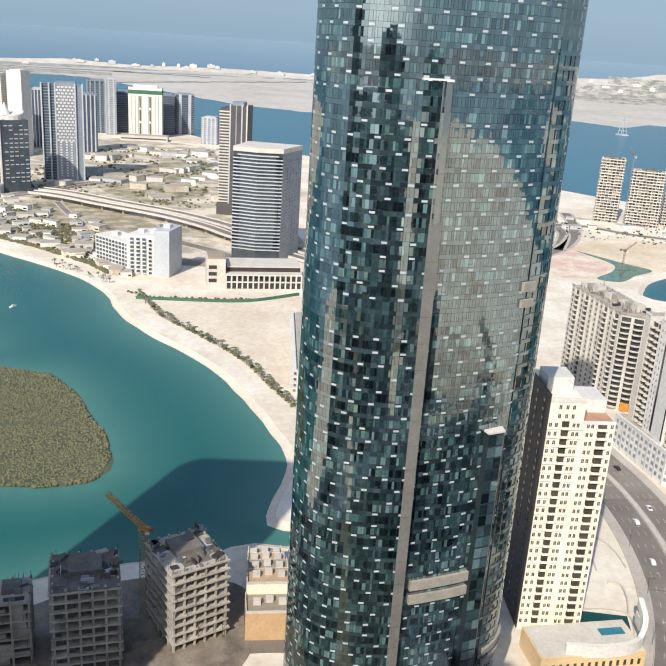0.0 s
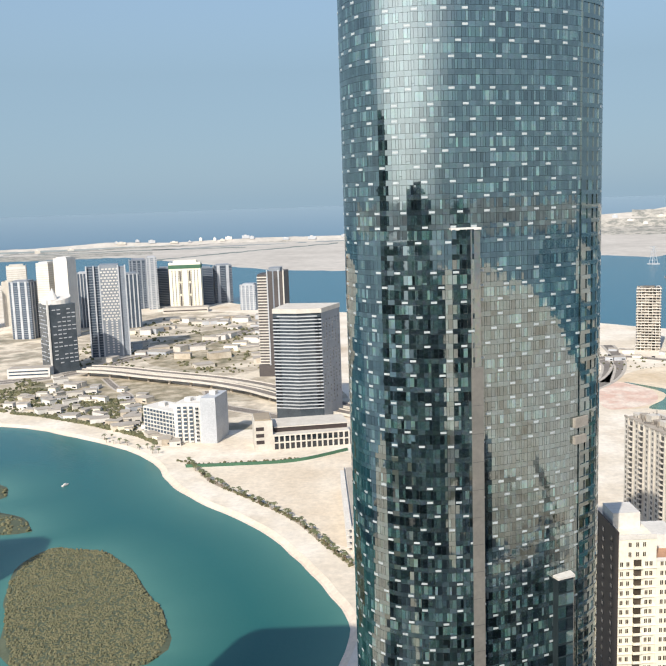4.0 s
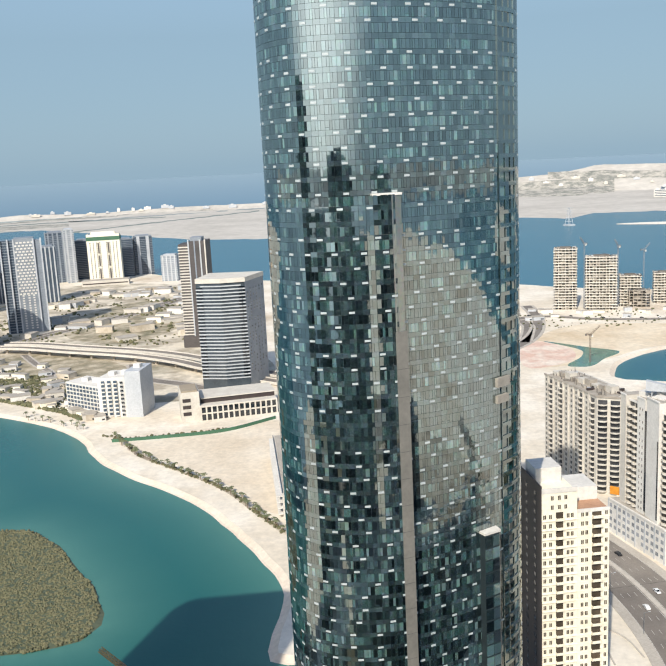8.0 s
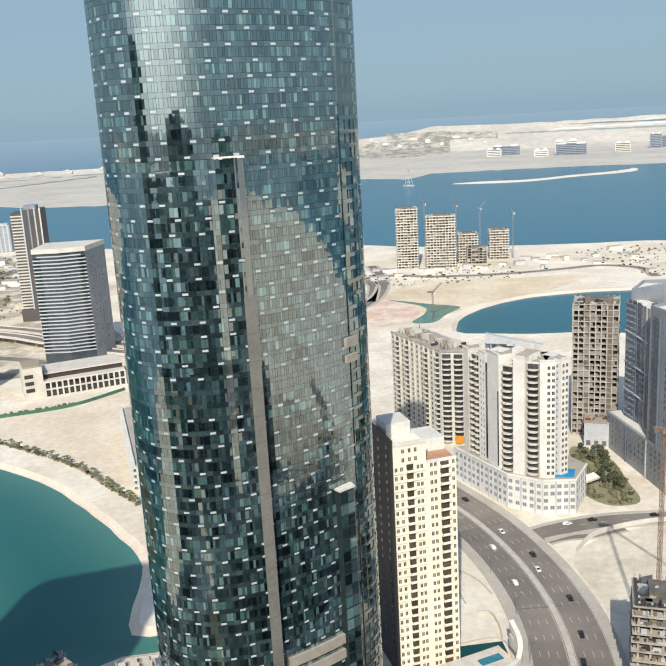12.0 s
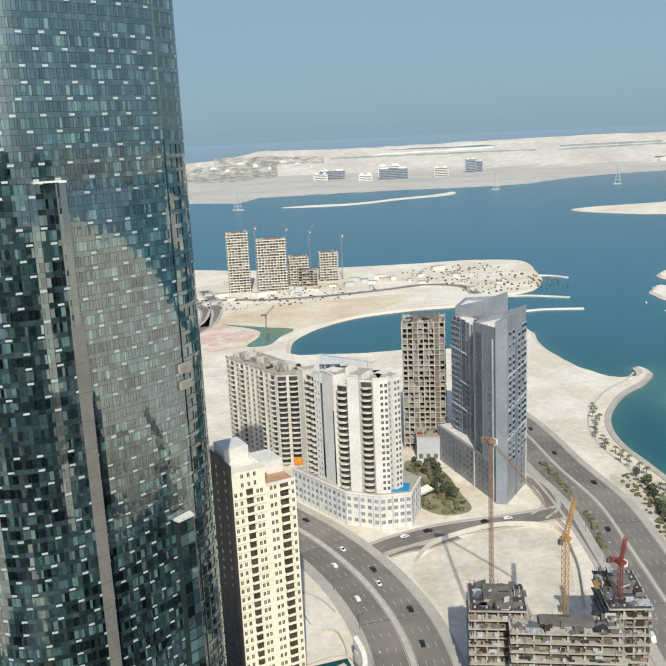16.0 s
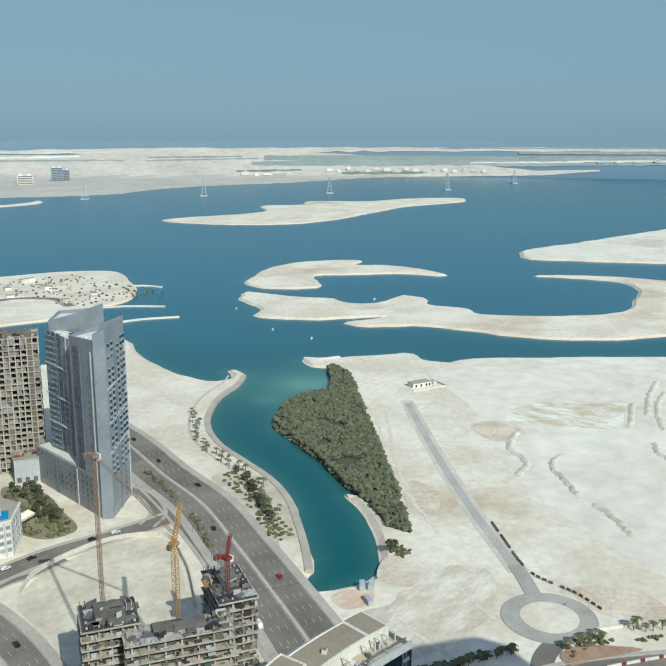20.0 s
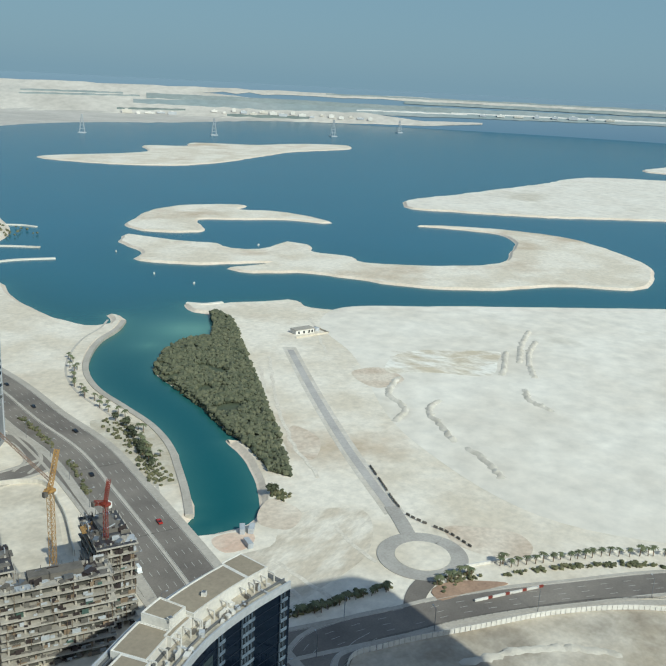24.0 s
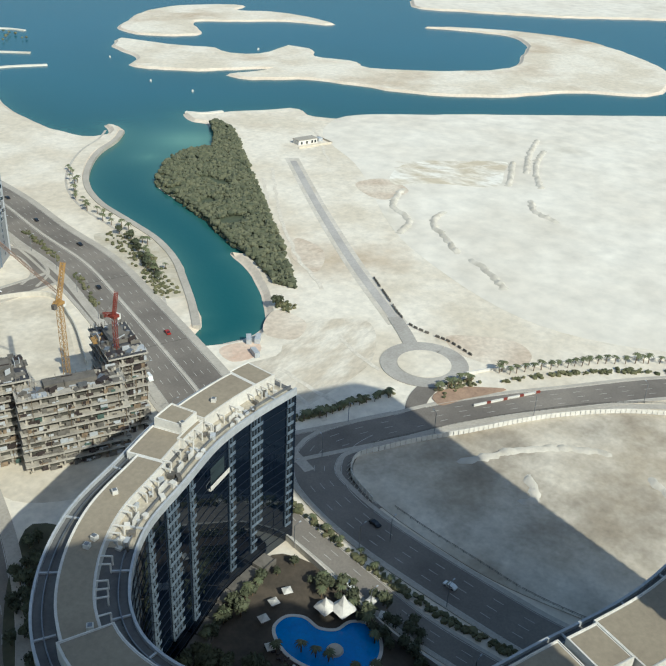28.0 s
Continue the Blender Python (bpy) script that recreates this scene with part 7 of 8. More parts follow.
# sites, lots and gardens
patch("walled_lot", [(224, 132), (231, 134), (244, 128), (274, 107), (306, 83), (326, 62), (345, 30), (360, -10), (300, -60), (240, -60), (214, -20), (205, 38), (204, 65), (208, 90), (213, 110)], LOT, GROUND + 0.3, "grey-brown walled building lot with tyre marks", "building lot")
patch("planted_island", [(287, 130.5), (300, 127.5), (307, 119), (313, 108), (307, 111), (295, 119), (284, 126.5)], surface("red_bed_soil", lin(176, 146, 122), lin(150, 124, 104), 0.2, 1.0, 0.95), GROUND + 0.36, "brick-red planted traffic island", "traffic island", 3)
patch("salt_flat", [(380, 120), (420, 210), (540, 330), (600, 400), (640, 412), (720, 345), (776, 284), (880, 165), (980, 20), (1000, -200), (600, -200), (440, -20)], SALT, GROUND + 0.04, "broad white salt-crusted reclaimed ground", "ground", 12)
patch("brown_stain", [(519, 283), (540, 262), (563, 226), (600, 236), (622, 243), (600, 272), (575, 300)], surface("tan_salt_crust", lin(204, 190, 166), lin(232, 226, 214), 0.05, 0.2, 0.95, spread=0.16, stretch=(1, 0.5, 1)), GROUND + 0.09, "tan dug-over patch on the salt flat", "ground", 8)
patch("works_apron", [(262, 210), (275, 204), (300, 216), (330, 190), (300, 168), (262, 168), (236, 172)], surface("tracked_dirt", lin(226, 217, 201), lin(204, 191, 171), 0.04, 0.3, 0.95, stretch=(1, 2.4, 1), spread=0.2, third=lin(160, 147, 129), spots=0.13), GROUND + 0.05, "tracked dirt between the creek and the roundabout", "ground")
patch("building_site", [(172, 330), (188, 340), (206, 344), (237, 340), (250, 328), (238, 300), (214, 262), (206, 205), (176, 190), (140, 215), (150, 250), (164, 290)], surface("site_dirt", lin(222, 212, 194), lin(196, 184, 164), 0.04, 0.3, 0.95, bump=0.4, bump_scale=0.2), GROUND + 0.06, "pale hoarded building site", "building site")
patch("town_ground", [(-560, 860), (-460, 905), (-380, 862), (-300, 806), (-232, 762), (-196, 744), (-120, 742), (-60, 735), (-40, 860), (-100, 1000), (-150, 1200), (-180, 1420), (-260, 1560), (-420, 1600), (-560, 1500), (-640, 1200)], surface("dusty_town_ground", lin(214, 203, 183), lin(168, 157, 138), 0.03, 0.2, 0.95, spread=0.14, third=lin(122, 117, 98), spots=0.09), GROUND + 0.03, "dusty built-up ground with lots, tracks and dry planting", "ground", 14)
patch("scrub_ground", [(-407, 884), (-403, 975), (-355, 985), (-291, 985), (-215, 920), (-170, 835), (-176, 764), (-230, 784), (-307, 857)], SCRUB, GROUND + 0.05, "dusty scrub with tracks between the houses", "scrub", 10)
patch("scrub_ground", [(-335, 1171), (-301, 1316), (-241, 1395), (-193, 1258), (-178, 1086), (-218, 1020), (-280, 1050)], SCRUB, GROUND + 0.05, "dusty scrub and rubble by the far towers", "scrub", 10)
patch("scrub_ground", [(215, 790), (240, 920), (300, 980), (420, 960), (500, 940), (430, 880), (330, 845), (280, 810)], surface("graded_sand", lin(222, 208, 184), lin(200, 180, 150), 0.02, 0.2, 0.95), GROUND + 0.04, "graded sand with spoil heaps", "building site", 10)
patch("site_red_ground", [(203, 790), (201, 830), (236, 912), (262, 868), (243, 806)], surface("reddish_site", lin(206, 174, 156), lin(220, 206, 190), 0.05, 0.3, 0.95, spread=0.2), GROUND + 0.08, "reddish rubble ground of a building site", "building site")
patch("drain_pond", [(246, 905), (284, 862), (304, 840), (280, 812), (252, 784), (240, 788), (262, 826), (270, 846)], surface("green_pond_water", lin(86, 128, 108), lin(74, 114, 98), 0.05, 0.4, 0.15), GROUND + 0.1, "shallow green drainage pond", "water", 6)
patch("canal_basin", [(92, 279.6), (115, 277.6), (113, 262), (106, 256), (90, 258)], surface("canal_water", lin(24, 74, 68), lin(18, 62, 60), 0.1, 0.5, 0.12), GROUND + 0.08, "dark green canal basin below the road", "water", 4, False)
patch("beach_lot", [(-150, 632), (-116, 632), (-71, 640), (-33, 668), (-10, 620), (-12, 470), (-30, 480), (-60, 530), (-95, 570), (-128, 606)], surface("beach_lot_sand", lin(222, 210, 190), lin(206, 190, 166), 0.02, 0.3, 0.95), GROUND + 0.04, "empty sandy beach plot", "ground", 8)
patch("garden", [(233, 449), (242, 430), (236, 396), (225, 368), (213, 370), (206, 392), (216, 420)], surface("garden_soil", lin(150, 142, 116), lin(120, 118, 90), 0.1, 0.6, 0.95), GROUND + 0.07, "planted garden between the towers", "garden", 4)
patch("creek_garden", [(326, 372), (338, 350), (318, 304), (294, 278), (286, 284), (300, 320)], surface("promenade_paving", lin(206, 198, 182), lin(184, 172, 150), 0.1, 0.6, 0.95), GROUND + 0.07, "paved promenade garden beside the creek", "garden", 4)
# the paving is coloured darker than beige to paint the court's shade
patch("court_paving", [(88, 96), (98, 110), (112, 118), (140, 125), (174, 125), (176, 110), (168, 84), (163, 58), (160, 36), (140, 36), (112, 46), (94, 70)], surface("court_paving", lin(92, 82, 70), lin(66, 60, 52), 0.15, 0.8, 0.9), GROUND + 0.34, "paved pool court with its shade painted in dark brown", "courtyard", 4)

# dark ground added below the camera to darken the skyscraper's reflections
patch("gate_garden", [(-150, 60), (-100, 190), (-60, 215), (-10, 230), (30, 200), (66, 160), (70, 110), (72, 60), (90, 20), (60, 4), (30, 18), (-20, 45), (-90, 95), (-130, 40)], surface("reflected_dark_ground", lin(96, 98, 72), lin(120, 112, 92), 0.04, 0.3, 0.95, third=lin(70, 76, 54), spots=0.05), GROUND + 0.06, "dark forecourt ground added below the towers for reflections", "garden", 6)
patch("bay_site_ground", [(-125, 222), (-104, 258), (-62, 282), (-30, 280), (-22, 244), (-40, 214), (-90, 204)], surface("churned_site_soil", lin(150, 138, 122), lin(116, 106, 94), 0.15, 0.8, 0.95, bump=0.8, bump_scale=0.6, third=lin(90, 84, 76), spots=0.1), GROUND + 0.2, "churned brown ground of the bay building site", "building site", 4)
patch("forecourt_road", [(-140, 200), (-60, 232), (0, 244), (50, 222), (84, 186), (96, 192), (60, 236), (0, 258), (-70, 246), (-146, 214)], ASPHALT, GROUND + 0.14, "asphalt access road round the towers", "road", 5)
# unseen ground behind the camera, added dark for the same reflections
patch("rear_garden", [(-380, -60), (-300, -130), (-110, -215), (60, -330), (170, -330), (160, -160), (60, -90), (-60, -40), (-150, 30), (-260, 60), (-340, 20)], bpy.data.materials["reflected_dark_ground"], GROUND + 0.03, "unseen dark ground added behind the towers for reflections", "garden", 10)
patch("rear_street", [(-400, -60), (-200, -20), (-60, -60), (100, -140), (300, -240), (300, -300), (80, -200), (-80, -120), (-220, -80), (-400, -120)], ASPHALT, GROUND + 0.12, "unseen asphalt street added behind the towers for reflections", "road", 10)

# stains, tyre tracks and scrapes on the reclaimed sand
STAIN = surface("brown_sand_stain", lin(192, 172, 150), lin(222, 210, 192), 0.05, 0.4, 0.95, spread=0.4)
REDSTAIN = surface("reddish_sand_stain", lin(206, 174, 152), lin(218, 198, 178), 0.12, 0.5, 0.95, spread=0.4)
TYRE = surface("tyre_tracked_sand", lin(208, 197, 180), lin(222, 213, 198), 0.2, 0.8, 0.95, spread=0.4)
for pts, mt, lb in (([(331, 143), (340, 151), (350, 139), (356, 120), (349, 111), (337, 110), (329, 124)], STAIN, "brown stain beside the roundabout"), ([(264, 228), (274, 225), (279, 216), (269, 211), (259, 216)], REDSTAIN, "reddish stain at the creek's end"), ([(395, 278), (389, 256), (361, 243), (368, 262)], STAIN, "brown mottling on the sand"), ([(312, 231), (310, 212), (292, 207), (288, 219)], STAIN, "brown mottling on the sand"), ([(504, 306), (524, 297), (513, 269), (486, 274)], STAIN, "brown mottling on the sand")):
    patch("sand_stain", pts, mt, GROUND + 0.07, lb, "ground", 3)
for k, pts in enumerate(([(259, 194), (253, 176), (246, 157)], [(267, 196), (261, 171), (258, 155)], [(309, 192), (300, 177), (295, 160)], [(552, 303), (569, 276), (619, 243)], [(537, 290), (558, 260), (592, 235)], [(566, 310), (574, 289), (612, 262)], [(491, 371), (422, 312), (374, 264), (346, 227)], [(468, 361), (407, 307), (354, 252)], [(601, 411), (556, 370), (528, 345)])):
    line = spline(pts, False, 3)
    line = line + normals_of(line) * np.array([noise.noise((c[0] * 0.1, c[1] * 0.1, k)) for c in line])[:, None] * 2.0
    structure("tyre_track", ribbon(line, 1.1, -1.1, GROUND + 0.11, 0.1), TYRE, "faint tyre track in the sand", "track")
# promenade edge along the creek and quay walls
creek = spline([(487, 517), (468, 504), (437, 490), (409, 470), (377, 436), (362, 408), (352, 374), (341, 339), (326, 311), (309, 289), (289, 265), (275, 250)], False, 4)
structure("promenade", ribbon(creek, 1.0, -3.0, GROUND + 0.5, 2.4), PAVING, "pale promenade edge along the creek", "promenade")
structure("promenade_path", ribbon(creek - normals_of(creek) * 14, 0.8, -0.8, GROUND + 0.12, 0.2), KERB, "narrow kerbed path through the creek garden", "path")
for pts in ([(700, 966), (716, 948), (722, 925)], [(583, 868), (609, 852), (640, 815)], [(545, 782), (573, 777), (612, 755)]):
    structure("breakwater", ribbon(spline(pts, False, 4), 2.5, -2.5, 1.2, 2.4), SALT, "thin pale rock breakwater", "breakwater")
structure("breakwater", ribbon(spline([(566, 522), (572, 510), (590, 500)], False, 3), 2.0, -2.0, 2.2, 3.0), SALT, "short rock jetty with a small post", "jetty")
hoard = spline([(-155, 634), (-116, 637), (-71, 645), (-33, 672)], False, 4)
structure("hoarding", ribbon(hoard, 0.4, -0.4, GROUND + 2.4, 2.4), GREENWALL, "long green site hoarding", "hoarding")
site = spline([(174, 332), (188, 343), (206, 347), (237, 343), (252, 330), (242, 302), (218, 264)], False, 3)
structure("hoarding", ribbon(site, 0.25, -0.25, GROUND + 2.6, 2.6), OFFWHITE, "white site hoarding", "hoarding")

# the white panelled fence round the lot
lotline = spline([(208, 106), (214, 116), (224, 131), (231, 133.5), (244, 127), (274, 106), (306, 82), (326, 61), (345, 28)], False, 2.2)
fence = thing("lot_fence", 0, 0, 0, 0, "white panelled fence with leaning braces round the lot", "fence")
FP = mesh_of(boxes((-1.0, 1.0, -0.08, 0.08, 0.1, 2.3)), WHITE, "fence_panel")
FB = mesh_of(beam(bmesh.new(), (0, 1.5, 0), (0, 0.1, 2.1), 0.1), OFFWHITE, "fence_brace")
fn = normals_of(lotline)
for i, (c, n_) in enumerate(zip(lotline, fn)):
    m = pose(c[0], c[1], GROUND + 0.3, 0, 0, math.degrees(math.atan2(n_[1], n_[0])) - 90)
    if i > 4:
        pnl = piece("fence_panel", FP, fence, m)
        piece("fence_brace", FB, pnl, Matrix())
rail_line = spline([(209, 106), (205.5, 91), (202, 71), (199, 54), (199, 36), (204, 4)], False, 3.0)
rail = thing("lot_rail", 0, 0, 0, 0, "dark low railing along the lot's road edge", "railing")
RP = mesh_of(boxes((-1.5, 1.5, -0.06, 0.06, 0.9, 1.0), (-1.5, 1.5, -0.05, 0.05, 0.45, 0.52), (-0.06, 0.06, -0.06, 0.06, 0, 1.0)), DARKCON, "rail_panel")
for c, n_ in zip(rail_line, normals_of(rail_line)):
    piece("rail_panel", RP, rail, pose(c[0] + n_[0] * 2.5 + 4, c[1], GROUND + 0.35, 0, 0, math.degrees(math.atan2(n_[1], n_[0])) - 90))

# low walls round the canal basin and its paved court
for nm_, pts_, h_ in (("basin_wall", [(92, 280), (115.4, 278), (113.4, 262)], 0.5), ("court_wall", [(115.4, 278), (118, 290), (117.5, 297), (113, 298)], 1.2), ("court_wall", [(108, 327), (111, 318), (111, 306)], 0.6), ("court_wall", [(114, 337), (122, 324), (124, 310)], 0.5)):
    structure(nm_, ribbon(spline(pts_, False, 1.5), 0.25, -0.25, GROUND + h_, h_ + 0.2), KERB, "low pale concrete wall beside the canal basin", "low wall")

# low white wall behind the palm row, and the service lane with its railing inside the sweep road
palm_wall = spline([(314, 128), (325, 120), (339, 107), (353, 95), (364, 85), (374, 74), (388, 54)], False, 3.0)
structure("palm_wall", ribbon(palm_wall, 0.4, -0.4, GROUND + 1.2, 1.4), WHITE, "low white wall behind the palm row", "low wall")
lane_line = spline([(243, 131), (255, 123.5), (279, 108), (304.5, 88), (328, 66.5), (352, 34)], False, 3.0)
structure("service_lane", ribbon(lane_line, 1.9, -1.9, GROUND + 0.24, 0.2), PAVING, "grey paved service lane along the lot fence", "lane")
verge = thing("verge_railing", 0, 0, 0, 0, "dark low railing along the service lane", "railing")
for c, n_ in zip(lane_line, normals_of(lane_line)):
    piece("rail_panel", RP, verge, pose(c[0] + n_[0] * 2.5, c[1] + n_[1] * 2.5, GROUND + 0.25, 0, 0, math.degrees(math.atan2(n_[1], n_[0])) - 90))

# viaduct towards the city
via = spline([(-366, 1002), (-348, 998), (-271, 959), (-180, 909), (-137, 873), (-109, 842), (-60, 800), (-10, 770)], False, 6)
vt = thing("viaduct", 0, 0, 0, 0, "long pale concrete viaduct in two decks over the scrub", "viaduct")
for off in (0, 22):
    ln = via + normals_of(via) * off
    zz = 8.5 * np.minimum(1, np.linspace(3.0, 0.0, len(ln)) + 0.25) + 0.6
    part("deck", _with(ribbon(ln, 6.5, -6.5, zz, 1.4), OFFWHITE), None, vt)
    part("deck_surface", _with(ribbon(ln, 5.8, -5.8, zz + 0.03, 0.02), ASPHALT), None, vt)
    for s in (6.5, -6.0):
        part("barrier", _with(ribbon(ln, s, s - 0.5, zz + 1.1, 1.2), OFFWHITE), None, vt)
    for k in range(2, len(ln) - 2, 5):
        part("pier", boxes((-1.2, 1.2, -1.2, 1.2, 0, float(zz[k]) - 1)), CONCRETE, vt).matrix_basis = pose(ln[k][0], ln[k][1], 0.8)

patch("arc_garden", [(136, 200), (120, 190), (104, 174), (92, 158), (84, 140), (96, 148), (112, 160), (128, 172), (142, 186)], surface("shrub_bed_soil", lin(92, 90, 70), lin(70, 70, 54), 0.1, 0.5, 0.95), GROUND + 0.3, "dark planted bed beside the arc building", "garden", 4)
# spoil ridges on the salt flat and the low huts
RIDGE = surface("spoil_earth", lin(216, 208, 194), lin(186, 178, 164), 0.15, 0.6, 0.95, bump=0.8, bump_scale=0.6)
for n_, pts in enumerate(([(493, 231), (474, 229), (450, 207), (435, 192)], [(433, 184), (423, 168), (407, 150)], [(700, 250), (652, 238), (604, 220)], [(672, 233), (627, 222), (579, 199)], [(552, 196), (530, 181), (523, 164)], [(628, 241), (569, 219)], [(515, 275), (480, 262), (462, 240), (440, 235)], [(252, 101), (270, 89), (287, 71), (295, 55)], [(288, 40), (283, 32), (276, 20)], [(262, 78), (252, 70), (244, 72)])):
    line = spline(pts, False, 1.6)
    nm = normals_of(line)
    line = line + nm * np.array([noise.noise((c[0] * 0.25, c[1] * 0.25, 9)) for c in line])[:, None] * 1.6
    verts, faces = [], []
    for i, (c, q) in enumerate(zip(line, nm)):
        hgt = 1.5 + 1.3 * noise.noise((i * 0.6, n_ * 3.0, 0))
        wd = 2.4 + 1.8 * noise.noise((i * 0.5, n_ * 5.0, 2))
        hgt *= min(1, i / 2, (len(line) - 1 - i) / 2) + 0.05
        verts += [(*(c + q * wd), GROUND), (*(c + q * 0.3), GROUND + hgt), (*(c - q * wd), GROUND)]
    for i in range(len(line) - 1):
        for j in (0, 1):
            faces.append((3 * i + j, 3 * i + j + 1, 3 * i + j + 4, 3 * i + j + 3))
    ridge_me = raw_mesh("spoil_ridge", verts, faces, RIDGE)
    for f_ in ridge_me.polygons:
        f_.use_smooth = True
    structure("spoil_ridge", ridge_me, None, "low ridge of dumped spoil on the flat", "earth bank")
hut = thing("beach_hut", 560, 390, GROUND, -20, "small white flat-roofed hut at the end of the track", "hut")
part("wall", boxes((-9, 9, -4, 4, 0, 3.4)), WHITE, hut)
part("roof", boxes((-9.3, 9.3, -4.3, 4.3, 3.4, 3.8)), ROOF, hut)
for x in (-6, -1, 4, 7):
    part("opening", boxes((x - 0.8, x + 0.8, -4.05, -3.9, 0.3, 2.4)), DARKGLASS, hut)
part("shed", boxes((11, 15, -3, 2, 0, 2.6)), LIGHTGREY, hut)
part("yard_wall", boxes((-14, 18, -12, -11.6, 0, 1.4), (17.6, 18, -12, 8, 0, 1.4)), LOT, hut)
br = random.Random(5)
bar_line = spline([(372, 214), (356, 196), (342, 180), (337, 172), (335, 162), (334, 150), (329, 136)], False, 3.0)
bars = thing("track_barriers", 0, 0, 0, 0, "row of dark plastic barriers edging the track and roundabout", "barriers")
BM = mesh_of(boxes((-1.1, 1.1, -0.3, 0.3, 0, 0.9), (-0.9, 0.9, -0.18, 0.18, 0.9, 1.05)), DARKCON, "barrier")
for c, n_ in zip(bar_line, normals_of(bar_line)):
    if br.random() < 0.8:
        piece("barrier", BM, bars, pose(c[0] + 2.0, c[1] - 2.0, GROUND + 0.3, 0, 0, math.degrees(math.atan2(n_[1], n_[0])) - 90 + br.uniform(-8, 8)))
wb = thing("water_barriers", 0, 0, 0, 0, "red and white road barriers on the sweep road", "barriers")
for k in range(16):
    f = k / 15
    part("barrier", boxes((-1.1, 1.1, -0.3, 0.3, 0, 1.0)), RED if k % 4 == 3 else WHITE, wb).matrix_basis = pose(293 + 26 * f, 113 - 17 * f, GROUND + 0.25, 0, 0, -33)
for x, y, rot in ((278, 222, 40), (281, 219, 30), (270, 212, 60)):
    t = thing("site_container", x, y, GROUND + 0.05, rot, "small pale site container near the creek end", "container")
    part("body", boxes((-3, 3, -1.2, 1.2, 0, 2.5)), LIGHTGREY, t)
    part("door", boxes((2.98, 3.05, -0.9, 0.9, 0.2, 2.3)), GREY, t)


# ---- plants ----
def clump(bm, c, r, rg, squash=0.75, sub=1):
    """A lumpy leaf mass: a rough ball with its vertices pushed in and out."""
    k = len(bm.verts)
    bmesh.ops.create_icosphere(bm, subdivisions=sub, radius=r, matrix=Matrix.Translation(c) @ Matrix.Diagonal((1, 1, squash, 1)))
    bm.verts.ensure_lookup_table()
    for v in bm.verts[k:]:
        d = v.co - Vector(c)
        v.co += d * rg.uniform(-0.35, 0.35)


def fast_clumps(name, spots, material, seed, label, category):
    """Very many small leaf clumps as one piece of stuff, built from arrays."""
    rg = np.random.default_rng(seed)
    tmp = bmesh.new()
    bmesh.ops.create_icosphere(tmp, subdivisions=1, radius=1.0)
    base = np.array([v.co[:] for v in tmp.verts])
    tri = np.array([[v.index for v in f.verts] for f in tmp.faces])
    tmp.free()
    n, nv = len(spots), len(base)
    s = np.array(spots)
    wob = 1 + rg.uniform(-0.42, 0.42, (n, nv, 1))
    scale = np.stack([s[:, 3], s[:, 3], s[:, 3] * 0.8], 1)[:, None, :]
    co = base[None] * wob * scale + s[:, None, :3]
    faces = (tri[None] + (np.arange(n) * nv)[:, None, None]).reshape(-1, 3)
    me = bpy.data.meshes.new(name)
    me.from_pydata(co.reshape(-1, 3).tolist(), [], faces.tolist())
    me.materials.append(material)
    return tagged(new(name, me), label, category, kind="stuff")


def inside(poly, x, y):
    hit, j = False, len(poly) - 1
    for i in range(len(poly)):
        (xi, yi), (xj, yj) = poly[i], poly[j]
        if (yi > y) != (yj > y) and x < (xj - xi) * (y - yi) / (yj - yi) + xi:
            hit = not hit
        j = i
    return hit


LEAF = bpy.data.materials["mangrove_leaves"]


def leaf_material(name, a, b, c):
    """Leaves whose tone differs clump by clump."""
    m = surface(name, a, b, 0.15, 1.3, 0.85, bump=0.8, bump_scale=1.5)
    n, link = m.node_tree.nodes, m.node_tree.links.new
    geo = n.new("ShaderNodeNewGeometry")
    x = n.new("ShaderNodeMix")
    x.data_type = "RGBA"
    old = n["Principled BSDF"].inputs["Base Color"].links[0].from_socket
    link(geo.outputs["Random Per Island"], x.inputs["Factor"])
    link(old, x.inputs["A"])
    x.inputs["B"].default_value = c
    link(x.outputs["Result"], n["Principled BSDF"].inputs["Base Color"])
    return m


MANG = leaf_material("mangrove_canopy", lin(86, 90, 68), lin(66, 72, 54), lin(102, 102, 78))
BUSH = leaf_material("bush_leaves", lin(86, 88, 60), lin(62, 68, 42), lin(110, 106, 76))
TRI = [(562, 486), (554, 484), (528, 456), (499, 434), (487, 441), (468, 442), (445, 433), (418, 414), (400, 376), (385, 340), (364, 302), (350, 274), (336, 251), (337, 238), (389, 288), (440, 341), (506, 409), (552, 458)]
spots, rg = [], random.Random(3)
while len(spots) < 5200:
    x, y = rg.uniform(335, 566), rg.uniform(238, 482)
    if inside(TRI, x, y):
        r = rg.uniform(0.9, 2.3)
        if noise.noise((x * 0.06, y * 0.06, 4)) > -0.42:
            spots.append((x, y, GROUND + rg.uniform(0.4, 2.2), r))
edge_ = spline([(362, 300), (383, 338), (398, 374), (417, 413), (444, 432), (468, 441), (487, 440), (499, 433), (527, 455), (552, 480)], False, 1.0)
for c_, n_ in zip(edge_, normals_of(edge_)):
    for _ in range(2):
        o_ = rg.uniform(-5.0, 0.6)
        spots.append((c_[0] + n_[0] * o_, c_[1] + n_[1] * o_, rg.uniform(0.6, 1.6), rg.uniform(1.0, 2.0)))
fast_clumps("mangrove_wood", spots, MANG, 1, "dense olive-green mangrove wood in a wedge by the creek", "mangrove")
patch("mangrove_bed", TRI, MUD, GROUND + 0.08, "dark mangrove mud", "mud", 6, False)
spots = []
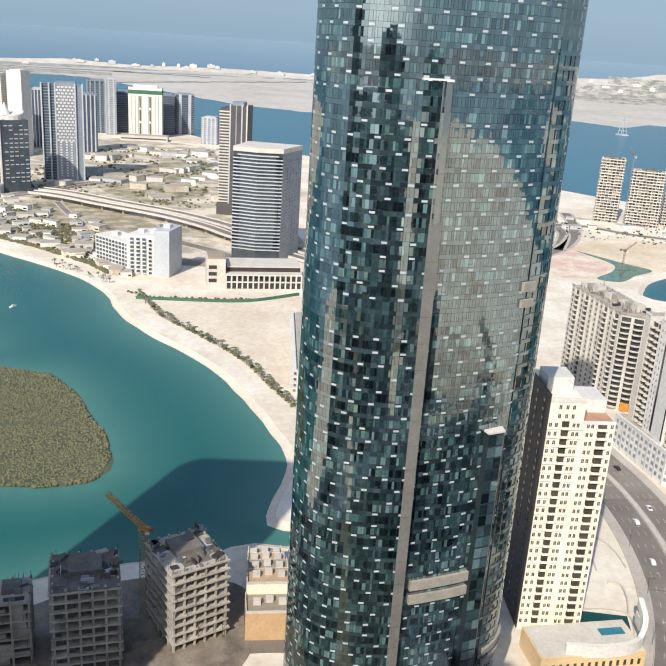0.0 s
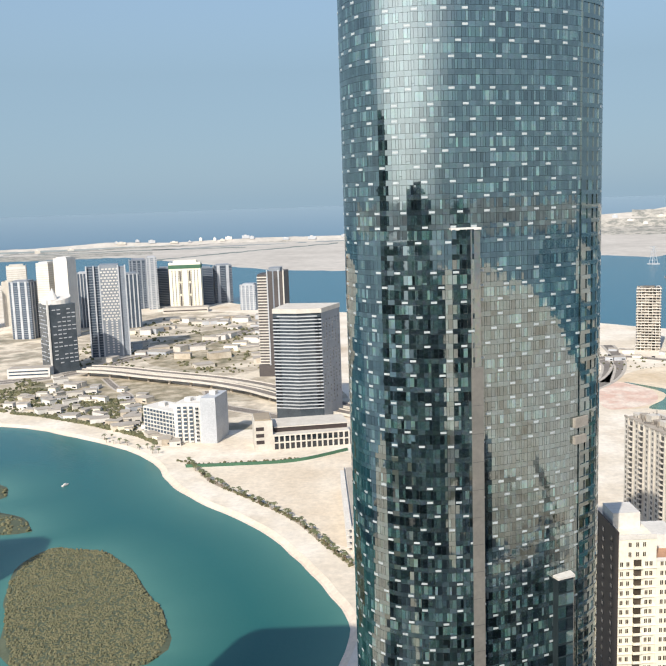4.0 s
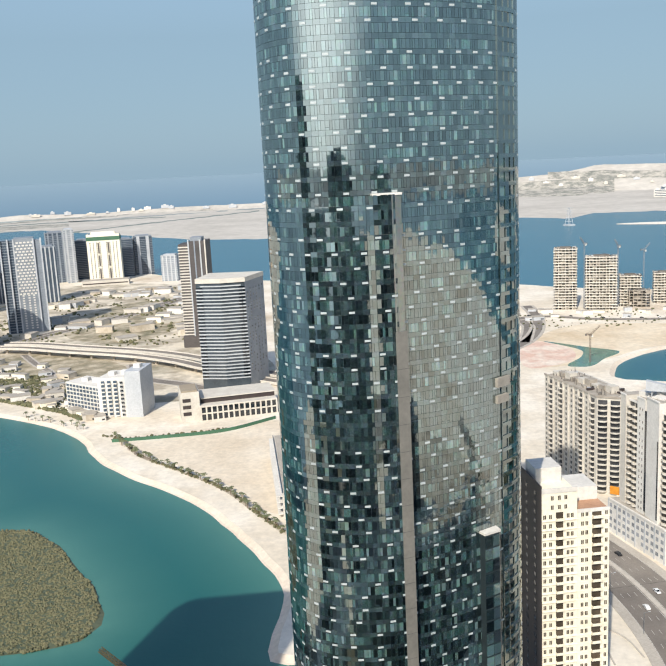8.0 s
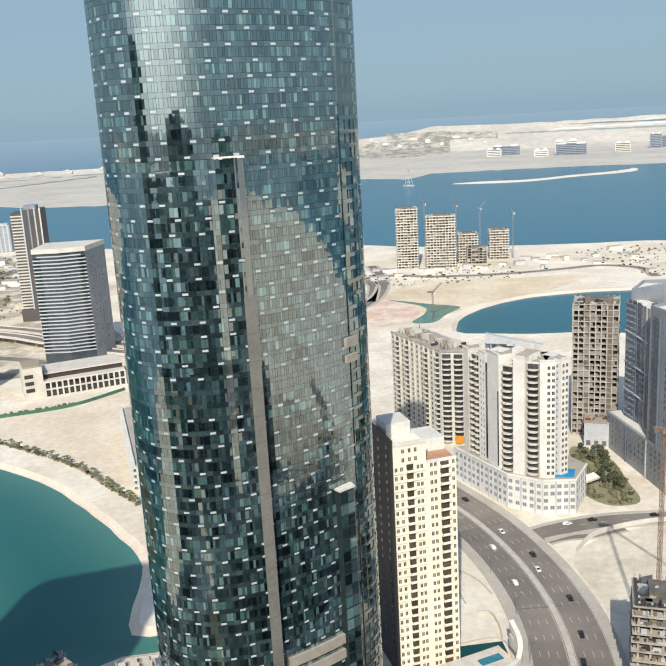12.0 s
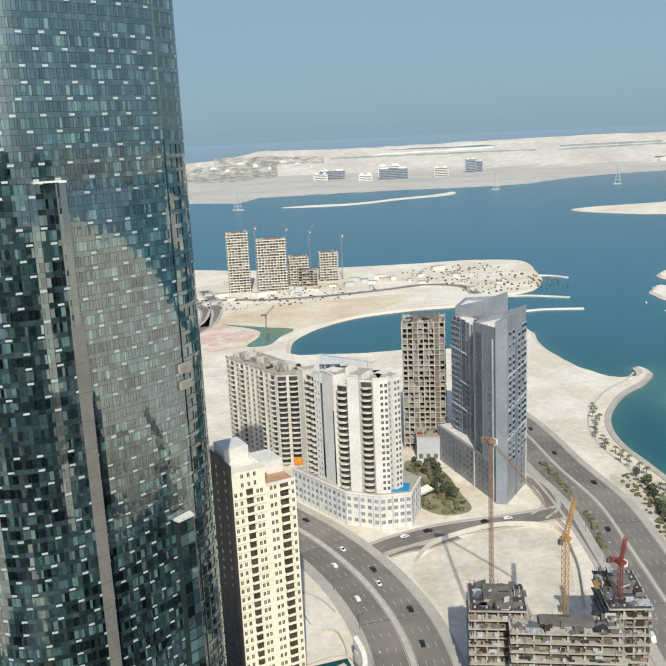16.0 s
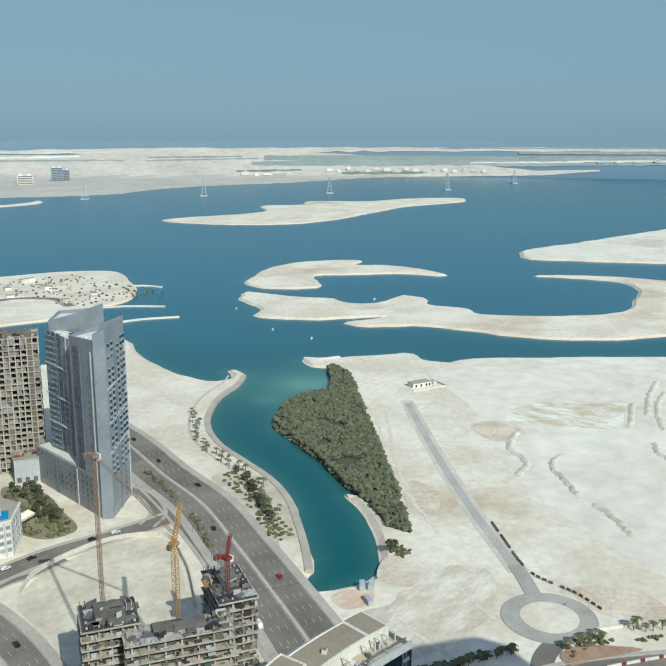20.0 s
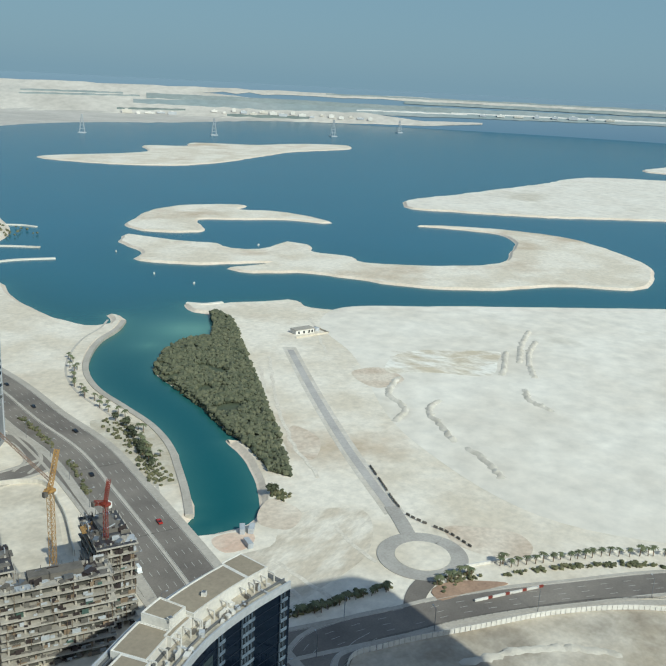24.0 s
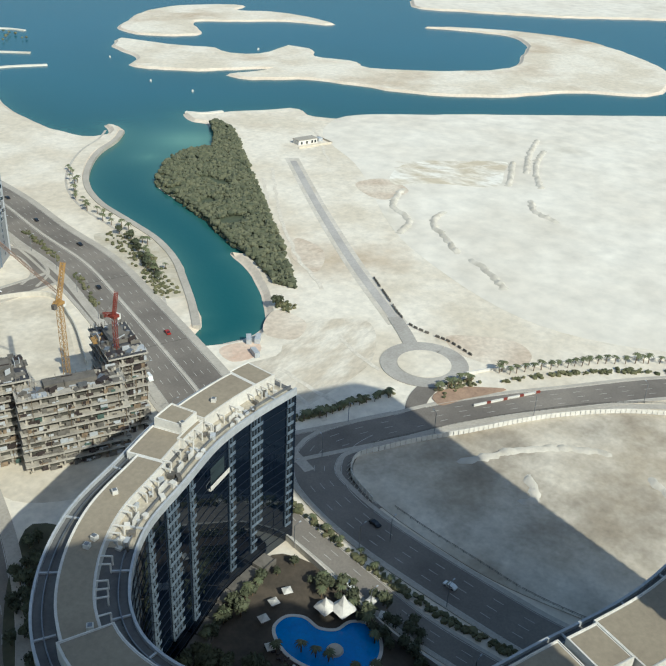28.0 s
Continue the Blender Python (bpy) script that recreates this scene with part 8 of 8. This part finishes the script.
while len(spots) < 8000:
    x, y = rg.uniform(-219, -106), rg.uniform(344, 490)
    if inside(MANGROVE_ISLE, -160 + (x + 160) * 0.985, 418 + (y - 418) * 0.985):
        spots.append((x, y, rg.uniform(0.5, 0.75), rg.uniform(0.45, 1.05)))
for poly in (ISLET_NEAR, ISLET_FAR):
    for _ in range(900):
        x, y = rg.uniform(-325, -225), rg.uniform(505, 617)
        if inside(poly, x, y):
            spots.append((x, y, rg.uniform(0.45, 0.9), rg.uniform(0.6, 1.5)))
fast_clumps("mangrove_scrub", spots, leaf_material("isle_mangrove", lin(98, 98, 70), lin(88, 88, 62), lin(108, 104, 76)), 2, "low olive mangrove scrub over the island", "mangrove")
# bushes among the villas, verges, gardens
spots = []
for _ in range(3600):
    a, b = rg.random(), rg.random()
    x = -430 + 255 * a
    y = max(990 - 200 * a - 165 * b, float(np.interp(x, SHORE_X, SHORE_Y)) + 26 + 14 * b)
    if noise.noise((x * 0.03, y * 0.03, 5)) > -0.25:
        spots.append((x, y, GROUND + 0.5, rg.uniform(0.6, 2.3)))
for _ in range(1100):
    x, y = rg.uniform(-440, -150), rg.uniform(1000, 1500)
    if noise.noise((x * 0.02, y * 0.02, 8)) > -0.05:
        spots.append((x, y, GROUND + 0.6, rg.uniform(0.9, 3.0)))
for _ in range(160):
    spots.append((rg.uniform(560, 700), rg.uniform(880, 1100), GROUND + 0.6, rg.uniform(0.8, 2.2)))
for _ in range(150):
    spots.append((rg.uniform(235, 440), rg.uniform(965, 1060), GROUND + 0.5, rg.uniform(0.6, 1.8)))
fast_clumps("dry_bushes", spots, BUSH, 4, "scattered dusty bushes between houses", "bushes")
spots = []
path = spline([(-165, 652), (-157, 647), (-128, 599), (-91, 558), (-58, 518), (-35, 475), (-20, 448)], False, 1.2)
for c in path:
    if noise.noise((c[0] * 0.08, c[1] * 0.08, 1)) > -0.12:
        for _ in range(3):
            spots.append((c[0] + rg.uniform(-1.6, 1.6), c[1] + rg.uniform(-1.6, 1.6), GROUND + 0.4, rg.uniform(0.4, 1.0)))
structure("beach_path", ribbon(path, 1.8, -1.8, GROUND + 0.1, 0.2), LOT, "brown path between beach hedges", "path")
for c in spline([(-155, 637), (-116, 640), (-71, 648)], False, 2.0):
    spots.append((c[0] + rg.uniform(-2, 2), c[1] + rg.uniform(1, 5), GROUND + 0.6, rg.uniform(0.6, 1.5)))
fast_clumps("beach_hedge", spots, BUSH, 5, "broken line of low hedges behind the beach", "hedge")
spots = []
for pts, w, n_ in (([(197, 142), (192, 124), (188, 108), (184.5, 92), (181.5, 76), (180, 56), (181, 30)], 1.5, 230), ([(240, 167), (254, 160), (267, 154), (281, 146)], 2.2, 120), ([(318, 112), (336, 98), (352, 82), (368, 62), (385, 36)], 1.6, 130), ([(300, 405), (292, 380), (284, 358)], 1.6, 60), ([(278, 338), (268, 318), (258, 300)], 1.4, 50), ([(330, 365), (322, 345), (312, 322), (300, 300), (290, 285)], 6, 190), ([(292, 130), (300, 128), (310, 121)], 3, 40), ([(318, 232), (316, 228)], 4, 40)):
    line = spline(pts, False, 1.0)
    for _ in range(n_):
        c = line[rg.randrange(len(line))]
        spots.append((c[0] + rg.uniform(-w, w), c[1] + rg.uniform(-w, w), GROUND + 0.6, rg.uniform(0.5, 1.3)))
for _ in range(260):
    x, y = rg.uniform(206, 242), rg.uniform(370, 449)
    if inside([(233, 449), (242, 430), (236, 396), (225, 368), (213, 370), (206, 392), (216, 420)], x, y):
        spots.append((x, y, GROUND + 0.8, rg.uniform(0.8, 2.0)))
fast_clumps("verge_shrubs", spots, BUSH, 6, "low shrubs along verges and gardens", "shrubs")


def tree_proto(name, h, r, label, seed):
    rg_ = random.Random(seed)
    t = thing(name, 0, 0, GROUND, 0, label, "tree")
    bm = bmesh.new()
    bmesh.ops.create_cone(bm, cap_ends=True, segments=7, radius1=0.24, radius2=0.12, depth=h * 0.6, matrix=Matrix.Translation((0, 0, h * 0.3)))
    for k in range(5):
        a = k * 1.26
        beam(bm, (0, 0, h * 0.5), (math.cos(a) * r * 0.6, math.sin(a) * r * 0.6, h * 0.78), 0.07)
    part("trunk", bm, TRUNK, t)
    bm = bmesh.new()
    for k in range(170):
        d = Vector((rg_.gauss(0, 1), rg_.gauss(0, 1), rg_.gauss(0, 0.7))).normalized() * r * rg_.uniform(0.35, 1.05)
        c, s = Vector((0, 0, h * 0.75)) + d * (0.8 + 0.3 * noise.noise(d * 0.6)), rg_.uniform(0.25, 0.55)
        u = Vector((rg_.gauss(0, 1), rg_.gauss(0, 1), rg_.gauss(0, 1))).normalized()
        w = u.cross(Vector((rg_.gauss(0, 1), rg_.gauss(0, 1), rg_.gauss(0, 1)))).normalized()
        bm.faces.new([bm.verts.new(c + u * s * i + w * s * j) for i, j in ((-1, -0.6), (1, -0.6), (1, 0.6), (-1, 0.6))])
    for k in range(5):
        clump(bm, Vector((rg_.uniform(-0.4, 0.4) * r, rg_.uniform(-0.4, 0.4) * r, h * 0.74)), r * 0.5, rg_)
    part("crown", bm, SHRUB, t)
    return t


def palm_proto(h, label, seed):
    rg_ = random.Random(seed)
    t = thing("date_palm", 0, 0, GROUND, 0, label, "palm tree", "palms")
    bm = bmesh.new()
    bmesh.ops.create_cone(bm, cap_ends=True, segments=7, radius1=0.28, radius2=0.2, depth=h, matrix=Matrix.Translation((0, 0, h / 2)))
    part("trunk", bm, TRUNK, t)
    bm = bmesh.new()
    for k in range(18):
        a, lift = k * 2.4, rg_.uniform(-0.2, 0.9)
        d, side = Vector((math.cos(a), math.sin(a), 0)), Vector((-math.sin(a), math.cos(a), 0))
        prev = None
        for s in range(5):
            f = s / 4
            p = Vector((0, 0, h)) + d * 2.6 * f + Vector((0, 0, lift * 1.6 * f - 1.7 * f * f))
            w = 0.42 * math.sin(math.pi * min(1, 0.15 + f * 0.85))
            cur = [bm.verts.new(p + side * w - Vector((0, 0, 0.18))), bm.verts.new(p), bm.verts.new(p - side * w - Vector((0, 0, 0.18)))]
            if prev:
                bm.faces.new((prev[0], prev[1], cur[1], cur[0]))
                bm.faces.new((prev[1], prev[2], cur[2], cur[1]))
            prev = cur
    part("fronds", bm, PALM, t)
    return t


palm = palm_proto(5.5, "date palm with a shaggy crown beside the road", 1)
palm.matrix_basis = pose(326, 116, GROUND + 0.3)
tree = tree_proto("garden_tree", 5.0, 2.3, "leafy dusty-green garden tree", 2)
tree.matrix_basis = pose(222, 395, GROUND)


def along(pts, n_, w, z=GROUND + 0.2):
    line = spline(pts, False, 0.5)
    for k in range(n_):
        c = line[int((k + 0.5) / n_ * len(line)) % len(line)]
        yield c[0] + rg.uniform(-w, w), c[1] + rg.uniform(-w, w), z


for pts, n_, w in (([(-156, 645), (-128, 598), (-91, 557), (-58, 517), (-35, 475), (-20, 448)], 64, 1.6), ([(-250, 722), (-210, 690), (-180, 668)], 14, 7), ([(322, 117), (336, 104), (350, 92), (361, 82), (371, 71), (384, 52)], 22, 0.8), ([(239, 164), (254, 157), (267, 151), (279, 144)], 14, 1.4), ([(292, 131), (300, 129), (310, 122)], 8, 1.6), ([(342, 382), (336, 356), (322, 326), (300, 296)], 16, 4), ([(396, 474), (368, 440), (350, 408), (341, 380)], 16, 2.5), ([(120, 118), (140, 122), (160, 120)], 8, 2), ([(100, 100), (104, 84), (118, 62)], 8, 4), ([(168, 110), (166, 92), (160, 78)], 8, 3), ([(142, 104), (146, 88), (152, 76)], 6, 2), ([(193, 130), (188, 108), (183, 86)], 6, 0.8)):
    for x, y, z in along(pts, n_, w):
        copy_thing(palm, pose(x, y, z, rg.uniform(-4, 4), rg.uniform(-4, 4), rg.uniform(0, 360)) @ Matrix.Scale(rg.uniform(0.6, 0.95), 4))
for pts, n_, w in (([(236, 440), (232, 410), (222, 380)], 26, 6), ([(130, 116), (112, 106), (102, 90)], 14, 4), ([(171, 112), (166, 92), (160, 66)], 16, 2.5), ([(112, 118), (150, 122), (176, 120)], 10, 2), ([(330, 360), (316, 326), (298, 296)], 12, 4), ([(130, 192), (118, 178), (107, 164), (98, 150)], 40, 5), ([(104, 108), (124, 118), (150, 121)], 22, 3), ([(104, 94), (112, 76), (124, 58)], 26, 6), ([(126, 112), (132, 98), (130, 84)], 18, 4), ([(170, 106), (172, 92), (166, 72), (150, 66)], 20, 4), ([(318, 231), (314, 235)], 3, 2)):
    for x, y, z in along(pts, n_, w):
        copy_thing(tree, pose(x, y, z, 0, 0, rg.uniform(0, 360)) @ Matrix.Scale(rg.uniform(0.6, 1.25), 4))


# ---- the pool court ----
pool_line = spline([(148.5, 108.5), (153, 107.8), (155.5, 104), (154.8, 97.5), (157.5, 93), (162.5, 91.3), (164.6, 87), (162, 81.5), (155, 78), (147, 81), (142.5, 90), (143, 102)], True, 1.0)
if area(pool_line) < 0:
    pool_line = pool_line[::-1]
pool = thing("swimming_pool", 0, 0, 0, 0, "bright blue free-form swimming pool with a pale rim", "swimming pool")
loop = np.vstack([pool_line, pool_line[:1]])
part("rim", _with(ribbon(loop, 0.15, -0.9, GROUND + 0.62, 0.3), WHITE), None, pool, "pale stone pool rim")
bm = bmesh.new()
bm.faces.new([bm.verts.new((x, y, GROUND + 0.5)) for x, y in pool_line])
bmesh.ops.triangulate(bm, faces=bm.faces)
part("water", bm, POOLWATER, pool)
bm = bmesh.new()
bmesh.ops.create_cone(bm, cap_ends=True, segments=18, radius1=2.6, radius2=2.2, depth=0.6, matrix=Matrix.Translation((151, 89.5, GROUND + 0.75)))
part("pool_island", bm, LOT, pool, "planted round pool island")
for x, y, h, r in ((160.8, 99.5, 7.0, 3.6), (163.5, 95.0, 8.4, 4.2)):
    t = thing("shade_sail", x, y, GROUND + 0.34, 30, "white peaked tensile shade sail", "shade sail", "shade sails")
    bm = bmesh.new()
    tip = bm.verts.new((0, 0, h))
    rim = []
    for k in range(20):
        a = k * math.pi / 10
        rr = r * (1.0 - 0.22 * abs(math.sin(2 * a)))
        mid = bm.verts.new((rr * 0.4 * math.cos(a), rr * 0.4 * math.sin(a), 2.6 + (h - 2.6) * 0.38))
        rim.append((mid, bm.verts.new((rr * math.cos(a), rr * math.sin(a), 2.6 + 0.5 * abs(math.sin(2 * a))))))
    for k in range(20):
        (m0, e0), (m1, e1) = rim[k], rim[(k + 1) % 20]
        bm.faces.new((tip, m0, m1))
        bm.faces.new((m0, e0, e1, m1))
    part("canopy", bm, WHITE, t)
    part("mast", boxes((-0.1, 0.1, -0.1, 0.1, 0, h)), STEEL, t)
um = thing("sun_umbrella", 140, 104, GROUND + 0.34, 10, "square white sun umbrella by the pool", "umbrella", "pool umbrellas")
part("pole", boxes((-0.06, 0.06, -0.06, 0.06, 0, 2.4)), STEEL, um)
bm = bmesh.new()
bmesh.ops.create_cone(bm, cap_ends=True, segments=4, radius1=2.1, radius2=0.05, depth=0.7, matrix=Matrix.Translation((0, 0, 2.6)))
part("canopy", bm, WHITE, um)
for x, y, a in ((137, 94, 30), (160, 113, 10), (154, 113.5, 20), (172, 90, 40), (133, 86, 15), (169, 84, 60), (147, 112, 20), (129, 100, 5)):
    copy_thing(um, pose(x, y, GROUND + 0.34, 0, 0, a))
lg = thing("sun_lounger", 139, 100, GROUND + 0.34, 20, "dark sun lounger beside the pool", "lounger", "pool loungers")
part("bed", boxes((-0.3, 0.3, -0.95, 0.5, 0.28, 0.36)), BROWN, lg)
part("backrest", beam(bmesh.new(), (0, 0.5, 0.34), (0, 1.0, 0.75), 0.22), BROWN, lg)
for sx in (-0.25, 0.25):
    for sy in (-0.85, 0.4):
        part("leg", boxes((sx - 0.03, sx + 0.03, sy - 0.03, sy + 0.03, 0, 0.28)), STEEL, lg)
for k in range(16):
    f = k / 16
    copy_thing(lg, pose(141 - 3 * f + rg.uniform(-0.5, 0.5), 106 - 24 * f, GROUND + 0.34, 0, 0, 80 + rg.uniform(-15, 15)))
wallc = spline([(180, 128), (175.5, 112), (170, 95), (165, 78), (162, 60)], False, 3)
structure("court_wall", ribbon(wallc, 0.3, -0.3, GROUND + 2.6, 2.6), OFFWHITE, "pale wall between the court and the road", "wall")
tl = thing("garden_tent", 214, 398, GROUND, 20, "pale pitched garden pavilion roof", "pavilion")
part("roof", prism([(-7, -4), (7, -4), (7, 4), (-7, 4)], 3, 3.2, None, [3.2, 3.2, 3.2, 3.2]), OFFWHITE, tl)
for x in (-4.6, 0, 4.6):
    bm = bmesh.new()
    bmesh.ops.create_cone(bm, cap_ends=True, segments=4, radius1=3.2, radius2=0.1, depth=2.4, matrix=Matrix.Translation((x, 0, 4.4)) @ Matrix.Rotation(math.pi / 4, 4, "Z"))
    part("peak", bm, CREAM, tl)
for x in (-6.5, 6.5):
    for y in (-3.6, 3.6):
        part("post", boxes((x - 0.15, x + 0.15, y - 0.15, y + 0.15, 0, 3)), OFFWHITE, tl)


# ---- vehicles, lamps, boats and pylons ----
def car(x, y, rot, paint, label, van=False):
    t = thing("van" if van else "car", x, y, GROUND + 0.28, rot, label, "car", "cars on the roads")
    L_, W_, h = (5.4, 1.95, 2.2) if van else (4.5, 1.8, 1.42)
    bm = bmesh.new()
    prof = [(-L_ / 2, 0.35), (-L_ / 2, 0.85), (-L_ * 0.28 if not van else -L_ * 0.46, h - 0.08), (L_ * 0.12 if not van else L_ * 0.25, h), (L_ * 0.28 if not van else L_ * 0.36, 0.92), (L_ / 2, 0.78), (L_ / 2, 0.35)]
    lo = [bm.verts.new((px, -W_ / 2, pz)) for px, pz in prof]
    hi = [bm.verts.new((px, W_ / 2, pz)) for px, pz in prof]
    for i in range(len(prof)):
        j = (i + 1) % len(prof)
        bm.faces.new((lo[i], lo[j], hi[j], hi[i]))
    bm.faces.new(lo[::-1])
    bm.faces.new(hi)
    part("body", bm, paint, t)
    part("windscreen", prism([(L_ * 0.13, -W_ * 0.42), (L_ * 0.29, -W_ * 0.42), (L_ * 0.29, W_ * 0.42), (L_ * 0.13, W_ * 0.42)], 0.9, h, None, [h - 0.02, 0.99, 0.99, h - 0.02]), DARKGLASS, t)
    for sy in (-1, 1):
        part("side_window", boxes((-L_ * 0.26, L_ * 0.14, sy * W_ / 2 - 0.02, sy * W_ / 2 + 0.02, 0.92, h - 0.15)), DARKGLASS, t)
        for sx in (-0.3, 0.31):
            bm = bmesh.new()
            bmesh.ops.create_cone(bm, cap_ends=True, segments=10, radius1=0.33, radius2=0.33, depth=0.22, matrix=Matrix.Translation((sx * L_, sy * W_ * 0.46, 0.33)) @ Matrix.Rotation(math.pi / 2, 4, "X"))
            part("wheel", bm, CARDARK, t)


CARS = ((CARWHITE, "white saloon car on the asphalt road"), (CARDARK, "dark saloon car on the asphalt road"), (CARRED, "red saloon car on the asphalt road"))


def on_road(name, f, off, kind, back=False, van=False):
    ln = ROADS[name]
    i = int(f * (len(ln) - 2))
    d = ln[i + 1] - ln[i]
    a = math.degrees(math.atan2(d[1], d[0]))
    n_ = normals_of(ln)[i]
    car(ln[i][0] + n_[0] * off, ln[i][1] + n_[1] * off, a + (180 if back else 0), *CARS[kind], van)


for f, off, kind, back in ((0.28, 5.5, 1, False), (0.4, 9, 1, False), (0.55, -5, 1, True), (0.16, 6, 1, False), (0.7, 7.5, 2, False)):
    on_road("road_highway", f, off, kind, back)
for f, off, kind, back in ((0.3, 5, 1, False), (0.38, 8.5, 1, False), (0.47, 5, 0, False), (0.53, 8, 1, False), (0.56, 4.5, 0, False), (0.62, 9, 1, False), (0.67, 6, 1, False), (0.5, -6, 0, True), (0.58, -9, 0, True), (0.71, 3.5, 1, False)):
    on_road("road_curve", f, off, kind, back)
on_road("road_south", 0.5, -1.5, 0, True)
on_road("road_south", 0.36, 3.0, 1)
on_road("road_service", 0.86, -2, 0, False, True)
on_road("road_slip", 0.38, -4.5, 0)
for f, kind in ((0.2, 0), (0.35, 1), (0.6, 1), (0.75, 0)):
    on_road("road_cross", f, 2.2, kind)
for k in range(12):
    on_road("road_spit", 0.25 + 0.04 * k, 7.5, k % 2)
lampx = thing("street_lamp", 200, 100, GROUND + 0.2, 0, "tall grey street lamp on the kerb", "street lamp", "street lamps")
part("pole", boxes((-0.1, 0.1, -0.1, 0.1, 0, 9.5)), STEEL, lampx)
part("arm", beam(bmesh.new(), (0, 0, 9.4), (2.0, 0, 9.9), 0.06), STEEL, lampx)
part("head", boxes((1.7, 2.6, -0.2, 0.2, 9.8, 9.98)), LIGHTGREY, lampx)
for name, n_, off in (("road_highway", 12, -16), ("road_curve", 12, -15.5), ("road_south", 7, -9.2), ("road_sweep", 6, 10), ("road_slip", 6, -7.2)):
    ln = ROADS[name]
    nm = normals_of(ln)
    for k in range(n_):
        i = int((k + 0.5) / n_ * (len(ln) - 1))
        p = ln[i] + nm[i] * off
        copy_thing(lampx, pose(p[0], p[1], GROUND + 0.3, 0, 0, math.degrees(math.atan2(nm[i][1], nm[i][0])) + (0 if off < 0 else 180)))
for yaw, dep, h in ((-40.9, 3.88, 58), (-49.0, 3.72, 56), (-56.6, 3.45, 60), (-16.8, 4.6, 48), (-60.8, 3.0, 50), (-33.5, 4.0, 50)):
    x, y, z = on_ring(yaw, dep)
    t = thing("power_pylon", x, y, 0, -yaw, "hazy lattice power pylon standing on a base in the sea", "pylon", "power pylons")
    bm = bmesh.new()
    for sx in (-1, 1):
        for sy in (-1, 1):
            beam(bm, (sx * 8, sy * 8, 2), (sx * 1.2, sy * 1.2, h), 0.5)
    for k in range(5):
        zz, s = 2 + (h - 2) * k / 5, 8 - 6.8 * k / 5
        for a, b in (((-s, -s), (s, -s)), ((s, -s), (s, s)), ((-s, s), (s, s)), ((-s, -s), (-s, s))):
            beam(bm, (*a, zz), (*b, zz), 0.3)
    for zz in (h * 0.7, h * 0.85, h):
        beam(bm, (-11, 0, zz), (11, 0, zz), 0.4)
    part("lattice", bm, LIGHTGREY, t)
    part("base", boxes((-12, 12, -12, 12, -1, 2.5)), LIGHTGREY, t)
for yaw, dep in ((-47.8, 13.2), (-45.2, 12.6), (-46.8, 19.5), (21.5, 17.2), (-52.0, 10.6), (-42.8, 11.2)):
    x, y, z = on_ring(yaw, dep)
    t = thing("motor_boat", x, y, 0, yaw * 3, "tiny white motor boat on the water", "boat", "boats")
    part("hull", prism([(-3, -0.9), (1.6, -0.9), (3.4, 0), (1.6, 0.9), (-3, 0.9)], -0.2, 0.8), WHITE, t)
    part("cabin", boxes((-1.4, 0.8, -0.6, 0.6, 0.8, 1.7)), WHITE, t)
